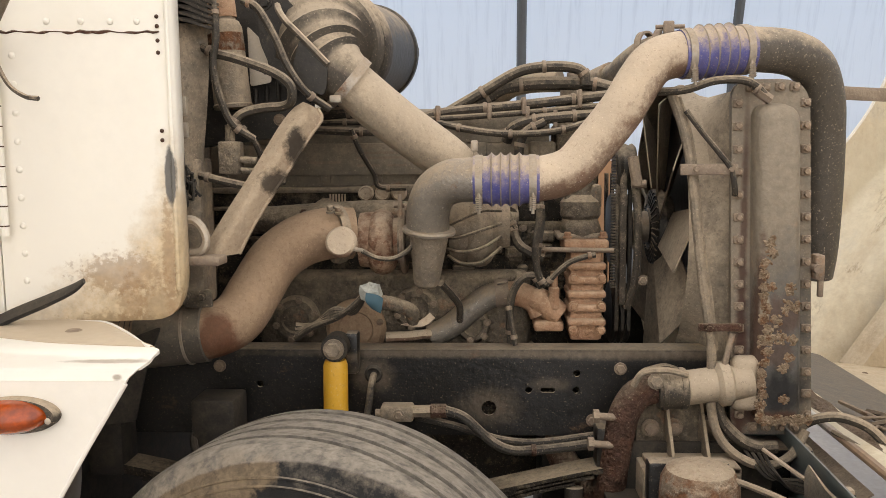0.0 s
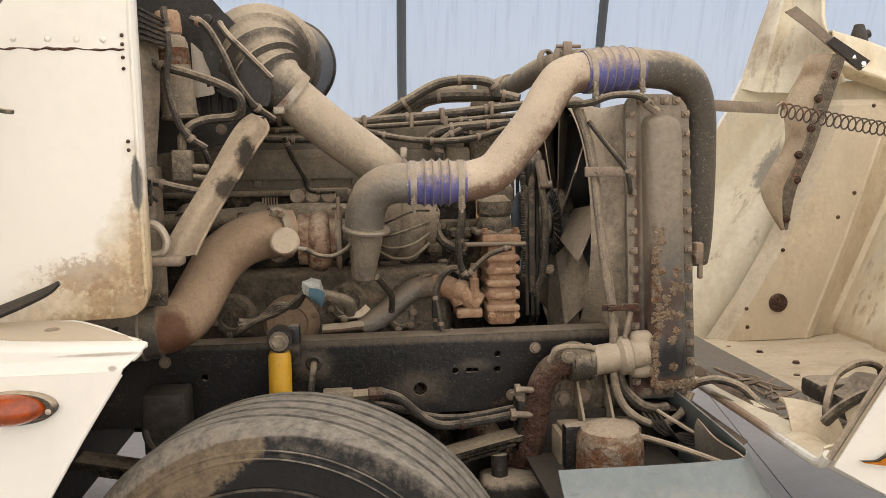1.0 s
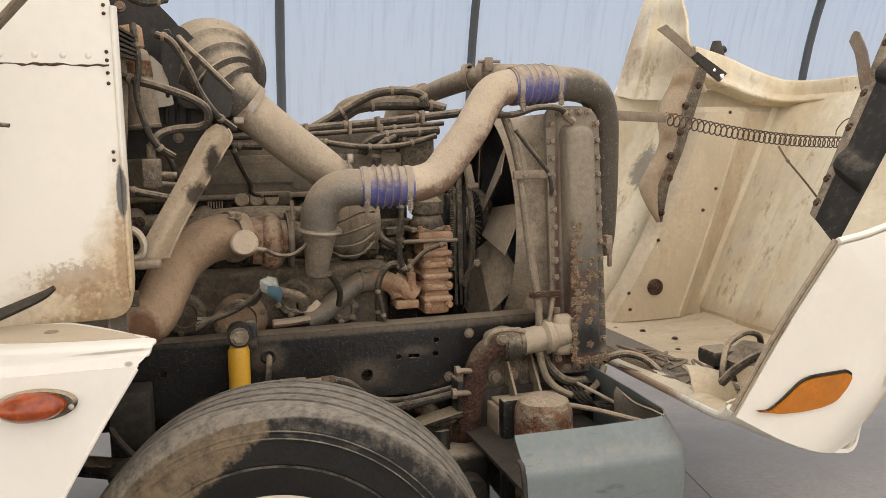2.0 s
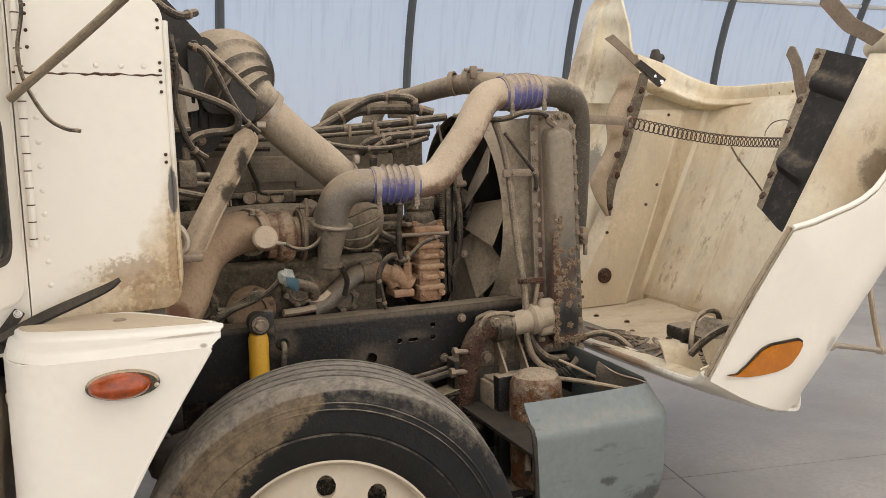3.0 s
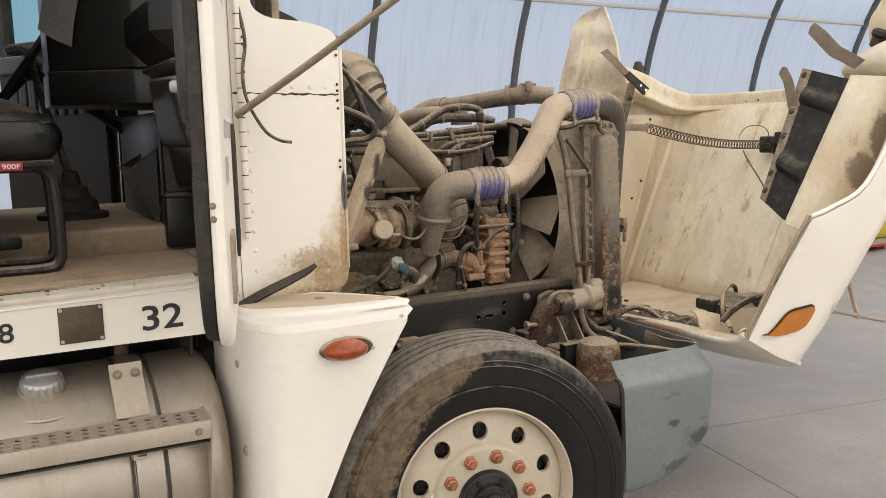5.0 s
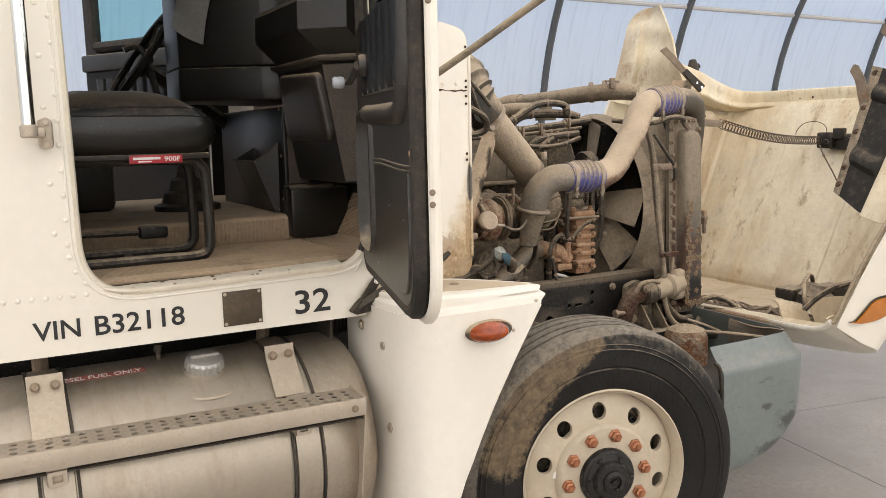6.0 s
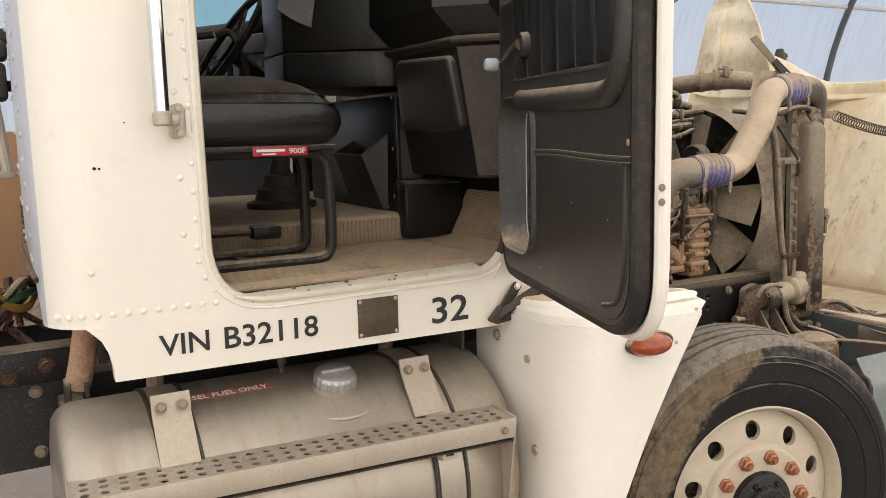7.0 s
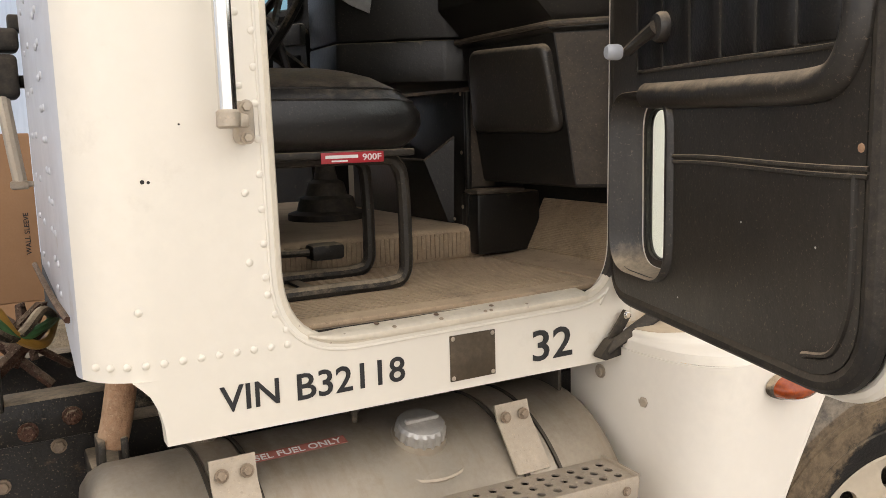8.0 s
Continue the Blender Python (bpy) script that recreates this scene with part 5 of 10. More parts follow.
part("rear_rim", sheet(rim_rows, 0.008, 2), M_FIBRE, hood, "cream flanged rear rim of the hood")
part("seal", tube(rim_line[14:], 0.0035, 6, 1), M_DUSTY, hood, "thin grey edge seal")
for y, z in ((3.12, 1.872), (3.08, 1.872), (2.985, 1.867), (2.985, 1.842), (2.90, 1.842), (2.89, 1.870), (2.40, 1.85)):
    part("rivet", dome((2.662, y, z), (-1, 0, 0), 0.010, 0.005), M_RUSTY, hood)


def back_x(z):
    return 2.115 + 0.44 * (z - 0.684)


def wall_x(z):
    """Front and rear edge of the side wall."""
    return float(np.interp(z, (0.65, 0.75, 0.968, 1.381, 1.796), (1.52, 1.584, 1.733, 1.949, 2.097))), float(np.interp(z, (0.60, 1.05, 1.35, 1.79), (1.955, 2.13, 2.238, 2.380)))


raised = []
for z in (0.66, 0.70, 1.0, 1.4, 1.76, 1.83):
    b = back_x(z) + (0.02 if z in (0.66, 1.83) else 0.0)
    raised.append([(b, 3.50, z), (b, 3.40, z), (b, 3.18, z), (b - 0.012, 3.15, z), (b - 0.014, MID, z), (b - 0.012, near_y(z) + 0.22, z), (b, near_y(z) + 0.19, z), (b, near_y(z), z)])
part("centre_panel", sheet(raised, 0.008, 1, 1), M_FIBRE, hood, "raised centre panel inside the hood", smooth=20)
wall = []
for z in (0.64, 0.67, 0.9, 1.1, 1.4, 1.6, 1.77, 1.80):
    l, r = wall_x(z)
    d = 0.045 if z in (0.64, 1.80) else 0.0
    wall.append([(l - 0.05, 3.50, z), (l - 0.01, 3.445 + d, z), (l + 0.012, 3.425 + d, z), (l * 0.5 + r * 0.5, 3.42 + d, z), (r - 0.045, 3.425 + d, z), (r - 0.035, 3.418 + d, z), (r, 3.432 + d, z), (r + 0.014, 3.48 + d, z), (back_x(z) + 0.01, 3.505, z)])
part("side_wall", sheet(wall, 0.008, 1, 1), M_FIBRE2, hood, "raised tan side wall inside the hood", smooth=20)
for y0 in (2.98, 2.42):
    part("rib", tube([(back_x(0.72) - 0.012, y0 + 0.03, 0.72), (back_x(1.2) - 0.012, y0, 1.2), (back_x(1.74) - 0.012, y0 - 0.04, 1.74)], 0.008, 8), M_FIBRE, hood)
for x, z in ((2.244, 1.768), (2.087, 1.248), (2.165, 1.361), (1.817, 1.099), (1.644, 0.824), (1.651, 0.735)):
    part("rivet", dome((x, 3.42, z), (-0.2, -1, 0), 0.010, 0.006), M_RUSTY, hood)
part("floor_ledge", sheet([[(2.16, y, 0.73), (2.11, y, 0.668), (1.70, y, 0.655), (1.45, y, 0.672), (1.40, y, 0.665)] for y in np.linspace(2.12, 3.45, 7)], 0.008, 3), M_FIBRE2, hood, "stained floor ledge inside the hood")
for k, (x, y) in enumerate(((1.6, 3.2), (1.66, 3.0), (1.55, 2.8), (1.62, 2.6), (1.5, 3.3), (1.58, 2.4))):
    part("bolt", bolt((x, y, 0.668), (0, 0, 1), 0.012, 0.010), M_RUSTY, hood)
# Dark grey sheet just above the fascia's inner face.
part("fascia_sheet", sheet([[(1.40, y, 0.690), (1.20, y, 0.745), (0.98, y, 0.812)] for y in np.linspace(1.78, 3.5, 5)], 0.010, 3), M_GREYSHEET, hood, "dark grey sheet over the inside of the fascia")
part("hinge_strip", sheet([[(0.99, y, 0.822 + 0.004 * math.sin(40 * y)), (0.955, y, 0.826), (0.935, y, 0.815)] for y in np.linspace(1.62, 3.6, 40)], 0.006, 1), M_RUSTY, hood, "rusted hinge strip along the nose")
part("inner_hole", merged(lathe([(0, 0.006), (0.038, 0.005), (0.044, 0.003), (0.046, -0.012)], (1.800, 3.415, 0.847), (0.0, -1, 0.0), 24), bolt((1.800, 3.409, 0.847), (0, -1, 0), 0.008, 0.006)), M_RUSTY, hood, "rust brown plug disc with a centre bolt")
# front fascia, now facing the floor
FAS = [[(0.865, 1.455, 0.880), (0.875, 1.50, 0.845), (0.90, 1.60, 0.822), (0.925, 1.97, 0.806), (0.93, MID, 0.80)],
       [(1.00, 1.445, 0.79), (1.02, 1.50, 0.765), (1.04, 1.62, 0.75), (1.07, 1.97, 0.72), (1.08, MID, 0.71)],
       [(1.19, 1.47, 0.715), (1.22, 1.53, 0.685), (1.27, 1.66, 0.655), (1.32, 1.97, 0.62), (1.34, MID, 0.61)],
       [(1.42, 1.60, 0.64), (1.46, 1.70, 0.61), (1.52, 1.82, 0.585), (1.58, 2.05, 0.56), (1.6, MID, 0.55)],
       [(1.72, 1.88, 0.60), (1.75, 1.95, 0.585), (1.78, 2.05, 0.57), (1.80, 2.2, 0.56), (1.82, MID, 0.55)]]
part("fascia", sheet([r + [mirror(p) for p in r[:-1][::-1]] for r in FAS], 0.012, 3, 4), M_HOODOUT, hood, "cream painted nose panel facing the floor")
lipl = FAS[0] + [mirror(p) for p in FAS[0][:-1][::-1]]
part("nose_lip", tube([(p[0] - 0.002, p[1], p[2] + 0.004) for p in lipl], 0.013, 10), M_HOODOUT, hood)
nf = [p for p in lipl if p[1] < 3.9]
part("nose_flange", sheet([[(p[0] + dx, p[1] + (0.02 if i == 0 else 0), p[2] + dz) for i, p in enumerate(nf)] for dx, dz in ((0.0, 0.012), (0.03, 0.020), (0.075, 0.010), (0.085, -0.012))], 0.006, 3, 2), M_FIBRE, hood, "stained cream flange behind the nose lip")
for s in (False, True):
    lp = [(r[0][0], r[0][1] - 0.004, r[0][2]) for r in SIDE]
    lp = [mirror(q) for q in lp] if s else lp
    part("arch_edge", tube([(q[0] - 0.003, q[1] + (-0.006 if s else 0.006), q[2] + 0.002) for q in lp[:11]], 0.008, 8, 1), M_DUSTY, hood, "raw grey cut edge")
    part("arch_lip", tube(lp[10:], 0.009, 8, 1), M_HOODOUT, hood)
sig = rounded([(0.912, 0.884), (0.951, 0.882), (0.987, 0.908), (1.037, 0.953), (1.072, 0.965), (1.185, 0.970), (1.206, 0.957), (1.196, 0.926), (1.164, 0.887), (1.119, 0.873), (1.046, 0.868), (0.985, 0.870)], [0.002, 0.01, 0.015, 0.015, 0.015, 0.006, 0.008, 0.015, 0.015, 0.02, 0.02, 0.01], 3)


def signal(s):
    b = holed(sig, [], -0.012, "xz", 0.0)
    k = holed([(1.08 + (x - 1.08) * 1.03, 0.926 + (z - 0.921) * 1.07) for x, z in sig], [], -0.006, "xz", 0.0)
    for bm in (b, k):
        for v in bm.verts:
            v.co.y += 1.397 + 0.17 * (0.965 - v.co.z)
            if s > 0:
                v.co.y = 2 * MID - v.co.y
        bmesh.ops.recalc_face_normals(bm, faces=bm.faces[:])
    p = part("signal_bezel", k, M_RUBSEAL, hood)
    part("turn_signal", b, M_SIGNAL, hood, "orange turn signal lens")


signal(-1)
signal(1)
# dark splash shields inside both fenders


def shield():
    ea, eb = (np.array((1.805, 1.93, 1.973)), np.array((1.487, 1.895, 1.365))), (np.array((1.775, 1.665, 1.90)), np.array((1.440, 1.73, 1.275)))
    rows, edge = [], []
    for t in np.linspace(0, 1, 41):
        a, b = ea[0] * (1 - t) + ea[1] * t, eb[0] * (1 - t) + eb[1] * t
        d = 0.026 * math.exp(-((t - 0.19) / 0.045) ** 4) + 0.030 * math.exp(-((t - 0.68) / 0.05) ** 4)
        w = lambda u, k: tuple(a * (1 - u) + b * u - np.array((k, 0, 0)))
        rows.append([w(0.20, 0.0), w(0.24, 0.004 + d), w(0.5, 0.002 + d), w(0.9, d * 0.8), w(1.0, -0.01)])
        edge.append([w(-0.01, -0.003), w(0.03, 0.006), w(0.17, 0.008), w(0.215, 0.0)])
    f = part("splash_shield", sheet(rows, 0.006, 3, 1), M_SHIELD, hood, "black moulded splash shield with raised bands")
    part("flange", sheet(edge, 0.006, 2, 1), M_DUSTY2, f, "dusty bolted edge strip")
    for t in (0.05, 0.33, 0.52, 0.80, 0.93):
        a = (ea[0] * 0.9 + eb[0] * 0.1) * (1 - t) + (ea[1] * 0.9 + eb[1] * 0.1) * t
        part("bolt", bolt(tuple(a - np.array((0.009, 0, 0))), (-1, 0, 0.3), 0.013, 0.012), M_RUSTY, f)


def far_shield():
    rows, edge = [], []
    for z, l, r in ((2.00, 1.890, 2.065), (1.95, 1.862, 2.050), (1.90, 1.840, 2.035), (1.83, 1.80, 2.012), (1.75, 1.775, 1.985), (1.68, 1.785, 1.960), (1.60, 1.785, 1.935), (1.50, 1.730, 1.895), (1.44, 1.695, 1.868), (1.385, 1.676, 1.845), (1.30, 1.715, 1.825), (1.20, 1.785, 1.806)):
        d = 0.030 * math.exp(-((z - 1.88) / 0.05) ** 2) + 0.026 * math.exp(-((z - 1.60) / 0.05) ** 2)
        y, m = 3.375 + 0.01 * (2.0 - z), l * 0.34 + r * 0.66
        rows.append([(l, y, z), (l * 0.8 + m * 0.2, y - 0.008 + d, z), (l * 0.4 + m * 0.6, y - 0.012 + d, z), (m, y, z)])
        edge.append([(m, y - 0.004, z), (m * 0.9 + r * 0.1, y - 0.010, z), (r * 0.94 + m * 0.06, y - 0.010, z), (r, y - 0.002, z)])
    f = part("splash_shield", sheet(rows, 0.005, 2, 3), M_GUARD, hood, "crumpled tan brown splash shield on a dark strip")
    part("edge_strip", sheet(edge, 0.005, 1, 3), M_DUSTY2, f, "dark bolted strip")
    for x, z in ((2.005, 1.905), (1.935, 1.80), (1.905, 1.665), (1.85, 1.545), (1.845, 1.43), (1.80, 1.25)):
        part("bolt", bolt((x, 3.362 + 0.01 * (2.0 - z), z), (-0.4, -1, 0), 0.014, 0.014), M_RUSTY, f)


shield()
far_shield()


def strap(pts, w, m):
    return sheet([[(p[0], p[1] - w, p[2]), (p[0] + 0.004, p[1], p[2] + 0.003), (p[0], p[1] + w, p[2])] for p in pts], 0.006, 2, 4)


part("strap", sheet([[(1.70, 1.985, 1.95), (1.70, 1.965, 1.982), (1.70, 1.942, 1.976)], [(1.70, 1.955, 1.90), (1.70, 1.93, 1.905), (1.70, 1.905, 1.91)], [(1.70, 1.935, 1.82), (1.70, 1.91, 1.825), (1.70, 1.885, 1.83)], [(1.71, 1.92, 1.74), (1.71, 1.90, 1.74), (1.71, 1.88, 1.74)]], 0.006, 2, 3), M_BRACKET, hood, "flat steel strap with one hole")
part("strap", sheet([[(1.72, 1.845, 2.125), (1.72, 1.835, 2.155), (1.72, 1.812, 2.168)], [(1.72, 1.79, 2.07), (1.72, 1.77, 2.095), (1.72, 1.755, 2.125)], [(1.72, 1.73, 2.012), (1.72, 1.705, 2.03), (1.72, 1.685, 2.055)], [(1.72, 1.68, 1.985), (1.72, 1.66, 2.008), (1.72, 1.645, 2.03)], [(1.73, 1.615, 1.945), (1.73, 1.59, 1.96), (1.73, 1.565, 1.98)]], 0.006, 2, 3), M_BRACKET, hood, "bent flat steel strap")
fs = part("strap", sheet([[(1.757, 3.36, 2.185), (1.81, 3.36, 2.21)], [(1.86, 3.36, 2.115), (1.90, 3.36, 2.145)], [(1.945, 3.365, 2.055), (1.985, 3.365, 2.08)], [(2.03, 3.375, 1.995), (2.07, 3.375, 2.025)], [(2.135, 3.38, 1.925), (2.18, 3.38, 1.968)]], 0.006, 2, 4), M_BRACKET, hood, "brown steel strap with a dark bolted end")
part("end_plate", sheet([[(1.955, 3.352, 2.05), (1.990, 3.352, 2.075)], [(2.135, 3.368, 1.925), (2.18, 3.368, 1.968)]], 0.006, 1, 3), M_BLACKMET, fs)
for x, z in ((2.098, 1.985), (2.145, 1.955)):
    part("bolt", bolt((x, 3.365, z), (-0.3, -1, 0.2), 0.011, 0.010), M_CHROME, fs)
rr = []
for t in np.linspace(0, 1, 9):
    l, r = np.array((1.80, 1.668, 1.92)) * (1 - t) + np.array((1.46, 1.735, 1.27)) * t, np.array((1.93, 1.50, 1.90)) * (1 - t) + np.array((1.62, 1.55, 1.17)) * t
    rr.append([tuple(l + np.array((0.03, 0, 0))), tuple(l * 0.93 + r * 0.07 - np.array((0.03, 0, 0))), tuple(l * 0.7 + r * 0.3 - np.array((0.05, 0.01, 0))), tuple(l * 0.35 + r * 0.65 - np.array((0.035, 0.02, 0))), tuple(r)])
part("inner_roll", sheet(rr, 0.008, 4, 2), M_FIBRE, hood, "cream rolled inner fender edge")
part("cap", tube([(1.90, 1.775, 1.945, 0.028), (1.90, 1.735, 1.955, 0.050), (1.90, 1.66, 1.968, 0.066), (1.91, 1.58, 1.985, 0.085), (1.93, 1.48, 2.00, 0.10)], 0.06, 16, 5), M_FIBRE, hood, "rounded cream end of the fender edge")
part("rubber_knob", merged(rod((1.96, 1.67, 2.05), (1.965, 1.655, 2.10), 0.03, 14, 0.008), rod((1.965, 1.655, 2.09), (1.97, 1.64, 2.13), 0.042, 14, 0.012)), M_RUBSEAL, hood, "black rubber stop knob")
for s in (False, True):
    p = [(2.205, 1.79, 2.02), (2.207, 1.79, 2.09), (2.21, 1.785, 2.15)]
    q = [mirror(a) for a in p] if s else p
    part("bumper_stop", merged(tube([(*q[0], 0.050), (*q[1], 0.040), (*q[2], 0.022)], 0.03, 12, 3), rod(q[1], (q[1][0] + 0.05, q[1][1], q[1][2] + 0.02), 0.02)), M_RUBSEAL, hood, "black rubber stop")
part("arm", merged(tube([(1.405, 1.455, 0.915), (1.62, 1.55, 0.86), (1.86, 1.63, 0.80), (2.3, 1.77, 0.69)], 0.010, 8), tube([(1.86, 1.63, 0.80), (1.90, 1.70, 0.92), (1.93, 1.75, 1.03)], 0.011, 8), dome((1.40, 1.45, 0.915), (0, -1, 0), 0.02), lathe([(0.010, -0.02), (0.016, -0.018), (0.016, 0.018), (0.010, 0.02)], (1.86, 1.63, 0.80), (0.44, 0.14, -0.11), 10)), M_CLAMP, hood, "thin metal mirror arm")
part("wire", tube([(0.985, 1.668, 0.88), (0.990, 1.675, 0.93), (1.03, 1.71, 0.985), (1.09, 1.74, 1.006), (1.15, 1.772, 1.005), (1.21, 1.80, 0.985), (1.23, 1.81, 0.95), (1.22, 1.80, 0.92)], 0.010, 8), M_RUBBER, hood, "looped black cable")
part("wire", tube([(0.98, 1.667, 0.885), (1.0, 1.64, 0.925), (1.02, 1.60, 0.965), (1.04, 1.55, 1.0), (1.09, 1.53, 1.01), (1.16, 1.55, 0.99)], 0.014, 8), M_RUBBER, hood, "ribbed black conduit")
rnd = random.Random(21)
nest = bm_new()
for k in range(34):
    x, y = rnd.uniform(1.02, 1.40), rnd.uniform(1.75, 2.35)
    z = 0.835 - 0.30 * (x - 0.98)
    merge(nest, tube([(x, y, z), (x + rnd.uniform(-0.08, 0.08), y + rnd.uniform(-0.1, 0.1), z + rnd.uniform(0.005, 0.035)), (x + rnd.uniform(-0.1, 0.1), y + rnd.uniform(-0.15, 0.15), z), (x + rnd.uniform(-0.12, 0.12), y + rnd.uniform(-0.2, 0.2), z - 0.005)], rnd.uniform(0.003, 0.008), 5, 4))
tagged(part("wire_nest", nest, M_BRACKET, hood, "nest of dusty wires and twigs"), kind="stuff")
part("bracket", sheet([[(0.93, 1.80, 0.905), (0.98, 1.78, 0.90), (1.04, 1.75, 0.885)], [(0.935, 1.775, 0.895), (0.98, 1.755, 0.888), (1.05, 1.72, 0.872)], [(0.94, 1.75, 0.83), (1.0, 1.73, 0.815), (1.08, 1.70, 0.79)]], 0.010, 3, 3), M_FIBRE2, hood, "moulded stained lamp bracket")
part("bracket", sheet([[(1.06, 1.72, 0.92), (1.12, 1.66, 0.925), (1.16, 1.58, 0.94)], [(1.07, 1.70, 0.86), (1.13, 1.64, 0.87), (1.17, 1.56, 0.89)], [(1.09, 1.68, 0.79), (1.15, 1.62, 0.80), (1.2, 1.55, 0.82)]], 0.010, 3, 3), M_FIBRE2, hood, "moulded stained lamp bracket")
part("headlamp_back", merged(lathe([(0, 0), (0.05, 0), (0.065, 0.02), (0.11, 0.05), (0.115, 0.10)], (1.17, 1.755, 0.965), (-0.15, 0.1, -1), 20), box((1.02, 1.76, 0.90), (1.12, 1.86, 0.955), 0.015), box((1.20, 1.68, 0.90), (1.33, 1.80, 0.955), 0.02)), M_BLACKMET, hood, "black headlamp housing")

spring_thing = thing("hood_spring", (1.2, 2.3, 1.6), "dark coil spring stretched between radiator and hood", "spring")
a, b = Vector((1.205, 2.360, 1.705)), Vector((2.405, 2.652, 1.595))
ex, ey, ez = basis(b - a)
pts = []
for k in range(38 * 10 + 1):
    t = k / 380
    c = a.lerp(b, t) + Vector((0, 0, -0.028 * math.sin(math.pi * t)))
    w = 2 * math.pi * k / 10
    pts.append(tuple(c + (ex * math.cos(w) + ey * math.sin(w)) * 0.024))
part("coil", tube(pts, 0.0029, 5, 1), M_SPRING, spring_thing)
part("eye_bar", merged(sheet([[(x, y - 0.004, z + 0.018), (x, y - 0.008, z), (x, y - 0.004, z - 0.018)] for x, y, z in ((0.83, 2.27, 1.722), (1.0, 2.31, 1.714), (1.20, 2.355, 1.706))], 0.008, 1, 2), tube([(1.19, 2.35, 1.71), (1.215, 2.355, 1.725), (1.225, 2.362, 1.705)], 0.006, 6)), M_BRACKET, spring_thing)
part("hook", tube([(2.395, 2.65, 1.596), (2.42, 2.655, 1.592), (2.44, 2.66, 1.585)], 0.010, 8), M_SPRING, spring_thing)
part("anchor", merged(box((2.405, 2.56, 1.545), (2.45, 2.67, 1.645), 0.012), box((2.43, 2.40, 1.535), (2.50, 2.60, 1.635), 0.014), box((2.40, 2.50, 1.60), (2.46, 2.56, 1.67), 0.01), bolt((2.405, 2.60, 1.585), (-1, -0.3, 0), 0.018, 0.016), bolt((2.43, 2.46, 1.60), (-1, -0.3, 0), 0.014, 0.016)), M_BLACKMET, spring_thing, "dark cast spring anchor")
single("hood_cable", tube([(2.38, 2.797, 1.63), (2.38, 2.789, 1.659), (2.38, 2.74, 1.7), (2.38, 2.659, 1.71), (2.38, 2.598, 1.687), (2.38, 2.581, 1.649), (2.38, 2.608, 1.622)], 0.0025, 6), M_SPRING, "thin wire loop at the hood spring", "cable")
single("latch_rod", merged(tube([(1.326, 1.873, 1.594), (1.37, 1.880, 1.545), (1.45, 1.893, 1.475), (1.53, 1.906, 1.402), (1.552, 1.908, 1.393), (1.562, 1.909, 1.374), (1.556, 1.908, 1.366)], 0.0035, 6), lathe([(0.0035, -0.008), (0.006, -0.006), (0.006, 0.006), (0.0035, 0.008)], (1.37, 1.880, 1.545), (0.05, 0.01, -0.045), 8), tube([(1.53, 1.906, 1.402), (1.545, 1.905, 1.385), (1.525, 1.90, 1.372)], 0.003, 6)), M_BRACKET, "thin rusty latch rod hanging on the shield", "rod")


# ---- rear quarter fender with side marker ----
fender = thing("quarter_fender", (-0.9, 1.55, 0.45), "white rear quarter fender panel with a dusty top", "fender")
rows = []
for z, xf in ((0.40, -1.03), (0.62, -0.955), (0.70, -0.918), (0.846, -0.846), (1.008, -0.752), (1.12, -0.682), (1.165, -0.652)):
    rows.append([(-1.112, 1.86, z), (-1.112, 1.70, z), (-1.110, 1.58, z), (-1.098, 1.49, z), (-1.06, 1.428, z), (-1.0, 1.404, z), (-0.5 * (1.0 - xf), 1.398, z), (xf, 1.402, z)])
part("side", sheet(rows, 0.008, 4, 4), M_FENDER, fender, "white outer panel")
outer = [(-1.108, 1.70), (-1.10, 1.53), (-1.058, 1.44), (-0.988, 1.404), (-0.86, 1.40), (-0.655, 1.405)]
ridge = [(-1.09, 1.712), (-1.07, 1.62), (-1.02, 1.582), (-0.95, 1.556), (-0.84, 1.521), (-0.632, 1.478)]
inner = [(-1.085, 1.716), (-1.055, 1.714), (-1.0, 1.714), (-0.93, 1.716), (-0.82, 1.680), (-0.655, 1.489)]


def between(a, b, f, z):
    r = [(p[0] + (q[0] - p[0]) * f, p[1] + (q[1] - p[1]) * f, z) for p, q in zip(a, b)]
    return r[:-1] + [(-0.655 + 1.1 * (z - 1.165) - 0.022 * max(0, f - 0.5), r[-1][1], z) if a is outer and f < 0.99 else r[-1]]


part("top_lip", sheet([between(outer, ridge, f, z) for f, z in ((0, 1.165), (0.04, 1.180), (0.10, 1.187), (0.5, 1.191), (0.62, 1.194), (0.68, 1.202), (0.85, 1.206), (1, 1.208))], 0.006, 4, 3), M_FENDER, fender, "white stepped upper lip")
part("dusty_top", sheet([between(ridge, inner, f, z) for f, z in ((-0.06, 1.2095), (0.3, 1.212), (0.7, 1.214), (1, 1.213))], 0.005, 4, 3), M_FENDTAN, fender, "flat top under tan dust")
part("rolled_edge", tube([(-0.640, 1.480, 1.208), (-0.656, 1.490, 1.2105), (-0.735, 1.588, 1.213), (-0.82, 1.681, 1.213), (-0.87, 1.701, 1.211), (-0.92, 1.714, 1.210)], 0.003, 8), M_FENDER, fender)
part("plug", merged(lathe([(0, 0.003), (0.012, 0.003), (0.017, 0.0)], (-0.85, 1.60, 1.213), (0, 0, 1), 20)), M_BRACKET, fender)
marker = part("side_marker", merged(lathe([(0.0, 0.0), (0.080, 0.0), (0.080, 0.012), (0.074, 0.018), (0, 0.018)], (0, 0, 0), (0, 0, 1), 40)), M_RUBBER, fender, "grey rubber lamp base")
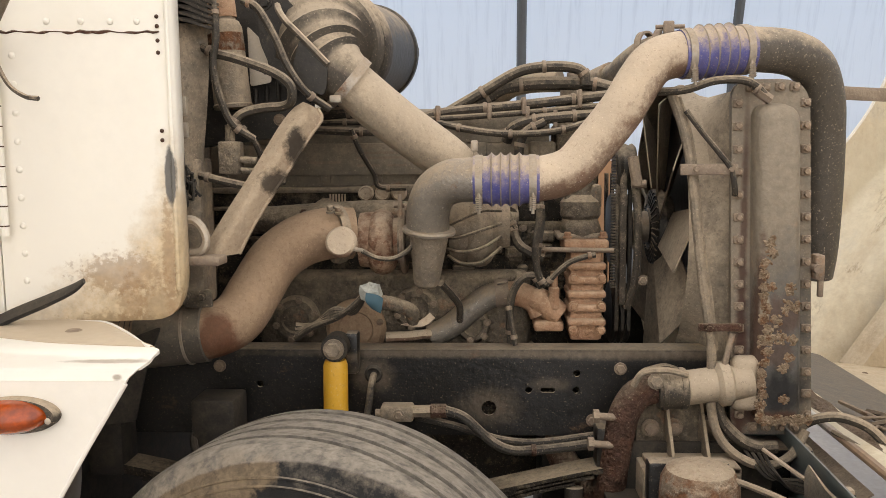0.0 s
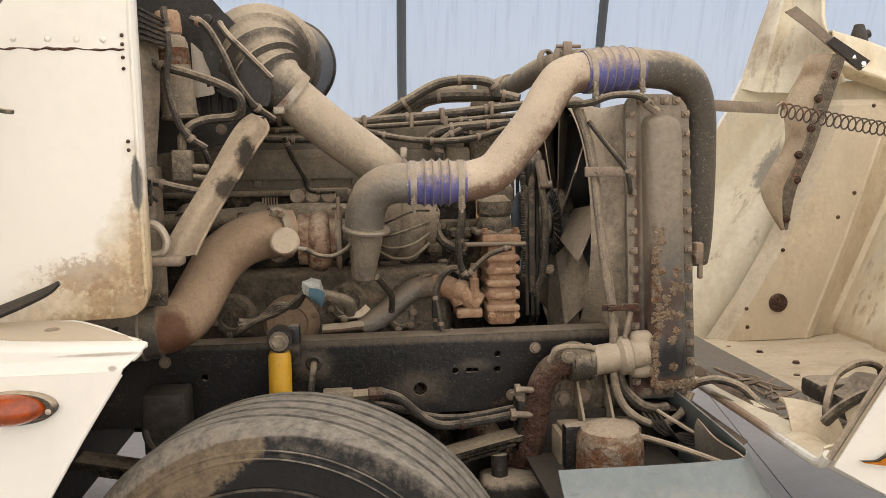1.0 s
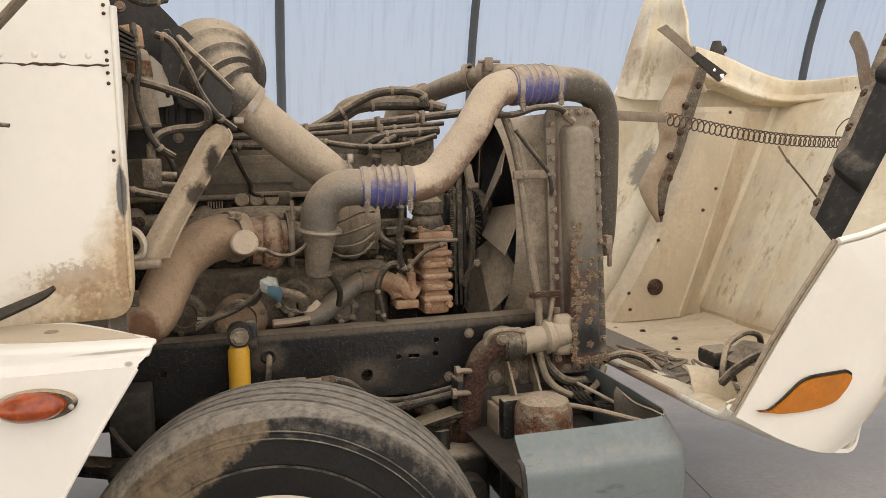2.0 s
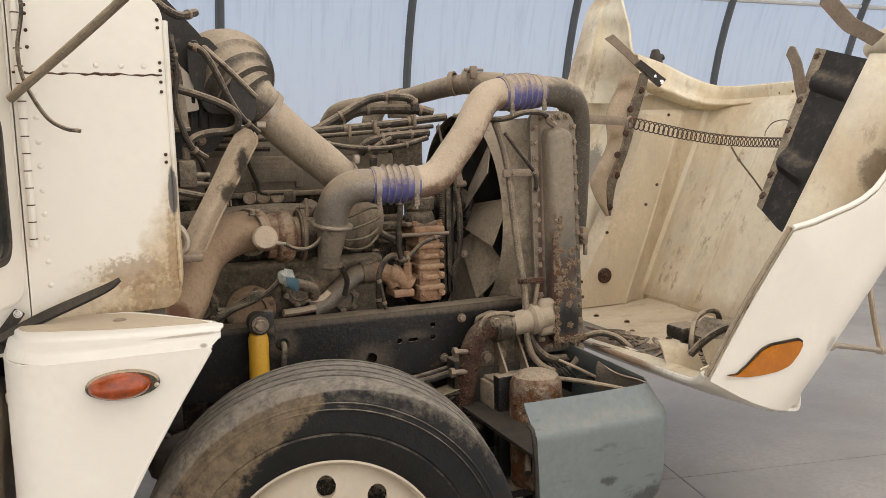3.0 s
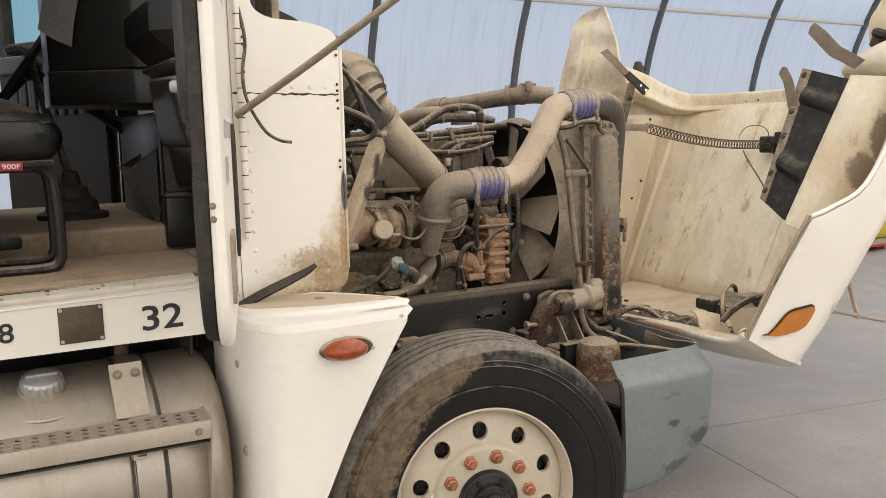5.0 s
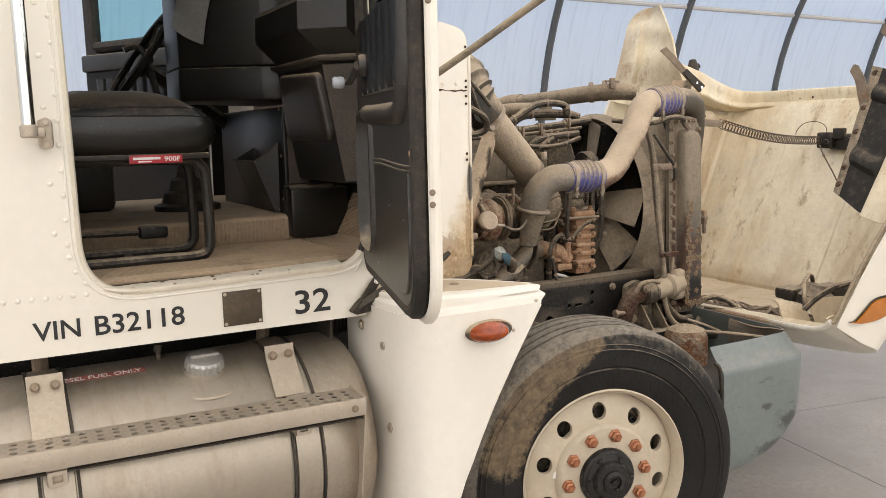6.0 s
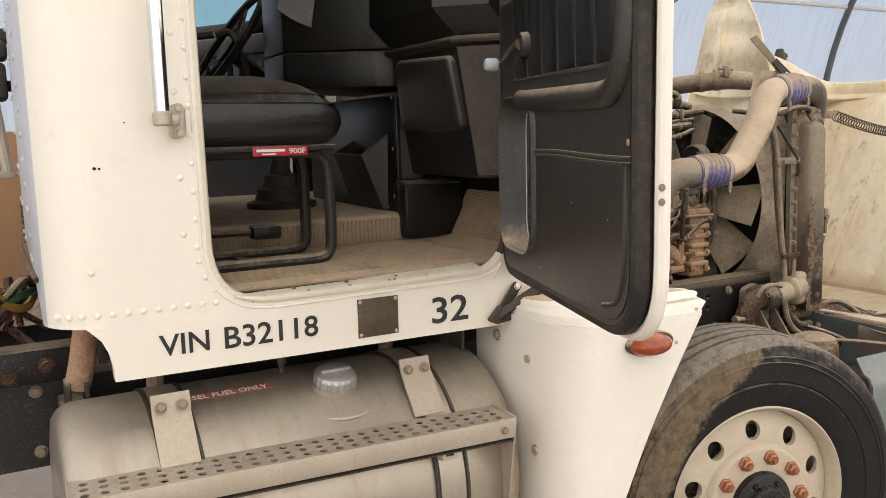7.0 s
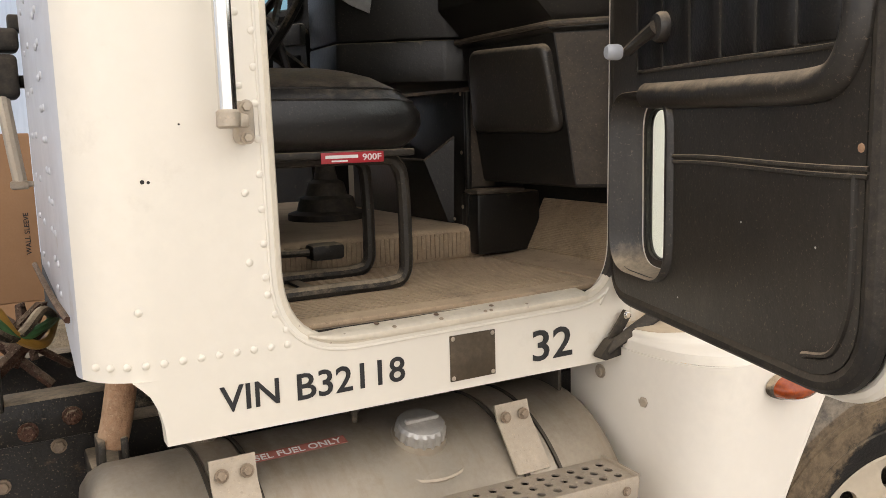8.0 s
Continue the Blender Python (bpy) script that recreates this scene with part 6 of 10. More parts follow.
marker.data.transform(Matrix.Translation((-0.855, 1.398, 1.103)) @ Matrix.Rotation(radians(90), 4, "X") @ Matrix.Diagonal((1.0, 0.42, 1, 1)))
lens = part("lens", lathe([(0.0, 0.062), (0.02, 0.060), (0.045, 0.050), (0.060, 0.036), (0.068, 0.018), (0.068, 0.012)], (0, 0, 0), (0, 0, 1), 48), M_AMBER, marker, "amber ribbed lens")
lens.data.transform(Matrix.Translation((-0.862, 1.398, 1.103)) @ Matrix.Rotation(radians(90), 4, "X") @ Matrix.Diagonal((1.0, 0.46, 1, 1)))
part("screw", dome((-0.784, 1.366, 1.100), (0, -1, 0), 0.006, 0.003), M_STEP, marker)
for p, ax in (((-1.106, 1.592, 1.052), (-1, -0.15, 0)), ((-1.113, 1.74, 1.09), (-1, 0, 0)), ((-1.106, 1.56, 0.80), (-1, -0.2, 0))):
    part("bolt", bolt(p, ax, 0.013, 0.010), M_STEP, fender)
part("arch_edge", tube([(xf, 1.404, z) for z, xf in ((0.40, -1.03), (0.62, -0.955), (0.70, -0.918), (0.846, -0.846), (1.008, -0.752), (1.158, -0.657))], 0.005, 8), M_FENDER, fender)

# black rubber strap arm at the cowl's foot
strap_arm = thing("hood_latch", (-1.09, 1.70, 1.15), "black rubber hood latch arm on the cab corner", "latch")
part("base", merged(holed(rounded([(-1.176, 1.150), (-1.140, 1.186), (-1.075, 1.196), (-1.064, 1.172), (-1.085, 1.150), (-1.160, 1.140)], 0.006, 2), [], 0.028, "xz", 1.668), holed(rounded([(-1.140, 1.186), (-1.088, 1.252), (-1.066, 1.236), (-1.108, 1.180)], 0.004, 2), [], 0.006, "xz", 1.682)), M_RUBSEAL, strap_arm)
part("arm", tube([(-1.150, 1.672, 1.160, 0.009), (-1.115, 1.664, 1.186, 0.013), (-1.02, 1.656, 1.230, 0.016), (-0.93, 1.650, 1.266, 0.015), (-0.87, 1.642, 1.292, 0.012), (-0.842, 1.638, 1.310, 0.007)], 0.015, 10, 5, flat=0.6), M_RUBSEAL, strap_arm)
for x, z in ((-1.082, 1.176), (-1.082, 1.238)):
    part("bolt", bolt((x, 1.668 if z < 1.2 else 1.682, z), (0, -1, 0), 0.008, 0.006), M_CHROME, strap_arm)
single("cut_cable", tube([(-1.03, 1.69, 2.10), (-1.015, 1.67, 1.98), (-1.03, 1.66, 1.88), (-1.02, 1.655, 1.80), (-0.98, 1.64, 1.72), (-0.94, 1.63, 1.69), (-0.905, 1.622, 1.683)], 0.005, 6), M_RUBBER, "thin grey cut cable hanging on the cowl", "cable")
single("mirror_brace", tube([(-1.055, 1.66, 1.762), (-0.88, 1.52, 1.90), (-0.70, 1.38, 2.05), (-0.5, 1.2, 2.22)], 0.011, 10), M_DUSTY, "dull grey mirror brace rod from the door", "rod")

# ---- fuel tank with step ----
TY, TZ, TR = 1.868, 0.728, 0.318
fuel = thing("fuel_tank", (-1.7, TY, 0.41), "dull aluminium cylindrical fuel tank slung below the cab", "fuel tank")
part("shell", lathe([(0, 0), (0.24, 0.0), (0.285, 0.006), (0.306, 0.022), (TR, 0.05), (TR, 1.10), (0.306, 1.125), (0.285, 1.140), (0.24, 1.146), (0, 1.146)], (-2.285, TY, TZ), (1, 0, 0), 72), M_TANK, fuel, "dull stained aluminium shell")
part("filler_neck", lathe([(0.128, -0.04), (0.126, 0.0), (0.118, 0.004), (0.066, 0.014), (0.060, 0.034), (0, 0.034)], (-1.612, 1.768, 1.001), (0, -0.33, 1), 48), M_TANK, fuel, "pressed round filler dish")
part("weld_bead", lathe([(0.119, 0.001), (0.123, 0.005), (0.127, 0.001)], (-1.612, 1.768, 1.001), (0, -0.33, 1), 48), M_STEP, fuel)
cap = lathe([(0, 0.070), (0.040, 0.070), (0.050, 0.066), (0.056, 0.058), (0.057, 0.030), (0.057, 0.014), (0, 0.014)], (0, 0, 0), (0, 0, 1), 72)
for k, v in enumerate(cap.verts):
    q = math.hypot(v.co.x, v.co.y)
    if q > 0.054 and round(math.atan2(v.co.y, v.co.x) / (2 * math.pi) * 72) % 4 < 2:
        v.co.x, v.co.y = v.co.x * 0.955, v.co.y * 0.955
merge(cap, box((-0.040, -0.006, 0.068), (0.040, 0.006, 0.078), 0.003))
cap.transform(Matrix.Translation((-1.612, 1.764, 0.997)) @ Vector((0, -0.30, 1)).to_track_quat("Z", "Y").to_matrix().to_4x4())
part("filler_cap", cap, M_CAP, fuel, "grey knurled filler cap", smooth=25)
part("vent", merged(rod((-1.72, 1.86, 1.03), (-1.72, 1.86, 1.075), 0.007), rod((-1.72, 1.86, 1.07), (-1.72, 1.86, 1.085), 0.012, 8)), M_RUBBER, fuel)
for x in (-2.03, -1.375):
    for dx in (-0.045, 0.045):
        part("strap_edge", lathe([(TR + 0.001, -0.004), (TR + 0.006, -0.004), (TR + 0.006, 0.004), (TR + 0.001, 0.004)], (x + dx, TY, TZ), (1, 0, 0), 72, True), M_RUBSEAL, fuel)
    part("strap", lathe([(TR + 0.002, -0.038), (TR + 0.005, -0.036), (TR + 0.005, 0.036), (TR + 0.002, 0.038)], (x, TY, TZ), (1, 0, 0), 72, True), M_TANK, fuel, "flat metal tank strap")
    part("hanger", tube([(x, 1.95, 1.04), (x, 1.93, 1.09), (x, 1.88, 1.12), (x - 0.02, 1.84, 1.16)], 0.022, 8), M_BRACKET, fuel)


def on_tank(x, a):
    """A pose on the shell at the angle a from the top towards the camera's side, x along the truck, z outwards."""
    return Matrix.Translation((x, TY, TZ)) @ Matrix.Rotation(radians(a), 4, "X") @ Matrix.Translation((0, 0, TR + 0.0015))


sticker = sheet([[(-2.02 + 0.25 * u, TY - (TR + 0.001) * math.sin(radians(a)), TZ + (TR + 0.001) * math.cos(radians(a))) for u in (0, 0.5, 1)] for a in (10.5, 13, 15.5)], 0.0008, 1, 1)
part("sticker", sticker, M_REDTXT, fuel, "faded red fuel sticker")
lettering("lettering", "DIESEL FUEL ONLY", 0.026, on_tank(-2.01, 14.8), M_WHITELBL, fuel, 0.0006, 0.23)

step = thing("cab_step", (-1.75, 1.55, 0.85), "worn perforated aluminium cab step on tank brackets", "step")


def yaw_step(bm):
    bm.transform(Matrix.Translation((-1.225, 1.49, 0.935)) @ Matrix.Rotation(radians(-2.2), 4, "Z") @ Matrix.Rotation(radians(0.7), 4, "Y"))
    return bm


holes = []
for i in range(26):
    for j in range(3):
        holes.append(circle(-0.03 - i * 0.0396 - (0.0198 if j == 1 else 0.0) * 0, 0.026 + j * 0.032, 0.0098, 10))
part("tread", yaw_step(holed([(-1.05, 0.0), (0.0, 0.0), (0.0, 0.118), (-1.05, 0.118)], holes, -0.004, "xy", 0.0)), M_STEP, step, "perforated tread plate")
part("front_face", yaw_step(merged(box((-1.05, -0.004, -0.048), (0.0, 0.001, 0.003), 0.001), box((-1.05, 0.0, -0.05), (0, 0.03, -0.046), 0.001))), M_STEP, step)
# Added black flange and bottom: their colour gives the tread holes their shade.
part("hole_shade_channel", yaw_step(merged(box((-1.05, 0.114, -0.06), (0.0, 0.118, -0.004), 0.001), box((-1.05, 0.004, -0.062), (0.0, 0.114, -0.058), 0.001))), M_RUBSEAL, step)
part("end_plate", yaw_step(merged(box((0.0, -0.002, -0.05), (0.004, 0.122, 0.006), 0.001), holed([(-0.004, 0.006), (0.118, 0.006), (0.122, -0.42), (0.06, -0.42)], [], 0.004, "yz", 0.003))), M_STEP, step)
part("end_plate", yaw_step(box((-1.054, -0.002, -0.05), (-1.05, 0.122, 0.003), 0.001)), M_STEP, step)
STEP_AT = Matrix.Translation((-1.225, 1.49, 0.935)) @ Matrix.Rotation(radians(-2.2), 4, "Z") @ Matrix.Rotation(radians(0.7), 4, "Y")
bead = mesh_of("dimple", dome((0, 0, 0), (0, 0, 1), 0.0045, 0.0022, 8), M_STEP)
for i in range(26):
    for j in range(2):
        shared("dimple", bead, step, STEP_AT @ Vector((-0.0498 - i * 0.0396, 0.042 + j * 0.032, 0.0)))
for x, y, z in ((-0.03, -0.0045, -0.025), (-1.02, -0.0045, -0.025)):
    part("bolt", yaw_step(bolt((x, y, z), (0, -1, 0), 0.008, 0.006)), M_BRACKET, step)
for x in (-2.035, -1.40):
    br = sheet([[(x + dx, 1.702 + 0.008, 1.088 if x < -2 else 1.074), (x + dx, 1.700, 1.04), (x + dx, 1.620 if x > -2 else 1.612, 0.942 if x > -2 else 0.932)] for dx in (-0.044, 0.044)], 0.006, 1)
    bk = part("bracket", br, M_STEP, step, "flat bracket plate with two rusty bolts")
    for dx in (-0.024, 0.024):
        part("bolt", bolt((x + dx, 1.697, 1.060 if x < -2 else 1.046), (0, -1, 0.25), 0.010, 0.010), M_BRACKET, bk)
    part("lug", merged(box((x - 0.024, 1.530, 0.85), (x + 0.024, 1.555, 0.893), 0.004), holed([(x - 0.022, 0.852), (x + 0.022, 0.852), (x + 0.022, 0.89), (x - 0.022, 0.89)], [rounded([(x - 0.012, 0.861), (x + 0.012, 0.861), (x + 0.012, 0.88), (x - 0.012, 0.88)], 0.004, 2)], 0.01, "xz", 1.52)), M_STEP, step)

# ---- open passenger door ----
DA = radians(17.0)
DO = Vector((-1.076, 1.695, 0.0))
DU, DN = Vector((-math.sin(DA), -math.cos(DA), 0)), Vector((-math.cos(DA), math.sin(DA), 0))
DM = Matrix(((DU.x, DN.x, 0, DO.x), (DU.y, DN.y, 0, DO.y), (0, 0, 1, 0), (0, 0, 0, 1)))  # u from the hinge, n to the trim side, z up


def on_door(bm):
    bm.transform(DM)
    bmesh.ops.recalc_face_normals(bm, faces=bm.faces[:])
    return bm


door = thing("cab_door", (-1.2, 1.3, 1.25), "open white cab door with a dusty black moulded trim", "door")
door_out = rounded([(0.0, 1.278), (0.878, 1.278), (0.878, 2.62), (0.0, 2.62)], [0.06, 0.15, 0.1, 0.06], 8)
slot = rounded([(0.070, 1.372), (0.214, 1.372), (0.214, 1.738), (0.070, 1.738)], 0.066, 8)
window = rounded([(0.06, 2.02), (0.80, 2.02), (0.80, 2.54), (0.06, 2.54)], 0.06, 6)
part("outer_skin", on_door(holed(door_out, [slot, window], 0.006, "xz", -0.016)), M_WHITE, door, "white painted door skin")
rim_loop = [(p[0], -0.002, p[1]) for p in door_out]
part("edge", on_door(tube(rim_loop + rim_loop[:1], 0.014, 10, 1, cap=False)), M_WHITE, door, "white rounded door edge")
inner_out = rounded([(0.012, 1.294), (0.848, 1.294), (0.848, 2.60), (0.012, 2.60)], [0.08, 0.13, 0.1, 0.08], 8)
part("seal", on_door(tube([(p[0], 0.022, p[1]) for p in inner_out] + [(inner_out[0][0], 0.022, inner_out[0][1])], 0.020, 10, 1, cap=False)), M_RUBSEAL, door, "black rubber door seal")
trim_out = rounded([(0.008, 1.306), (0.836, 1.306), (0.836, 2.0), (0.008, 2.0)], [0.08, 0.12, 0.02, 0.02], 8)
slot_big = rounded([(0.026, 1.360), (0.298, 1.360), (0.298, 1.757), (0.026, 1.757)], 0.085, 8)
trim = part("trim_panel", on_door(holed(trim_out, [rounded([(0.031, 1.365), (0.293, 1.365), (0.293, 1.752), (0.031, 1.752)], 0.082, 8)], 0.046, "xz", -0.006)), M_TRIM, door, "black moulded door trim, scuffed and dusty")
fun = bm_new()
loops = [[fun.verts.new((slot_big[i][0] * (1 - f) + slot[i][0] * f, n, slot_big[i][1] * (1 - f) + slot[i][1] * f)) for i in range(len(slot))] for f, n in ((-0.10, 0.038), (-0.05, 0.052), (0.05, 0.054), (0.14, 0.047), (0.5, 0.022), (0.85, -0.004), (1.0, -0.0155))]
for la, lb in zip(loops, loops[1:]):
    for i in range(len(la)):
        fun.faces.new((la[i], la[(i + 1) % len(la)], lb[(i + 1) % len(la)], lb[i]))
part("slot_frame", on_door(fun), M_TRIM, trim, "moulded funnel round the low vent glass", smooth=60)
vent = rounded([(0.082, 1.388), (0.202, 1.388), (0.202, 1.722), (0.082, 1.722)], 0.055, 8)
part("vent_seal", on_door(merged(holed(slot, [vent], 0.012, "xz", -0.024), tube([(p[0], -0.022, p[1]) for p in vent] + [(vent[0][0], -0.022, vent[0][1])], 0.004, 6, 1, cap=False))), M_RUBSEAL, door, "wide black rubber frame of the vent")
part("vent_glass", on_door(holed(vent, [], 0.004, "xz", -0.014)), M_GLASS, door, "narrow low vent glass").visible_shadow = False
part("window_glass", on_door(holed(window, [], 0.005, "xz", 0.0)), M_GLASS, door).visible_shadow = False
# upper tufts, arm rest roll, lower pad
SEAMS = (0.150, 0.262, 0.370, 0.475, 0.580, 0.685, 0.790)
for u0, u1 in zip(SEAMS, SEAMS[1:]):
    part("tuft", on_door(sheet([[(u0 + 0.004, 0.040 + h * 0.3, z), (u0 + 0.022, 0.040 + h, z), ((u0 + u1) / 2, 0.042 + h, z), (u1 - 0.022, 0.040 + h, z), (u1 - 0.004, 0.040 + h * 0.3, z)] for z, h in ((1.800, 0.001), (1.815, 0.007), (1.90, 0.009), (1.998, 0.009))], 0.003, 3)), M_VINYL, trim)
for u in SEAMS:
    part("seam_ridge", on_door(tube([(u, 0.043, 1.798), (u, 0.044, 1.90), (u, 0.044, 1.998)], 0.0045, 6)), M_TRIM, trim, "stitched ridge")
part("seam_ridge", on_door(tube([(0.155, 0.043, 1.797), (0.5, 0.044, 1.794), (0.765, 0.044, 1.790), (0.792, 0.044, 1.80)], 0.0045, 6)), M_TRIM, trim)
roll = [(0.175, 0.030, 1.748), (0.32, 0.038, 1.742), (0.55, 0.039, 1.738), (0.71, 0.038, 1.737), (0.775, 0.037, 1.750), (0.808, 0.036, 1.80), (0.816, 0.035, 1.88), (0.817, 0.034, 2.0)]
part("armrest", on_door(tube(roll, 0.027, 16, 6)), M_TRIM, trim, "dusty moulded armrest roll")
for dz in (0.0, -0.011):
    part("piping", on_door(tube([(0.305, 0.041, 1.624 + dz), (0.45, 0.042, 1.626 + dz), (0.62, 0.042, 1.622 + dz), (0.74, 0.042, 1.620 + dz), (0.842, 0.041, 1.620 + dz)], 0.0038, 6)), M_TRIM, trim, "stitched seam")
part("piping", on_door(tube([(0.818, 0.041, 1.612), (0.820, 0.041, 1.5), (0.816, 0.041, 1.42), (0.785, 0.041, 1.352), (0.72, 0.041, 1.332)], 0.005, 6)), M_TRIM, trim)
part("window_crank", on_door(merged(lathe([(0, 0.03), (0.026, 0.03), (0.03, 0.022), (0.03, 0)], (0.285, 0.042, 1.874), (0, 1, 0), 20), tube([(0.285, 0.070, 1.874, 0.015), (0.235, 0.080, 1.855, 0.012), (0.19, 0.085, 1.838, 0.011)], 0.012, 10), rod((0.188, 0.08, 1.836), (0.188, 0.115, 1.836), 0.008))), M_TRIM, trim, "black window crank")
part("crank_knob", on_door(lathe([(0, 0), (0.014, 0), (0.0165, 0.006), (0.016, 0.026), (0.012, 0.032), (0, 0.033)], (0.188, 0.10, 1.836), (0, 1, 0), 16)), M_KNOB, trim, "pale grey plastic knob")
for u, z in ((0.545, 1.518), (0.33, 1.345), (0.74, 1.50)):
    part("scuff", on_door(dome((u, 0.0405, z), (0, 1, 0), 0.004 if z == 1.528 else 0.002, 0.001, 7)), M_WHITELBL, trim)
part("scuff", on_door(dome((0.826, 0.040, 1.648), (0, 1, 0), 0.007, 0.002, 8)), M_ORANGE, trim)
part("handle", on_door(merged(holed(rounded([(0.585, 1.346), (0.730, 1.346), (0.730, 1.496), (0.585, 1.496)], 0.02, 4), [rounded([(0.600, 1.362), (0.715, 1.362), (0.715, 1.480), (0.600, 1.480)], 0.012, 3)], -0.008, "xz", -0.016), box((0.612, -0.024, 1.375), (0.703, -0.020, 1.44), 0.002))), M_CLAMP, door, "recessed dull chrome door handle")
part("handle_recess", on_door(box((0.600, -0.0175, 1.362), (0.715, -0.0165, 1.480))), M_RUBSEAL, door)
LTOP = DM @ Matrix.Translation((0.722, -0.0175, 1.698)) @ Matrix(((-1, 0, 0, 0), (0, 0, -1, 0), (0, 1, 0, 0), (0, 0, 0, 1)))
lettering("lettering", "AUBURN, NE", 0.056, LTOP, M_GHOST, door, 0.0005, 0.425)
LOUT = DM @ Matrix.Translation((0.738, -0.0175, 1.602)) @ Matrix(((-1, 0, 0, 0), (0, 0, -1, 0), (0, 1, 0, 0), (0, 0, 0, 1)))
lettering("lettering", "US DOT", 0.080, LOUT, M_GHOST, door, 0.0005, 0.175)
hinge = part("piano_hinge", rod((-1.032, 1.684, 1.40), (-1.032, 1.684, 2.6), 0.0095, 10), M_WHITE, door, "long white piano hinge")
for k in range(28):
    part("hinge_joint", rod((-1.032, 1.684, 1.42 + 0.042 * k), (-1.032, 1.684, 1.4228 + 0.042 * k), 0.0100, 10), M_RUSTY, hinge)
part("check_arm", merged(box((-1.10, 1.69, 1.165), (-1.04, 1.72, 1.185), 0.006)), M_RUBSEAL, door)
for z in (1.545, 1.57, 2.02, 1.95):
    part("screw", on_door(bolt((0.891, 0.006, z), (1, 0, 0), 0.005, 0.003)), M_BRACKET, door)
part("latch", on_door(merged(box((0.80, 0.0, 2.03), (0.884, 0.05, 2.10), 0.01), box((0.81, 0.02, 2.00), (0.84, 0.07, 2.05), 0.006))), M_STEP, door)

# driver's door, half open on the far side
dd = thing("driver_door", (-1.1, 3.6, 1.25), "half-open far cab door with black tufted trim and tinted window", "door")
DD = Matrix.Translation((-1.10, 3.60, 0)) @ Matrix.Rotation(radians(180 - 60.5), 4, "Z")


def on_dd(bm):
    bm.transform(DD)
    bmesh.ops.recalc_face_normals(bm, faces=bm.faces[:])
    return bm


dwin = rounded([(0.10, 2.19), (0.80, 2.19), (0.80, 2.62), (0.10, 2.62)], 0.04, 5)
dout = rounded([(0.0, 1.29), (0.895, 1.29), (0.895, 2.70), (0.0, 2.70)], 0.08, 6)
part("shell", on_dd(holed(dout, [dwin], -0.03, "xz", 0.0)), M_BLACKMET, dd)
part("trim_panel", on_dd(holed(rounded([(0.03, 1.32), (0.865, 1.32), (0.865, 2.14), (0.03, 2.14)], 0.05, 5), [], 0.03, "xz", 0.001)), M_PLASTIC, dd, "black door trim")
part("window_frame", on_dd(tube([(p[0], 0.01, p[1]) for p in dwin] + [(dwin[0][0], 0.01, dwin[0][1])], 0.03, 8, 1, cap=False)), M_RUBSEAL, dd)
part("window_glass", on_dd(holed(dwin, [], 0.005, "xz", -0.012)), M_TINT, dd, "teal tinted window").visible_shadow = False
for k in range(9):
    u = 0.10 + 0.08 * k
    part("tuft", on_dd(sheet([[(u - 0.036, 0.03, z), (u - 0.02, 0.046, z), (u + 0.02, 0.046, z), (u + 0.036, 0.03, z)] for z in (1.84, 1.86, 2.00, 2.02)], 0.003, 2)), M_VINYL, dd)
part("top_rail", on_dd(box((0.03, 0.02, 2.06), (0.865, 0.06, 2.15), 0.012)), M_TRIM, dd)

# ---- cab interior ----
interior = tagged(part("cab_floor_mat", merged(box((-2.22, 1.742, 1.300), (-0.96, 2.29, 1.312), 0.003)), M_MAT), "dusty tan ribbed rubber floor mat", "floor mat", kind="structure")
rb = bm_new()
for k in range(30):
    y = 1.80 + 0.016 * k
    merge(rb, box((-1.95, y, 1.311), (-1.12, y + 0.006, 1.3135)))
tagged(part("mat_ribs", rb, M_MAT, interior), kind="stuff")
tunnel = tagged(part("floor_tunnel", merged(box((-2.2, 2.28, 1.30), (-0.95, 3.55, 1.405), 0.02, 3)), M_MAT), "ribbed rubber-covered raised floor tunnel", "floor", kind="structure")
rb = bm_new()
for k in range(75):
    x = -2.1 + 0.0145 * k
    merge(rb, box((x, 2.2765, 1.32), (x + 0.006, 2.2805, 1.39)))
tagged(part("tunnel_ribs", rb, M_MAT, tunnel), kind="stuff")
toe = bm_new()
merge(toe, sheet([[(-1.10, y, 1.316), (-0.985, y, 1.322), (-0.94, y, 1.39), (-0.90, y, 1.47)] for y in (1.745, 2.0, 2.26)], 0.008, 3))
for k in range(32):
    t = k / 31
    merge(toe, rod((-0.978 + 0.075 * t, 1.75, 1.332 + 0.14 * t), (-0.978 + 0.075 * t, 2.25, 1.332 + 0.14 * t), 0.0026, 6))
tagged(part("toe_board", toe, M_MAT), "ribbed rubber toe board sloping up under the dash", "floor", kind="structure")
tagged(part("trim", merged(box((-2.13, 1.742, 1.31), (-2.11, 3.55, 2.80), 0.005), box((-2.2, 1.745, 2.75), (-0.95, 3.54, 2.79), 0.01), box((-0.899, 1.745, 1.31), (-0.89, 3.5, 1.62), 0.002), box((-1.0, 1.75, 2.05), (-0.98, 3.5, 2.25), 0.0)), M_PLASTIC), "dark cab lining", "lining", kind="structure")

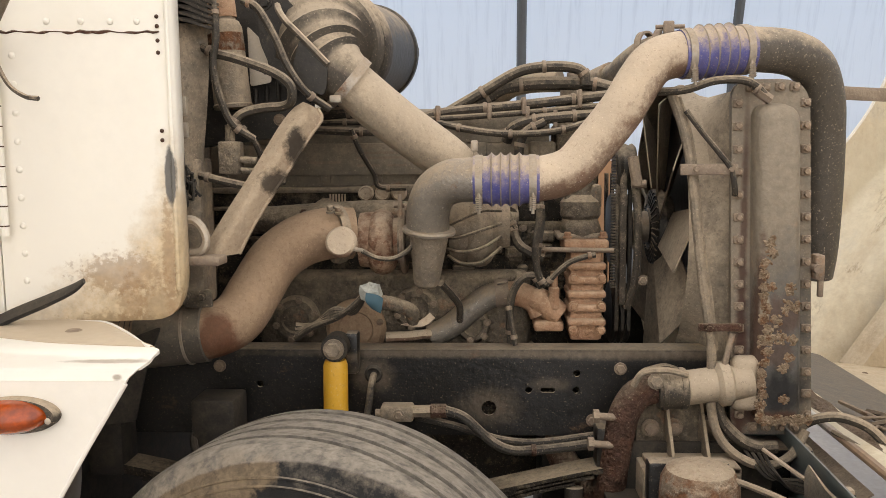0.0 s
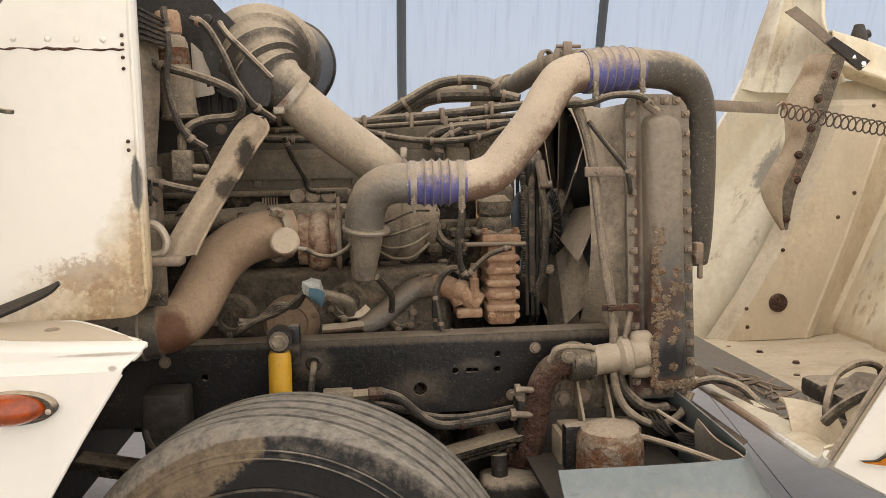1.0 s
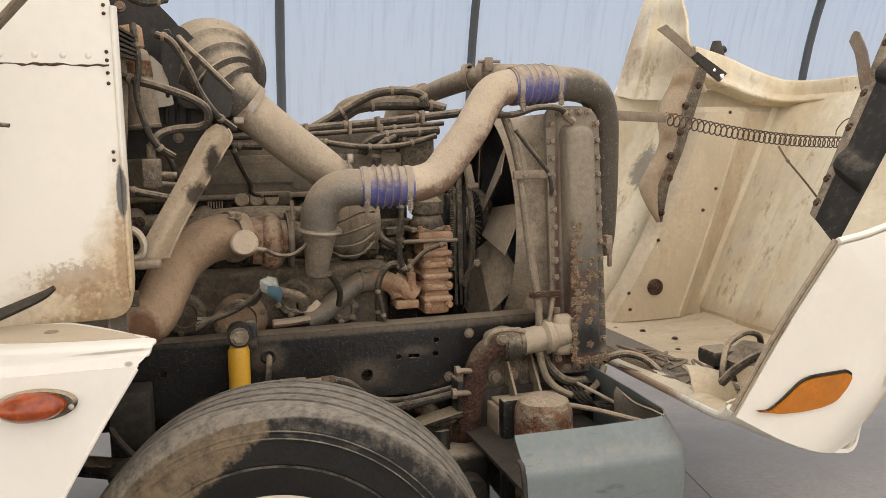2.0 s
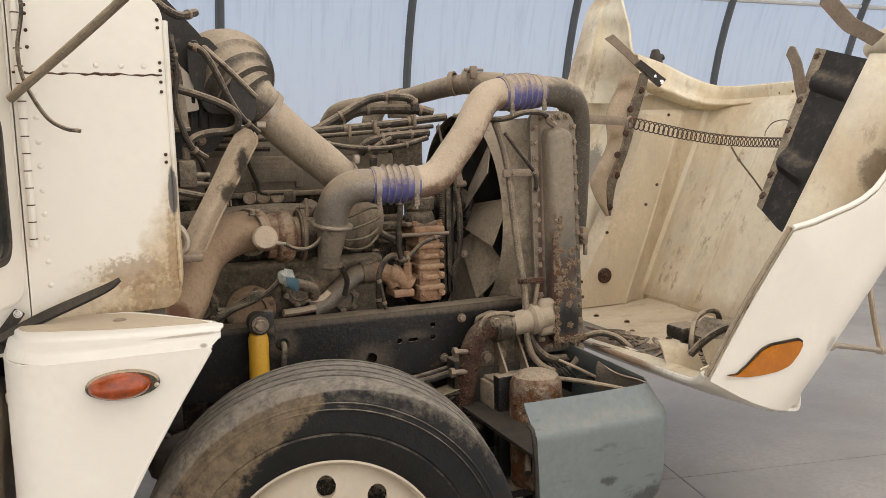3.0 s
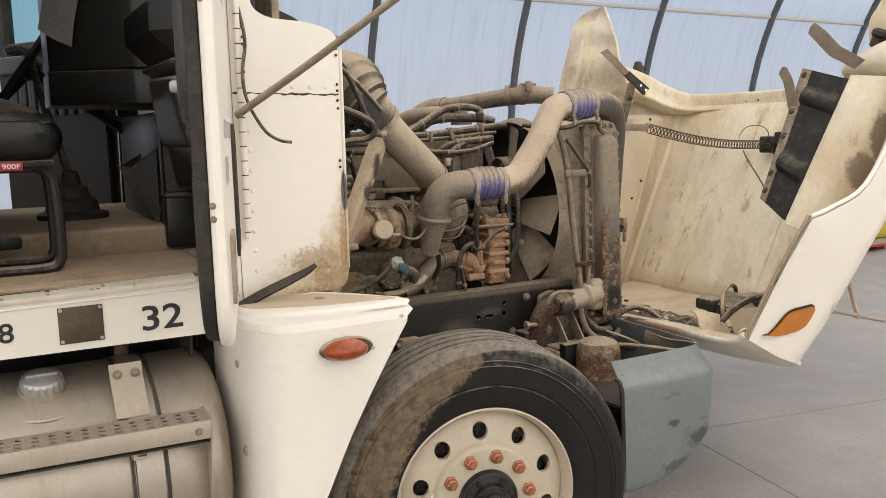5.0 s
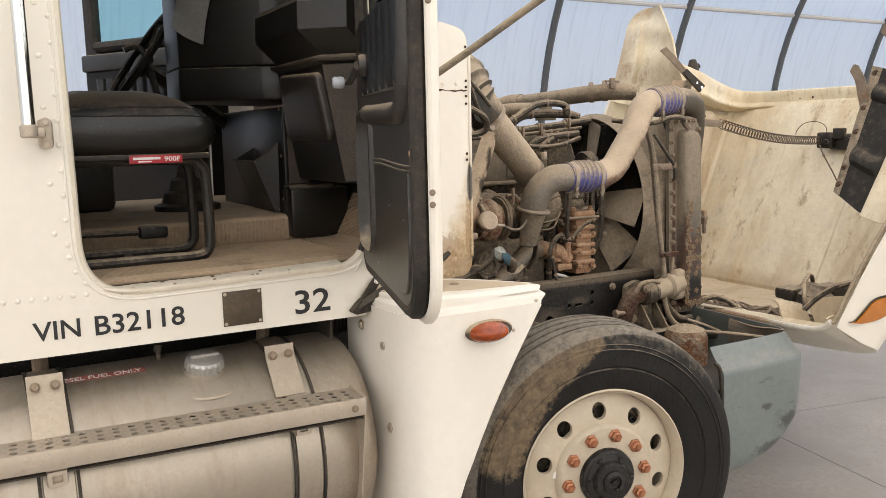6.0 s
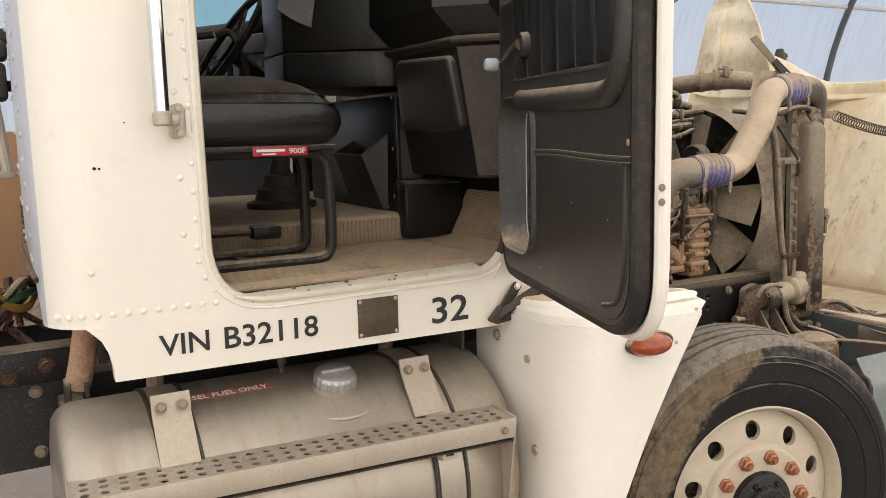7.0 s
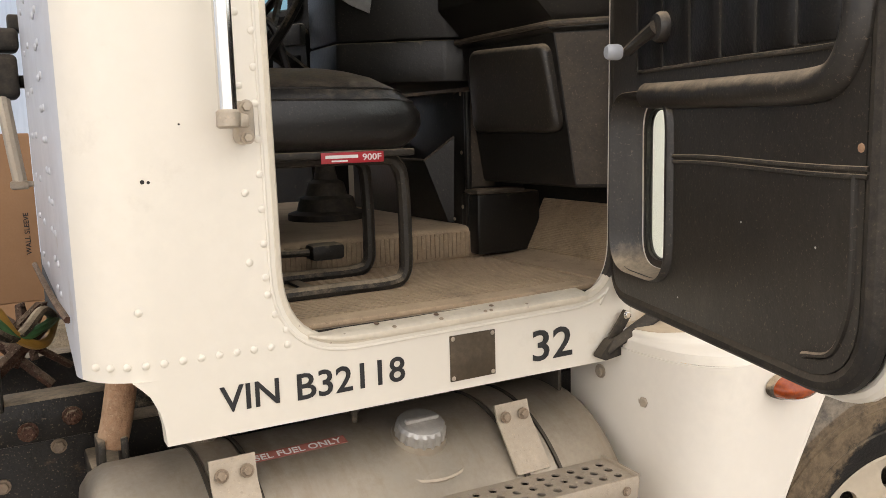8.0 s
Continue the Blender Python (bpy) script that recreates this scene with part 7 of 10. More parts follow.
tagged(part("trim", holed([(-2.17, 1.31), (-1.0, 1.31), (-1.0, 2.74), (-2.17, 2.74)], [open_hole], 0.006, "xz", 3.546), M_PLASTIC), "dark lining round the far door opening", "lining", kind="structure")
seat = thing("passenger_seat", (-1.75, 2.1, 1.31), "black vinyl passenger seat on a bent tube frame", "seat")
cush = bm_new()
rows = []
for z, g in ((1.646, 0.05), (1.652, 0.028), (1.675, 0.006), (1.705, -0.004), (1.735, -0.002), (1.762, 0.012), (1.785, 0.036), (1.803, 0.072), (1.815, 0.12), (1.820, 0.17), (1.822, 0.205)):
    loop = rounded([(-2.06 + g, 1.885 + g), (-1.490 - g, 1.885 + g), (-1.490 - g, 2.345 - g), (-2.06 + g, 2.345 - g)], 0.09, 6)
    rows.append([(x, y, z + 0.036 * max(0.0, (z - 1.70) / 0.12) * (0.55 - ((x + 1.77) / 0.28) ** 2) + 0.002 * math.sin(60 * x + 40 * y) * (z > 1.7)) for x, y in loop])
vr = [[cush.verts.new(p) for p in r] for r in rows]
for a, b in zip(vr, vr[1:]):
    for j in range(len(a)):
        cush.faces.new((a[j], a[(j + 1) % len(a)], b[(j + 1) % len(a)], b[j]))
cush.faces.new(vr[0]), cush.faces.new(vr[-1])
bmesh.ops.recalc_face_normals(cush, faces=cush.faces[:])
cushion = part("cushion", cush, M_VINYL, seat, "creased black vinyl cushion", smooth=60)
for g, z in ((0.010, 1.757), (0.030, 1.780)):
    lp = rounded([(-2.06 + g, 1.885 + g), (-1.490 - g, 1.885 + g), (-1.490 - g, 2.345 - g), (-2.06 + g, 2.345 - g)], 0.09, 6)
    part("piping", tube([(x, y, z + 0.036 * (z - 1.70) / 0.12 * (0.55 - ((x + 1.77) / 0.28) ** 2)) for x, y in lp + lp[:1]], 0.0035, 6, 1, cap=False), M_VINYL, cushion)
part("base_plate", box((-2.05, 1.91, 1.632), (-1.52, 2.32, 1.648), 0.004), M_BLACKMET, seat)
part("backrest", box((-2.17, 1.90, 1.72), (-2.03, 2.33, 2.45), 0.05, 4), M_VINYL, seat)
for y in (1.985, 2.20):
    part("leg", tube([(-2.0, y, 1.628), (-1.60, y, 1.628), (-1.535, y, 1.612), (-1.518, y, 1.56), (-1.515, y, 1.40), (-1.522, y, 1.345), (-1.56, y, 1.325), (-1.70, y, 1.325), (-2.0, y, 1.325)], 0.0165, 10, 4), M_BLACKMET, seat, "bent black tube leg")
part("crossbar", box((-1.75, 1.985, 1.314), (-1.72, 2.20, 1.322), 0.002), M_BLACKMET, seat)
lab = part("label", box((-1.752, 1.9065, 1.621), (-1.602, 1.909, 1.645), 0.0005), M_REDLBL, seat, "red maker's label with white print")
part("print_bar", box((-1.742, 1.9058, 1.632), (-1.665, 1.9066, 1.639)), M_WHITELBL, lab)
part("print_bar", box((-1.728, 1.9058, 1.6245), (-1.69, 1.9066, 1.628)), M_WHITELBL, lab)
lettering("lettering", "900F", 0.020, Matrix.Translation((-1.654, 1.9062, 1.6265)) @ ON_SIDE, M_WHITELBL, seat, 0.0003, 0.046)
lever = thing("seat_lever", (-1.75, 2.12, 1.312), "black lever with a block grip lying by the seat", "lever")
part("grip", box((-1.70, 2.13, 1.372), (-1.612, 2.19, 1.412), 0.010), M_PLASTIC, lever)
part("shaft", tube([(-2.0, 2.16, 1.40), (-1.8, 2.165, 1.395), (-1.69, 2.16, 1.393)], 0.010, 8), M_BLACKMET, lever)
part("foot", tube([(-1.9, 2.16, 1.398), (-1.9, 2.16, 1.312)], 0.010, 8, 1), M_BLACKMET, lever)

dash = thing("dashboard", (-1.05, 2.2, 1.5), "dusty black moulded dashboard with a glove box", "dashboard")
secs = []
for y, f in ((2.275, 0.0), (2.06, 0.0), (1.848, 0.0), (1.735, 1.0)):
    low, up = 0.105 * f, 0.115 * f
    secs.append([(-1.098 + low, y, 1.535), (-1.104 + low, y, 1.542), (-1.168 + low, y, 1.912), (-1.184 + low, y, 1.922), (-1.186 + low, y, 1.934), (-1.168 + low, y, 1.942),
                 (-1.236 + up, y, 2.006), (-1.244 + up, y, 2.016), (-1.242 + up, y, 2.10), (-1.225 + up, y, 2.118), (-0.96, y, 2.16), (-0.96, y, 1.56)])
dm = bm_new()
vs = [[dm.verts.new(p) for p in r] for r in secs]
for a, b in zip(vs, vs[1:]):
    for j in range(len(a)):
        dm.faces.new((a[j], a[(j + 1) % len(a)], b[(j + 1) % len(a)], b[j]))
dm.faces.new(vs[0]), dm.faces.new(vs[-1])
bmesh.ops.recalc_face_normals(dm, faces=dm.faces[:])
part("body", dm, M_DASH, dash, smooth=25)
part("end_panel", sheet([[(-1.104 + 0.105 * f - 0.173 * (z - 1.542) - 0.006, 1.838 - 0.103 * f - 0.004, z) for f in (0.0, 0.5, 1.0)] for z in (1.545, 1.72, 1.908)], 0.004, 1, 1), M_BROWNDASH, dash, "brown dusty end panel of the dash")
part("top_ledge", tube([(-1.186, 2.28, 1.931), (-1.187, 2.06, 1.931), (-1.185, 1.846, 1.931), (-1.075, 1.738, 1.931)], 0.0075, 8, 1), M_BROWNDASH, dash, "dusty trim ledge")


def padded(corners, r, out, levels):
    """A padded lid on four corners: levels of (inset, height) along the outward direction."""
    c4 = [Vector(c) for c in corners]
    ax = (c4[1] - c4[0]).normalized()
    ay = (c4[3] - c4[0] - ax * ax.dot(c4[3] - c4[0])).normalized()
    o, flat = c4[0], [((c - c4[0]).dot(ax), (c - c4[0]).dot(ay)) for c in c4]
    b = bm_new()
    mid = (sum(p[0] for p in flat) / 4, sum(p[1] for p in flat) / 4)
    rows = []
    for ins, h in levels:
        pts = [(mid[0] + (p[0] - mid[0]) * (1 - ins / abs(p[0] - mid[0])), mid[1] + (p[1] - mid[1]) * (1 - ins / abs(p[1] - mid[1]))) for p in flat]
        rows.append([b.verts.new(o + ax * u + ay * v + Vector(out) * h) for u, v in rounded(pts, r, 5)])
    for p, q in zip(rows, rows[1:]):
        for j in range(len(p)):
            b.faces.new((p[j], p[(j + 1) % len(p)], q[(j + 1) % len(p)], q[j]))
    b.faces.new(rows[-1])
    bmesh.ops.recalc_face_normals(b, faces=b.faces[:])
    return b


OUT = Vector((-1.0, 0.0, -0.17)).normalized()
part("glove_box_recess", padded([(-1.112, 2.285, 1.655), (-1.112, 1.822, 1.655), (-1.160, 1.832, 1.914), (-1.160, 2.235, 1.914)], 0.03, OUT, ((0.0, 0.0), (0.0, 0.004), (0.006, 0.004))), M_RUBSEAL, dash, "black recess of the glove box")
part("glove_box", padded([(-1.112, 2.262, 1.680), (-1.112, 1.858, 1.678), (-1.155, 1.866, 1.892), (-1.155, 2.216, 1.906)], 0.035, OUT, ((0.0, 0.0), (0.0, 0.026), (0.004, 0.034), (0.012, 0.038), (0.05, 0.040))), M_TRIM, dash, "padded glove box lid", smooth=50)
console = thing("centre_console", (-1.1, 2.7, 1.4), "black box-shaped console and engine cover panels", "console")
def prism(poly, z0, z1, bev=0.008):
    b = holed(poly, [], z1 - z0, "xy", z0)
    bmesh.ops.dissolve_limit(b, angle_limit=0.02, verts=b.verts[:], edges=b.edges[:])
    bmesh.ops.bevel(b, geom=b.edges[:], offset=bev, segments=2, profile=0.5, affect="EDGES")
    return b


CON = [(-1.160, 2.276), (-1.215, 2.296), (-1.470, 2.476), (-1.470, 2.70), (-0.98, 3.0), (-0.98, 2.276)]
part("upper_box", prism(CON, 1.824, 1.942), M_DASH, console, "black console panel")
part("upper_panel", prism([(x + (0.004 if x < -1.2 else 0), y + 0.004) for x, y in CON], 1.946, 2.40), M_DASH, console, "tall black console panel")
part("engine_cover", merged(box((-1.150, 2.286, 1.40), (-0.95, 3.15, 1.800), 0.012), box((-1.158, 2.280, 1.40), (-1.140, 2.298, 1.797), 0.006)), M_DASH, console)
part("side_strip", sheet([[(-1.146, 2.284, z), (-1.075 + 0.04 * (1.79 - z), 2.279, z)] for z in (1.52, 1.65, 1.79)], 0.004, 1, 1), M_BROWNDASH, console, "dusty grey brown side strip")
PK = [(-1.152, 2.362, 1.667), (-1.232, 2.405, 1.598), (-1.150, 2.372, 1.405), (-1.165, 2.372, 1.405)]
part("map_pocket", merged(sheet([[PK[1], (-1.236, 2.56, 1.600), (-1.236, 2.66, 1.602)], [(-1.165, 2.385, 1.408), (-1.165, 2.56, 1.408), (-1.165, 2.66, 1.408)]], 0.006, 1, 1), sheet([[PK[0], PK[1]], [(-1.150, 2.38, 1.405), (-1.165, 2.385, 1.408)]], 0.005, 1, 1), sheet([[(-1.236, 2.66, 1.602), (-1.152, 2.66, 1.65)], [(-1.165, 2.66, 1.408), (-1.150, 2.66, 1.405)]], 0.005, 1, 1)), M_DASH, console, "black wedge-shaped map pocket", smooth=20)
part("pocket_lip", tube([(-1.153, 2.362, 1.667), (-1.232, 2.404, 1.599), (-1.237, 2.56, 1.601), (-1.237, 2.66, 1.603)], 0.004, 6, 1), M_BROWNDASH, console)
part("lower_box", box((-1.155, 2.232, 1.322), (-0.93, 2.33, 1.502), 0.012), M_DASH, console, "scuffed black lower box")
part("lower_cap", box((-1.160, 2.226, 1.500), (-0.99, 2.30, 1.514), 0.006), M_BROWNDASH, console)
for y, z in ((2.31, 1.79), (2.31, 1.62), (2.31, 1.46), (2.36, 1.42)):
    part("screw", dome((-1.158, y, z), (-1, 0, 0), 0.006, 0.003), M_STEP, console)
shifter = thing("gear_lever", (-1.397, 2.8, 1.405), "gear lever in a stepped black rubber boot", "gear lever")
part("boot", lathe([(0, 0), (0.13, 0), (0.13, 0.02), (0.10, 0.03), (0.09, 0.07), (0.07, 0.08), (0.06, 0.12), (0.04, 0.13), (0.03, 0.18), (0, 0.19)], (-1.397, 2.80, 1.405), (0, 0, 1), 28), M_RUBSEAL, shifter)
part("stick", tube([(-1.397, 2.8, 1.55), (-1.43, 2.86, 1.72), (-1.47, 2.91, 1.90), (-1.495, 2.945, 2.03), (-1.53, 2.95, 2.065), (-1.575, 2.95, 2.05)], 0.014, 8), M_TRIM, shifter)
steer = part("steering_column", tube([(-1.48, 3.10, 2.0), (-1.2, 3.10, 1.8), (-1.0, 3.1, 1.66)], 0.03, 10), M_PLASTIC, dash, "black steering column")
sw = Matrix.Translation((-1.50, 3.10, 2.02)) @ Matrix.Rotation(radians(-55), 4, "Y")
ring = tube([(0.25 * math.cos(a), 0.25 * math.sin(a), 0) for a in np.linspace(0, 2 * math.pi, 49)], 0.016, 8, 1, cap=False)
ring.transform(sw)
part("rim", ring, M_PLASTIC, steer)
sp = merged(*[tube([(0.05 * math.cos(a), 0.05 * math.sin(a), -0.03), (0.25 * math.cos(a), 0.25 * math.sin(a), 0)], 0.014, 6, 1) for a in (0.5, 2.6, 4.7)], lathe([(0, 0.01), (0.06, 0.0), (0.05, -0.05), (0, -0.06)], (0, 0, 0), (0, 0, 1), 20))
sp.transform(sw)
part("spoke", sp, M_PLASTIC, steer)
dseat = thing("driver_seat", (-1.8, 3.05, 1.405), "black vinyl driver's seat", "seat")
part("cushion", box((-2.05, 2.85, 1.66), (-1.56, 3.32, 1.78), 0.05, 4), M_VINYL, dseat)
part("backrest", box((-2.17, 2.86, 1.76), (-2.03, 3.31, 2.45), 0.05, 4), M_VINYL, dseat)
part("pedestal", box((-2.0, 2.92, 1.405), (-1.65, 3.25, 1.662), 0.03), M_BLACKMET, dseat)
single("hanging_cloth", sheet([[(-1.394, 2.404, 2.02), (-1.445, 2.428, 2.045), (-1.492, 2.446, 2.08)], [(-1.382, 2.396, 2.10), (-1.43, 2.42, 2.12), (-1.475, 2.444, 2.15)], [(-1.36, 2.382, 2.2), (-1.41, 2.41, 2.22), (-1.46, 2.436, 2.24)]], 0.003, 3, 3), M_RAG, "grey rag hanging over the console edge", "cloth")

# grab handle at the door post
grab = thing("grab_handle", (-2.0, 1.66, 1.7), "polished chrome grab handle beside the door", "grab handle")
part("bar", rod((-2.022, 1.628, 1.715), (-2.022, 1.628, 2.45), 0.016, 24), M_CHROME, grab)
part("collar", rod((-2.022, 1.628, 1.700), (-2.022, 1.628, 1.732), 0.0205, 20, 0.004), M_STEP, grab)
part("mount", merged(box((-2.022, 1.622, 1.700), (-1.985, 1.660, 1.726), 0.008), box((-2.000, 1.655, 1.672), (-1.966, 1.6995, 1.748), 0.012), bolt((-1.983, 1.655, 1.738), (0, -1, 0), 0.009, 0.008), bolt((-1.983, 1.655, 1.684), (0, -1, 0), 0.009, 0.008)), M_STEP, grab)
for x, z, r in ((-2.158, 1.613, 0.004), (-2.148, 1.612, 0.003), (-2.09, 1.71, 0.002)):
    part("paint_chip", dome((x, YS, z), (0, -1, 0), r, 0.0006, 7), M_PLASTIC, cab)


# ---- engine bay: block and covers ----
engine = thing("diesel_engine", (-0.25, MID, 0.6), "dusty six cylinder truck diesel engine caked in tan dirt", "engine")
part("block", merged(box((-0.86, 2.47, 0.86), (0.24, 2.92, 1.36), 0.02), box((-0.86, 2.50, 1.34), (0.22, 2.90, 1.47), 0.015)), M_DARKENG, engine)
part("oil_pan", merged(box((-0.85, 2.44, 0.52), (0.15, 2.86, 0.86), 0.06, 3)), M_DARKENG, engine)
part("head", merged(box((-0.86, 2.49, 1.465), (0.20, 2.91, 1.60), 0.012), *[box((x, 2.478, 1.48), (x + 0.03, 2.50, 1.60), 0.006) for x in np.linspace(-0.83, 0.12, 7)]), M_HEAD, engine)
part("rocker_cover", sheet([[(x, 2.50, 1.60), (x, 2.505, 1.655), (x, 2.54, 1.69), (x, 2.70, 1.705), (x, 2.86, 1.69), (x, 2.90, 1.60)] for x in (-0.84, -0.5, 0.0, 0.18)], 0.006, 3), M_HEAD, engine)
part("gasket_rail", merged(box((-0.86, 2.462, 1.452), (0.2, 2.50, 1.470), 0.005), box((-0.86, 2.455, 1.40), (-0.20, 2.48, 1.412), 0.004)), M_DUSTY, engine)
decal = part("decal_plate", box((-0.66, 2.472, 1.505), (-0.18, 2.478, 1.60), 0.004), M_HEAD, engine, "dusty decal panel with unreadable print")
for x0, x1, z in ((-0.40, -0.25, 1.568), (-0.40, -0.25, 1.553), (-0.30, -0.25, 1.585), (-0.55, -0.45, 1.54), (-0.40, -0.33, 1.53), (-0.31, -0.25, 1.53)):
    part("print_bar", box((x0, 2.4705, z), (x1, 2.4725, z + 0.007)), M_BRACKET, decal)
part("vent_grille", merged(*[box((-0.485 + 0.009 * k, 2.462, 1.425), (-0.481 + 0.009 * k, 2.47, 1.448)) for k in range(6)]), M_PIPE, engine)
part("manifold_ledge", box((-0.37, 2.46, 1.425), (-0.20, 2.50, 1.475), 0.012), M_DUSTY2, engine)
for x in (-0.352, -0.302, -0.252):
    part("plug", lathe([(0.024, 0), (0.024, 0.008), (0.019, 0.010), (0.018, 0.006), (0, 0.006)], (x - 0.02, 2.462, 1.45), (0, -1, 0), 20), M_PIPE, engine)
part("exhaust_manifold", merged(tube([(-0.78, 2.42, 1.37, 0.035), (-0.60, 2.40, 1.375, 0.045), (-0.45, 2.38, 1.38, 0.05), (-0.30, 2.36, 1.385, 0.05), (-0.10, 2.40, 1.38, 0.04), (0.08, 2.42, 1.37, 0.035)], 0.045, 14), *[tube([(x, 2.40, 1.38), (x, 2.46, 1.40), (x, 2.50, 1.40)], 0.035, 12) for x in (-0.72, -0.5, -0.15, 0.05)]), M_DUSTY2, engine, "cast exhaust manifold log")
for x in (-0.70, -0.54, -0.36):
    part("bolt", bolt((x, 2.365, 1.395), (0, -1, 0.3), 0.014, 0.014), M_RUSTY, engine)
cover = merged(box((-0.70, 2.40, 0.98), (0.12, 2.48, 1.22), 0.03, 3))
part("side_cover", cover, M_DUSTY2, engine)
for x, z, r in ((-0.58, 1.08, 0.07), (-0.40, 1.05, 0.09), (-0.22, 1.11, 0.065), (-0.05, 1.06, 0.05)):
    part("cover_boss", lathe([(r, 0), (r, 0.018), (r * 0.85, 0.03), (r * 0.6, 0.032), (r * 0.55, 0.022), (0, 0.022)], (x, 2.402, z), (0, -1, 0), 28), M_EXH if r == 0.09 else M_DUSTY2, engine)
    for k in range(6):
        a = k * math.pi / 3 + 0.3
        part("bolt", bolt((x + r * 0.86 * math.cos(a), 2.372, z + r * 0.86 * math.sin(a)), (0, -1, 0), 0.008, 0.009), M_BRACKET, engine)
for k in range(10):
    part("bolt", bolt((-0.80 + 0.10 * k, 2.468, 1.33 + 0.012 * (k % 2)), (0, -1, 0), 0.009, 0.009), M_BRACKET, engine)
lump = bm_new()
rnd = random.Random(11)
for k in range(70):
    x, z = rnd.uniform(-0.75, 0.16), rnd.uniform(0.95, 1.32)
    s = rnd.uniform(0.012, 0.04)
    q = box((x - s, 2.455 - rnd.uniform(0.0, 0.03), z - s * rnd.uniform(0.3, 0.9)), (x + s, 2.48, z + s * rnd.uniform(0.3, 0.9)), 0.006, 1)
    merge(lump, q)
tagged(part("casting", lump, M_DUSTY2, engine), kind="stuff")
part("bell_housing", lathe([(0.27, 0), (0.30, 0.03), (0.30, 0.10), (0.24, 0.3), (0.20, 0.36)], (-0.84, MID, 1.02), (-1, 0, 0), 36), M_DARKENG, engine)
gearbox = single("gearbox", merged(box((-2.1, 2.45, 0.72), (-1.2, 2.84, 1.14), 0.05, 3), rod((-3.4, MID, 0.86), (-2.05, MID, 0.92), 0.05)), M_DARKENG, "dark greasy gearbox under the cab", "gearbox")

# front gear case, compressor, pump
compr = thing("air_compressor", (0.28, 2.36, 1.02), "rusty orange finned air compressor on the engine", "compressor")
part("body", box((0.226, 2.315, 1.03), (0.318, 2.46, 1.30), 0.012), M_ORANGE, compr)
for z in (1.075, 1.115, 1.155, 1.195, 1.235):
    part("fin", box((0.219, 2.297, z), (0.327, 2.44, z + 0.022), 0.009, 3), M_ORANGE, compr)
part("head", box((0.208, 2.305, 1.284), (0.335, 2.46, 1.322), 0.010), M_ORANGE, compr)
for x in (0.235, 0.312):
    for z in (1.065, 1.135, 1.215):
        part("bolt", bolt((x, 2.300, z), (0, -1, 0), 0.010, 0.014), M_ORANGE, compr)
for x, y in ((0.22, 2.33), (0.32, 2.33)):
    part("bolt", bolt((x, y, 1.324), (0, 0, 1), 0.010, 0.018), M_ORANGE, compr)
part("inlet", merged(tube([(0.125, 2.36, 1.15, 0.036), (0.16, 2.35, 1.13, 0.038), (0.20, 2.35, 1.10, 0.036)], 0.036, 14), box((0.125, 2.32, 1.055), (0.21, 2.43, 1.085), 0.008), rod((0.182, 2.325, 1.12), (0.182, 2.325, 1.185), 0.017, 6, 0.003), rod((0.182, 2.325, 1.185), (0.182, 2.325, 1.23), 0.011)), M_ORANGE, compr)
pump = thing("fuel_pump", (0.27, 2.4, 1.32), "dark dusty fuel pump above the compressor", "pump")
part("body", merged(lathe([(0.055, 0), (0.06, 0.02), (0.05, 0.05), (0.058, 0.06), (0.058, 0.10), (0.04, 0.12), (0.04, 0.16), (0, 0.16)], (0.262, 2.39, 1.325), (0, 0, 1), 24), box((0.215, 2.36, 1.40), (0.32, 2.47, 1.475), 0.012)), M_DUSTY2, pump)
part("flange", box((0.19, 2.335, 1.318), (0.335, 2.47, 1.336), 0.006), M_DUSTY, pump)
part("bar", merged(rod((0.155, 2.30, 1.295), (0.345, 2.30, 1.292), 0.007), bolt((0.155, 2.30, 1.295), (-1, 0, 0), 0.010, 0.012)), M_BRACKET, pump)
belts = thing("belt_drive", (0.39, 2.5, 1.2), "black drive belts round dusty pulleys", "belt drive")
for z, r in ((1.52, 0.07), (1.33, 0.115), (1.07, 0.10)):
    part("pulley", lathe([(0.02, 0), (r * 0.9, 0), (r, 0.008), (r * 0.93, 0.018), (r, 0.028), (r * 0.93, 0.038), (r, 0.048), (r * 0.9, 0.056), (0.02, 0.05)], (0.368, 2.55 if r > 0.08 else 2.45, z), (1, 0, 0), 36), M_BLACKMET, belts)
for dx in (0.0, 0.018, 0.036):
    part("belt", merged(box((0.366 + dx, 2.405, 1.04), (0.378 + dx, 2.418, 1.56), 0.002), box((0.366 + dx, 2.64, 1.04), (0.378 + dx, 2.653, 1.50), 0.002)), M_RUBSEAL if dx else M_RUBBER, belts)
rack = bm_new()
for k in range(46):
    merge(rack, box((0.352, 2.400, 1.17 + 0.0085 * k), (0.367, 2.412, 1.174 + 0.0085 * k)))
tagged(part("belt_teeth", rack, M_RUBBER, belts), kind="stuff")
part("guard", merged(tube([(0.415, 2.39, 1.50, 0.012), (0.425, 2.37, 1.35, 0.012), (0.42, 2.375, 1.20, 0.012), (0.40, 2.40, 1.11, 0.012)], 0.012, 8), box((0.375, 2.385, 1.12), (0.395, 2.40, 1.52), 0.004)), M_RUBBER, belts)
part("bracket", merged(box((0.42, 2.37, 1.185), (0.455, 2.39, 1.21), 0.005), bolt((0.44, 2.37, 1.197), (0, -1, 0), 0.011, 0.012)), M_DUSTY, belts)
part("tensioner", merged(tube([(0.405, 2.36, 1.55), (0.41, 2.35, 1.51), (0.418, 2.345, 1.47)], 0.016, 10), rod((0.40, 2.345, 1.475), (0.44, 2.345, 1.475), 0.012)), M_BRACKET, belts)

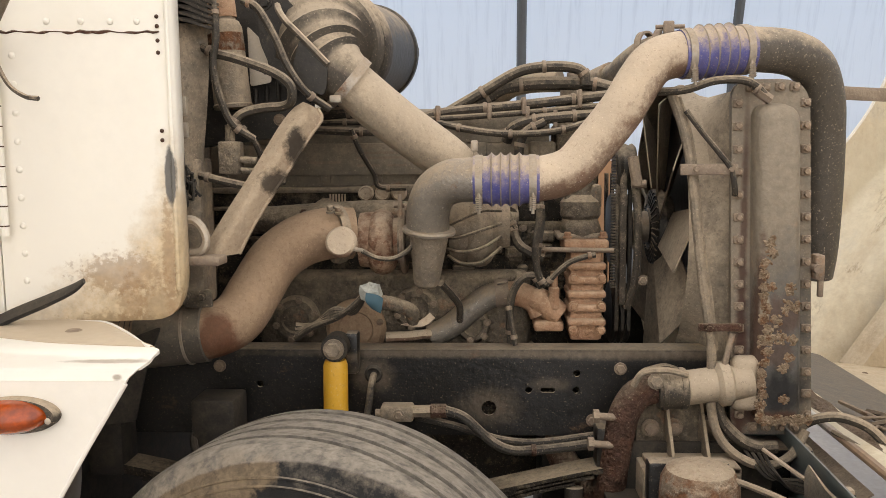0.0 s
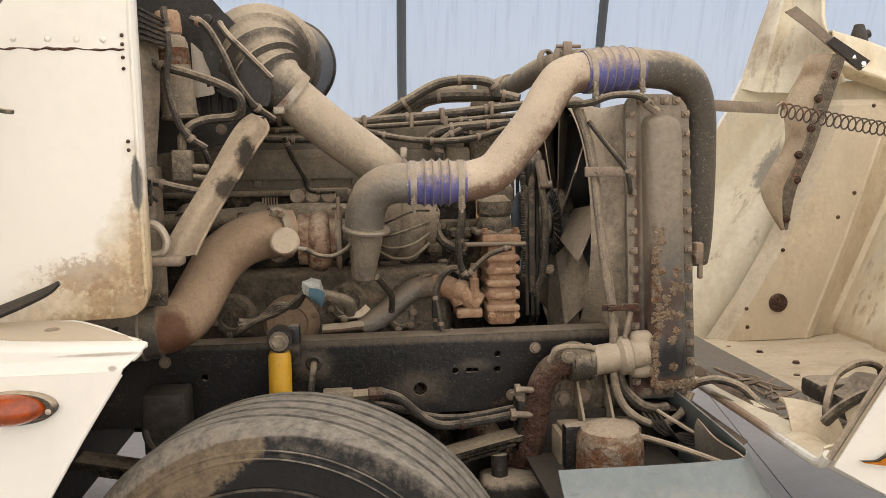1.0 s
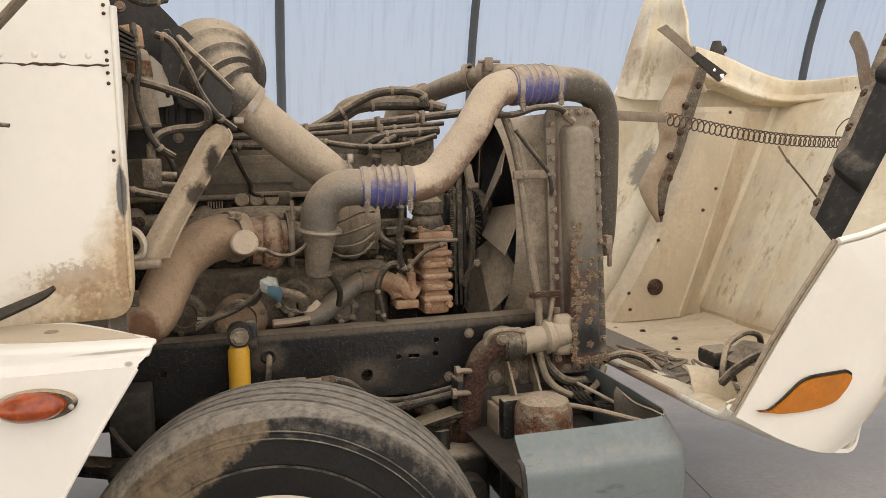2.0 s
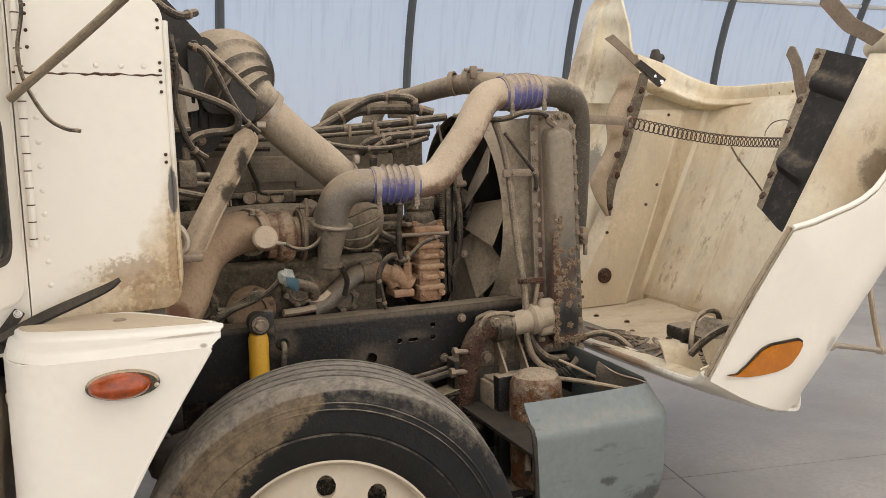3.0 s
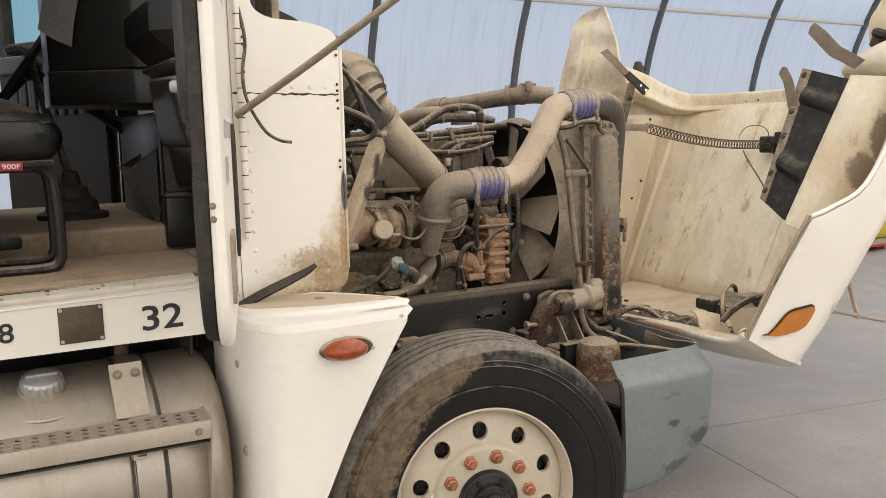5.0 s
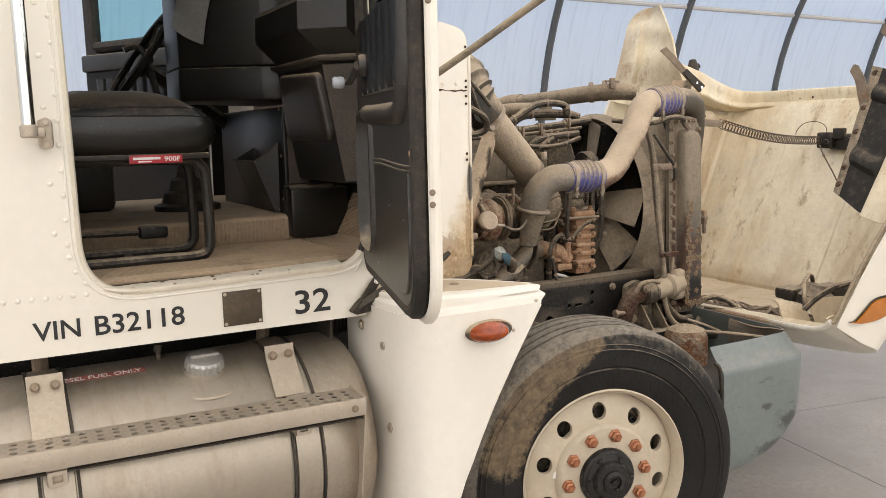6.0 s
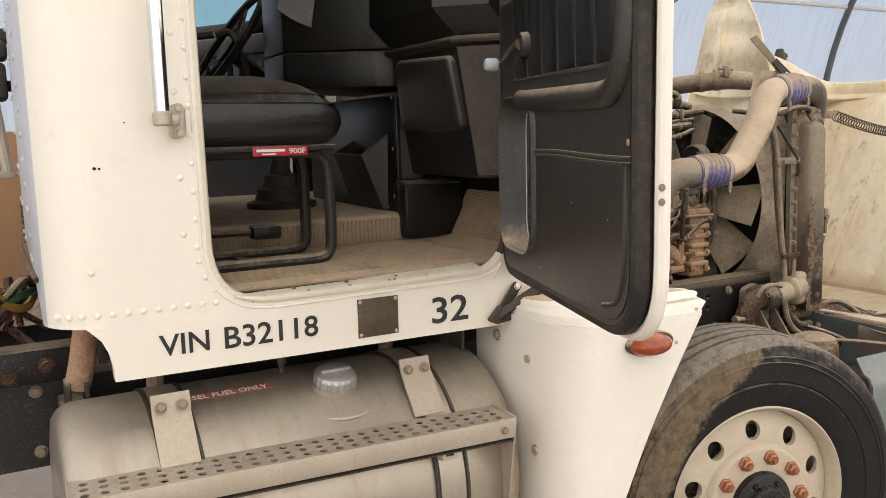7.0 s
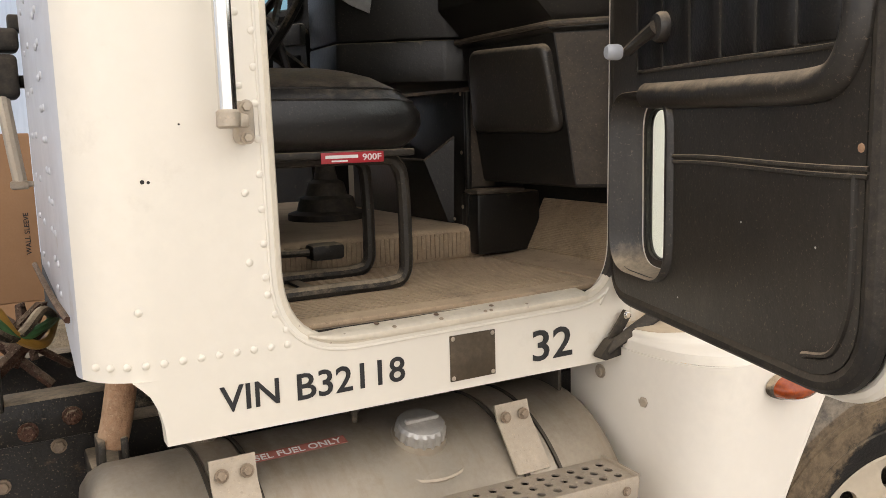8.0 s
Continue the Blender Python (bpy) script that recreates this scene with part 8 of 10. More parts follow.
# ---- turbocharger, exhaust, charge air ----
turbo = thing("turbocharger", (-0.2, 2.25, 1.33), "dust-covered turbocharger with a rusty turbine housing", "turbocharger")


def scroll(c, r0, r1, w0, w1, turns, axis_x=True, n=40):
    """A snail housing round the x axis: the duct grows as it goes round."""
    pts = []
    for k in range(n + 1):
        t = k / n
        a = turns[0] + (turns[1] - turns[0]) * t
        r, w = r0 + (r1 - r0) * t, w0 + (w1 - w0) * t
        pts.append((c[0], c[1] + r * math.cos(a), c[2] + r * math.sin(a), w))
    return tube(pts, w0, 14, 1)


TC = (-0.298, 2.255, 1.330)
part("turbine_housing", merged(scroll(TC, 0.052, 0.060, 0.030, 0.046, (0.4, 6.6)), lathe([(0.0, -0.06), (0.075, -0.06), (0.078, -0.03), (0.06, 0.02), (0.062, 0.05), (0, 0.05)], TC, (1, 0, 0), 32)), M_TURBO, turbo, "rusty scaled turbine housing")
part("centre", lathe([(0.085, 0.0), (0.088, 0.006), (0.088, 0.016), (0.06, 0.022), (0.055, 0.06), (0.07, 0.07), (0.095, 0.075), (0.095, 0.09), (0.06, 0.1)], (TC[0] + 0.05, TC[1], TC[2]), (1, 0, 0), 36), M_DUSTY2, turbo)
CC = (-0.03, 2.275, 1.375)
part("compressor_housing", merged(scroll(CC, 0.075, 0.088, 0.034, 0.050, (1.2, 7.4)), lathe([(0.0, -0.08), (0.10, -0.08), (0.11, -0.05), (0.10, 0.03), (0.072, 0.05), (0.070, 0.085), (0, 0.085)], CC, (1, 0, 0), 36)), M_DUSTY, turbo, "dusty cast compressor housing")
for a in (3.9, 3.55, 3.2, 2.85):
    part("rib", tube([(CC[0] - 0.085, CC[1] + 0.10 * math.cos(a + 0.3), CC[2] + 0.10 * math.sin(a + 0.3)), (CC[0] - 0.045, CC[1] + 0.132 * math.cos(a + 0.15), CC[2] + 0.132 * math.sin(a + 0.15)), (CC[0] + 0.01, CC[1] + 0.142 * math.cos(a), CC[2] + 0.142 * math.sin(a)), (CC[0] + 0.06, CC[1] + 0.10 * math.cos(a - 0.1), CC[2] + 0.10 * math.sin(a - 0.1))], 0.0045, 8), M_DUSTY2, turbo)
part("outlet_cone", lathe([(0.060, 0.0), (0.062, 0.006), (0.052, 0.012), (0.050, 0.03), (0.040, 0.10), (0.034, 0.15), (0.026, 0.158), (0, 0.158)], (-0.157, 2.115, 1.372), (-0.08, 0.22, -1), 28), M_DUSTY, turbo)
part("outlet_flange", merged(lathe([(0.045, -0.008), (0.068, -0.006), (0.070, 0.0), (0.068, 0.006), (0.045, 0.008)], (-0.158, 2.118, 1.368), (-0.08, 0.15, -1), 32)), M_CLAMP, turbo, "worn V-band clamp")
act = part("wastegate_can", merged(lathe([(0.0, 0.0), (0.034, 0.0), (0.040, 0.005), (0.042, 0.012), (0.042, 0.018), (0.038, 0.022), (0.036, 0.05), (0.028, 0.06), (0, 0.06)], (-0.388, 2.095, 1.342), (0.05, 1, -0.25), 28)), M_PIPE, turbo, "round actuator canister")
part("nipple", rod((-0.352, 2.10, 1.322), (-0.325, 2.085, 1.318), 0.006), M_STEP, act)
part("signal_line", tube([(-0.33, 2.087, 1.318), (-0.29, 2.085, 1.30), (-0.25, 2.09, 1.298), (-0.215, 2.10, 1.315), (-0.195, 2.11, 1.34), (-0.19, 2.12, 1.365)], 0.0065, 8), M_HOSE, turbo)
part("oil_line", tube([(-0.13, 2.14, 1.225), (-0.105, 2.18, 1.19), (-0.085, 2.22, 1.15), (-0.085, 2.26, 1.10)], 0.010, 8), M_HOSE, turbo)
part("v_band", merged(*[lathe([(0.083, -0.007), (0.094, -0.006), (0.096, 0.0), (0.094, 0.006), (0.083, 0.007)], (x, TC[1], TC[2]), (1, 0, 0), 32) for x in (-0.236,)], rod((-0.236, 2.15, 1.40), (-0.236, 2.15, 1.46), 0.006), rod((-0.215, 2.17, 1.43), (-0.255, 2.17, 1.43), 0.007)), M_BRACKET, turbo)
for k in range(5):
    part("bolt", bolt((-0.235 + 0.018 * k, 2.16 + 0.004 * k, 1.405 + 0.02 * (k % 2)), (0, -1, 0.4), 0.007, 0.012), M_BRACKET, turbo)
exh = thing("exhaust_pipe", (-0.6, 2.05, 1.1), "wide heat-browned exhaust pipe leaving the turbo", "exhaust pipe")
part("pipe", tube([(-0.96, 2.0, 1.10), (-0.86, 2.01, 1.108), (-0.785, 2.015, 1.117), (-0.715, 2.03, 1.120), (-0.660, 2.075, 1.145), (-0.622, 2.125, 1.212), (-0.580, 2.165, 1.284), (-0.517, 2.19, 1.332), (-0.445, 2.21, 1.352), (-0.38, 2.235, 1.35)], 0.071, 28, 6), M_EXH, exh)
axis = (1, 0.05, 0.1)
part("sleeve", lathe([(0.070, 0), (0.0755, 0.0), (0.0755, 0.165), (0.070, 0.168)], (-0.885, 2.008, 1.103), axis, 36, True), M_SLEEVE, exh, "dull grey sleeve")
part("band", lathe([(0.075, -0.004), (0.0785, -0.003), (0.0785, 0.003), (0.075, 0.004)], (-0.765, 2.014, 1.115), axis, 36, True), M_CLAMP, exh, "bright steel ring")
part("flex_section", lathe([(0.066 + 0.010 * (k % 2), 0.007 * k) for k in range(46)], (-1.205, 1.993, 1.072), axis, 32), M_RUBSEAL, exh, "black ribbed flexible section")
part("clamp_plate", merged(box((-0.752, 1.95, 1.195), (-0.684, 1.966, 1.240), 0.004), *[bolt((x, 1.95, 1.222), (0, -1, 0), 0.009, 0.010) for x in (-0.745, -0.706)]), M_DUSTY2, exh)
part("flange", merged(lathe([(0.068, -0.012), (0.080, -0.012), (0.082, 0.0), (0.080, 0.012), (0.068, 0.012)], (-0.418, 2.21, 1.351), (1, 0.65, 0.05), 32, True), bolt((-0.42, 2.14, 1.415), (0, -0.4, 1), 0.009, 0.02), bolt((-0.40, 2.15, 1.412), (0, -0.4, 1), 0.009, 0.02)), M_DUSTY, exh)
charge = thing("charge_air_pipe", (0.3, 2.08, 1.4), "dusty charge air pipe with blue silicone joints", "charge pipe")
PATH_A = [(-0.161, 2.120, 1.372), (-0.158, 2.10, 1.42), (-0.138, 2.08, 1.468), (-0.094, 2.062, 1.496), (-0.03, 2.05, 1.499), (0.02, 2.047, 1.499)]
PATH_B = [(0.06, 2.046, 1.499), (0.12, 2.046, 1.500), (0.20, 2.05, 1.523), (0.258, 2.055, 1.585), (0.324, 2.062, 1.667), (0.366, 2.07, 1.735), (0.405, 2.08, 1.782), (0.46, 2.10, 1.802), (0.52, 2.11, 1.807)]
PATH_C = [(0.60, 2.122, 1.813), (0.66, 2.135, 1.816), (0.762, 2.16, 1.808), (0.832, 2.20, 1.775), (0.872, 2.235, 1.70), (0.890, 2.265, 1.60), (0.900, 2.29, 1.45), (0.902, 2.31, 1.30), (0.90, 2.33, 1.22, )]
part("elbow", tube(PATH_A, 0.056, 24, 6), M_ELBOW, charge, "scuffed aluminium elbow")
part("pipe", tube(PATH_B, 0.056, 24, 6), M_PIPE, charge, "dusty bent steel pipe")
part("pipe", tube([p[:3] for p in PATH_C], 0.056, 24, 6), M_DOWNPIPE, charge, "dusty dark pipe bending down beside the radiator")


def boot(a, b, r):
    a, b = Vector(a), Vector(b)
    h = (b - a).length
    prof = [(r, 0)]
    for k in range(1, 60):
        t = k / 60
        bulge = sum(math.exp(-((t - c) / 0.035) ** 2) for c in (0.28, 0.42, 0.56, 0.70))
        prof.append((r + 0.0075 * bulge, h * t))
    prof.append((r, h))
    o = part("silicone_joint", lathe([(r - 0.006, 0)] + prof + [(r - 0.006, h)], a, b - a, 32), M_BLUE, charge, "ribbed blue silicone joint")
    d = (b - a).normalized()
    for t in (0.42, 0.56, 0.28, 0.70):
        part("ring", lathe([(r + 0.006, -0.0022), (r + 0.0095, 0), (r + 0.006, 0.0022)], a + d * h * t, d, 32), M_CLAMP, o)
    for t in (0.09, 0.90):
        c = a + d * h * t
        part("band", lathe([(r + 0.0005, -0.009), (r + 0.003, -0.009), (r + 0.003, 0.009), (r + 0.0005, 0.009)], c, d, 32, True), M_CLAMP, o, "steel clamp band")
        side = Vector((0, -1, 0))
        side = (side - d * side.dot(d)).normalized()
        dn = d.cross(side) if d.cross(side).z < 0 else -d.cross(side)
        q = c + side * (r + 0.008) * 0.75 + dn * (r + 0.008) * 0.55
        sp = [tuple(q + dn * (0.003 + 0.0048 * k / 6) + (side * math.cos(k * math.pi / 3) + d * math.sin(k * math.pi / 3)) * 0.0075) for k in range(0, 42)]
        part("bolt_spring", merged(rod(q - dn * 0.03, q + dn * 0.045, 0.004), tube(sp, 0.0022, 5, 1), box(tuple(q - Vector((0.008, 0.006, -0.012))), tuple(q + Vector((0.008, 0.006, 0.030))), 0.003)), M_CLAMP, o)


boot((-0.040, 2.0505, 1.499), (0.122, 2.046, 1.4995), 0.0595)
boot((0.470, 2.102, 1.804), (0.648, 2.132, 1.816), 0.0595)

# ---- air intake ----
intake = thing("air_intake", (-0.3, 2.25, 1.6), "dusty air intake pipe with a ribbed black rubber boot", "intake pipe")
part("pipe", tube([(-0.392, 2.135, 1.775), (-0.374, 2.14, 1.761), (-0.248, 2.18, 1.652), (-0.110, 2.24, 1.545), (-0.045, 2.275, 1.47), (-0.03, 2.28, 1.40)], 0.064, 28, 6), M_INTAKE, intake)
part("clamp", merged(lathe([(0.072, -0.012), (0.0765, -0.012), (0.0765, 0.012), (0.072, 0.012)], (-0.362, 2.142, 1.751), (0.72, 0.2, -0.64), 32, True), box((-0.402, 2.070, 1.695), (-0.372, 2.090, 1.715), 0.004)), M_CLAMP, intake)
part("clamp", merged(lathe([(0.065, -0.010), (0.0695, -0.010), (0.0695, 0.010), (0.065, 0.010)], (-0.085, 2.253, 1.522), (0.66, 0.25, -0.7), 32, True), box((-0.05, 2.19, 1.57), (-0.03, 2.21, 1.60), 0.004)), M_CLAMP, intake)
bp = spline([(-0.448, 2.38, 1.872, 0.145), (-0.452, 2.30, 1.872, 0.145), (-0.452, 2.235, 1.862, 0.139), (-0.438, 2.19, 1.838, 0.122), (-0.415, 2.158, 1.805, 0.098), (-0.392, 2.142, 1.780, 0.080), (-0.360, 2.142, 1.750, 0.072)], 10)
bp = [(q[0], q[1], q[2], q[3] + (0.012 if i % 7 == 4 and i < 52 else 0.006 if i % 7 in (3, 5) and i < 52 else 0.0)) for i, q in enumerate(bp)]
rubber_boot = part("rubber_boot", tube(bp, 0.1, 36, 1), M_BOOT, intake, "dust-topped ribbed rubber boot")
part("seam", tube([(-0.553, 2.19, 1.972), (-0.535, 2.11, 1.936), (-0.504, 2.062, 1.896), (-0.484, 2.058, 1.876), (-0.449, 2.058, 1.840), (-0.401, 2.060, 1.789)], 0.009, 8), M_BOOT, rubber_boot, "dust-topped rolled flange")
part("flap", holed(rounded([(-0.470, 1.852), (-0.401, 1.786), (-0.405, 1.740), (-0.414, 1.712), (-0.471, 1.738), (-0.490, 1.785)], 0.010, 3), [], 0.016, "xz", 2.058), M_BLACKMET, rubber_boot, "black sheet flap")
cleaner = thing("air_cleaner", (-0.6, 2.5, 1.9), "black round air cleaner drum behind the boot", "air cleaner")
part("drum", lathe([(0, 0.0), (0.150, 0.0), (0.158, 0.01), (0.158, 0.40), (0.165, 0.405), (0.165, 0.43), (0.15, 0.44), (0, 0.44)], (-0.446, 2.43, 1.875), (0.10, 1, 0.08), 44), M_BLACKMET, cleaner)
part("rubber_ring", lathe([(0.142, -0.04), (0.160, -0.035), (0.168, -0.02), (0.168, 0.03), (0.155, 0.04)], (-0.447, 2.40, 1.873), (0.10, 1, 0.08), 44), M_RUBBER, cleaner, "dusty rubber sealing ring")
part("clip", box((-0.255, 2.84, 1.90), (-0.24, 2.87, 1.93), 0.004), M_BLACKMET, cleaner)
single("cleaner_bracket", merged(holed(rounded([(-0.592, 1.86), (-0.545, 1.745), (-0.46, 1.74), (-0.46, 1.90), (-0.53, 1.98), (-0.592, 1.98)], 0.02, 3), [], 0.006, "xz", 2.128), bolt((-0.573, 2.126, 1.955), (0, -1, 0), 0.014, 0.012)), M_BLACKMET, "black sheet bracket holding the air cleaner", "bracket")

carrier = thing("air_duct", (-0.66, 2.2, 1.6), "black air cleaner carrier on the firewall", "duct")
part("back_plate", holed(rounded([(-0.86, 1.58), (-0.52, 1.62), (-0.47, 1.70), (-0.47, 1.86), (-0.54, 1.99), (-0.66, 2.12), (-0.86, 2.2)], 0.03, 3), [], 0.05, "xz", 2.19), M_BLACKMET, carrier)
for k in range(4):
    part("rib", rod((-0.62 + 0.03 * k, 2.18, 1.70), (-0.62 + 0.03 * k, 2.18, 1.74 + 0.01 * k), 0.006, 8), M_BLACKMET, carrier)
for x, z in ((-0.56, 1.66), (-0.70, 2.04), (-0.50, 1.88)):
    part("bolt", bolt((x, 2.188, z), (0, -1, 0), 0.012, 0.010), M_BRACKET, carrier)

# bent guard plate standing in front of the engine
gl = [((-0.691, 1.898, 1.327), (-0.602, 1.915, 1.332)), ((-0.638, 1.913, 1.416), (-0.560, 1.93, 1.414)), ((-0.570, 1.95, 1.529), (-0.495, 1.966, 1.521)), ((-0.512, 1.98, 1.631), (-0.441, 1.996, 1.610)), ((-0.480, 1.998, 1.676), (-0.415, 2.016, 1.652)), ((-0.452, 1.998, 1.694), (-0.424, 2.016, 1.680))]
guard = thing("heat_guard", (-0.56, 1.93, 1.33), "tan dusty bent sheet guard with dark scorched patches", "guard plate")
part("plate", sheet([[l, tuple((np.array(l) + np.array(r)) / 2 + np.array((0.004, -0.024, 0.0))), r] for l, r in gl], 0.006, 4, 5), M_GUARD, guard)
part("edge_fold", tube([(r[0] + 0.002, r[1] + 0.004, r[2]) for l, r in gl], 0.005, 8, 4), M_GUARD, guard)
hinge_brk = thing("cowl_bracket", (-0.68, 1.85, 1.35), "bent steel bracket at the cowl edge with rusty end", "bracket")
part("loop", merged(tube([(-0.735, 1.86, 1.415), (-0.68, 1.85, 1.418), (-0.655, 1.85, 1.38), (-0.67, 1.85, 1.345), (-0.74, 1.86, 1.345)], 0.010, 8)), M_STEP, hinge_brk)
part("tongue", box((-0.755, 1.82, 1.315), (-0.615, 1.88, 1.337), 0.006), M_BRACKET, hinge_brk)

def banded(hose, pts, r, *stations):
    """Small clamp bands round a hose."""
    path = spline(pts, 8)
    for t in stations:
        i = min(len(path) - 2, max(1, int(t * (len(path) - 1))))
        part("band", lathe([(r, -0.006), (r + 0.0028, -0.005), (r + 0.0028, 0.005), (r, 0.006)], path[i][:3], path[i + 1][:3] - path[i - 1][:3], 12, True), M_BRACKET, hose)


# ---- firewall fittings ----
panel = single("heater_housing", merged(sheet([[(-0.79, 1.90, 1.55), (-0.735, 1.92, 1.53), (-0.70, 1.98, 1.54)], [(-0.80, 1.90, 1.75), (-0.73, 1.925, 1.75), (-0.68, 1.99, 1.76)], [(-0.80, 1.92, 1.87), (-0.735, 1.93, 1.875), (-0.68, 1.99, 1.885)]], 0.01, 4, 4), box((-0.80, 1.95, 1.20), (-0.70, 2.05, 1.56), 0.01)), M_DUSTY, "dusty grey heater housing on the firewall", "housing")
for z0, z1 in ((1.66, 1.705), (1.61, 1.645)):
    part("faded_sticker", box((-0.735, 1.916, z0), (-0.712, 1.926, z1), 0.001), M_STEP, panel)
pleats = thing("pleated_hose", (-0.70, 1.95, 1.89), "dark pleated rubber bellows above the heater housing", "bellows")
for k in range(6):
    part("fold", sheet([[(-0.79, 1.91, 1.89 + 0.015 * k), (-0.72, 1.905, 1.885 + 0.015 * k), (-0.655, 1.93, 1.868 + 0.012 * k), (-0.645, 1.98, 1.868 + 0.012 * k)], [(-0.79, 1.99, 1.892 + 0.015 * k), (-0.72, 1.99, 1.888 + 0.015 * k), (-0.665, 1.99, 1.872 + 0.012 * k), (-0.66, 1.99, 1.872 + 0.012 * k)]], 0.006, 3), M_HOSE, pleats)
bottle = thing("surge_canister", (-0.60, 2.08, 1.65), "dusty metal canister with rusty cap on the firewall", "canister")
part("body", lathe([(0, 0), (0.048, 0), (0.050, 0.008), (0.047, 0.012), (0.044, 0.20), (0.038, 0.215), (0.030, 0.22), (0.030, 0.24), (0, 0.24)], (-0.650, 2.08, 1.685), (-0.08, 0, 1), 24), M_DUSTY, bottle)
part("cap", lathe([(0.034, 0), (0.034, 0.05), (0.028, 0.06), (0, 0.06)], (-0.668, 2.08, 1.91), (-0.08, 0, 1), 20), M_ORANGE, bottle)
part("rust_band", lathe([(0.0445, 0.0), (0.0455, 0.002), (0.0445, 0.045), (0.043, 0.047)], (-0.661, 2.08, 1.825), (-0.08, 0, 1), 24, True), M_CANRUST, bottle, "rusty upper band")
part("plate", holed(rounded([(-0.622, 1.745), (-0.565, 1.755), (-0.585, 1.86), (-0.625, 1.90)], 0.008, 2), [rounded([(-0.588, 1.775), (-0.576, 1.775), (-0.576, 1.80), (-0.588, 1.80)], 0.005, 2)], 0.004, "xz", 2.14), M_STEP, bottle, "pale bracket plate with a slot")
for pts, r in (([(-0.73, 2.0, 1.86), (-0.68, 1.98, 1.82), (-0.60, 1.97, 1.795), (-0.52, 1.97, 1.765), (-0.478, 1.97, 1.735), (-0.475, 1.98, 1.70), (-0.50, 2.0, 1.685), (-0.56, 2.0, 1.68), (-0.605, 1.99, 1.665), (-0.628, 1.98, 1.63), (-0.63, 1.98, 1.59)], 0.0115),
               ([(-0.60, 2.02, 1.94), (-0.56, 2.01, 1.92), (-0.52, 2.01, 1.85), (-0.49, 2.01, 1.78), (-0.45, 2.02, 1.72), (-0.40, 2.06, 1.68)], 0.010),
               ([(-0.655, 1.96, 1.96), (-0.645, 1.95, 1.85), (-0.655, 1.95, 1.78), (-0.64, 1.95, 1.70), (-0.615, 1.96, 1.64), (-0.57, 1.98, 1.605)], 0.009),
               ([(-0.62, 2.02, 1.64), (-0.585, 2.03, 1.60), (-0.57, 2.05, 1.55), (-0.56, 2.1, 1.50)], 0.008),
               ([(-0.70, 1.95, 1.52), (-0.62, 1.95, 1.50), (-0.57, 1.98, 1.49), (-0.52, 2.05, 1.50)], 0.010),
               ([(-0.70, 1.95, 2.06), (-0.66, 1.96, 2.03), (-0.62, 1.99, 2.02), (-0.57, 2.05, 2.04)], 0.012),
               ([(-0.40, 2.38, 1.64), (-0.38, 2.40, 1.58), (-0.345, 2.44, 1.51), (-0.33, 2.45, 1.47), (-0.25, 2.45, 1.465)], 0.008)):
    banded(single("hose", tube(pts, r, 8), M_HOSE, "dusty black hose in the engine bay", "hose", "engine bay hoses"), pts, r, 0.12, 0.86)
fit = thing("valve_block", (-0.64, 1.98, 1.5), "small dusty valve block with stubs", "valve")
part("body", box((-0.655, 1.955, 1.52), (-0.605, 2.01, 1.60), 0.006), M_DUSTY2, fit)
for a, b, r in (((-0.61, 1.98, 1.555), (-0.565, 1.98, 1.552), 0.010), ((-0.61, 1.98, 1.53), (-0.57, 1.98, 1.525), 0.009), ((-0.63, 1.98, 1.60), (-0.63, 1.98, 1.64), 0.012)):
    part("stub", rod(a, b, r), M_DUSTY2, fit)
tang = bm_new()
rnd = random.Random(3)
for k in range(26):
    p = Vector((-0.735 + rnd.uniform(-0.02, 0.03), 1.88 + rnd.uniform(-0.02, 0.03), 1.50 + rnd.uniform(-0.05, 0.05)))
    merge(tang, tube([tuple(p + Vector((rnd.uniform(-0.03, 0.03), rnd.uniform(-0.02, 0.02), rnd.uniform(-0.035, 0.035)))) for _ in range(4)], 0.004, 5, 3))
single("wire_tangle", tang, M_RUBSEAL, "charred black knot of wiring at the cowl", "wiring", kind="stuff")

# ---- sensor in a torn label, oil lines ----
sensor = thing("oil_sensor", (-0.33, 2.15, 1.2), "sensor wrapped in a torn green label with cable", "sensor")
lab = bm_new()
bmesh.ops.create_icosphere(lab, subdivisions=2, radius=0.027, matrix=Matrix.Translation((-0.318, 2.14, 1.200)) @ Matrix.Diagonal((1.0, 0.6, 1.1, 1)))
rnd = random.Random(8)
for v in lab.verts:
    v.co += Vector((rnd.uniform(-1, 1), rnd.uniform(-1, 1), rnd.uniform(-1, 1))) * 0.009
part("label", lab, M_FOIL, sensor, "crumpled pale label", smooth=0)
part("teal_flap", sheet([[(-0.325, 2.105, 1.205), (-0.295, 2.105, 1.20), (-0.282, 2.11, 1.19)], [(-0.325, 2.10, 1.185), (-0.30, 2.10, 1.175), (-0.285, 2.11, 1.165)], [(-0.31, 2.11, 1.165), (-0.295, 2.11, 1.155), (-0.29, 2.115, 1.15)]], 0.003, 3, 3), M_TEAL, sensor)
part("stub", tube([(-0.30, 2.15, 1.175), (-0.25, 2.17, 1.16), (-0.215, 2.19, 1.14), (-0.21, 2.21, 1.11)], 0.020, 12), M_DUSTY2, sensor)
for k in range(4):
    part("cable", tube([(-0.335, 2.14 + 0.008 * k, 1.195), (-0.37, 2.15 + 0.006 * k, 1.16 - 0.006 * k), (-0.42, 2.17, 1.125 + 0.008 * k), (-0.49, 2.19 + 0.01 * k, 1.095), (-0.54, 2.21, 1.06 + 0.012 * k)], 0.009, 8), M_HOSE, sensor)
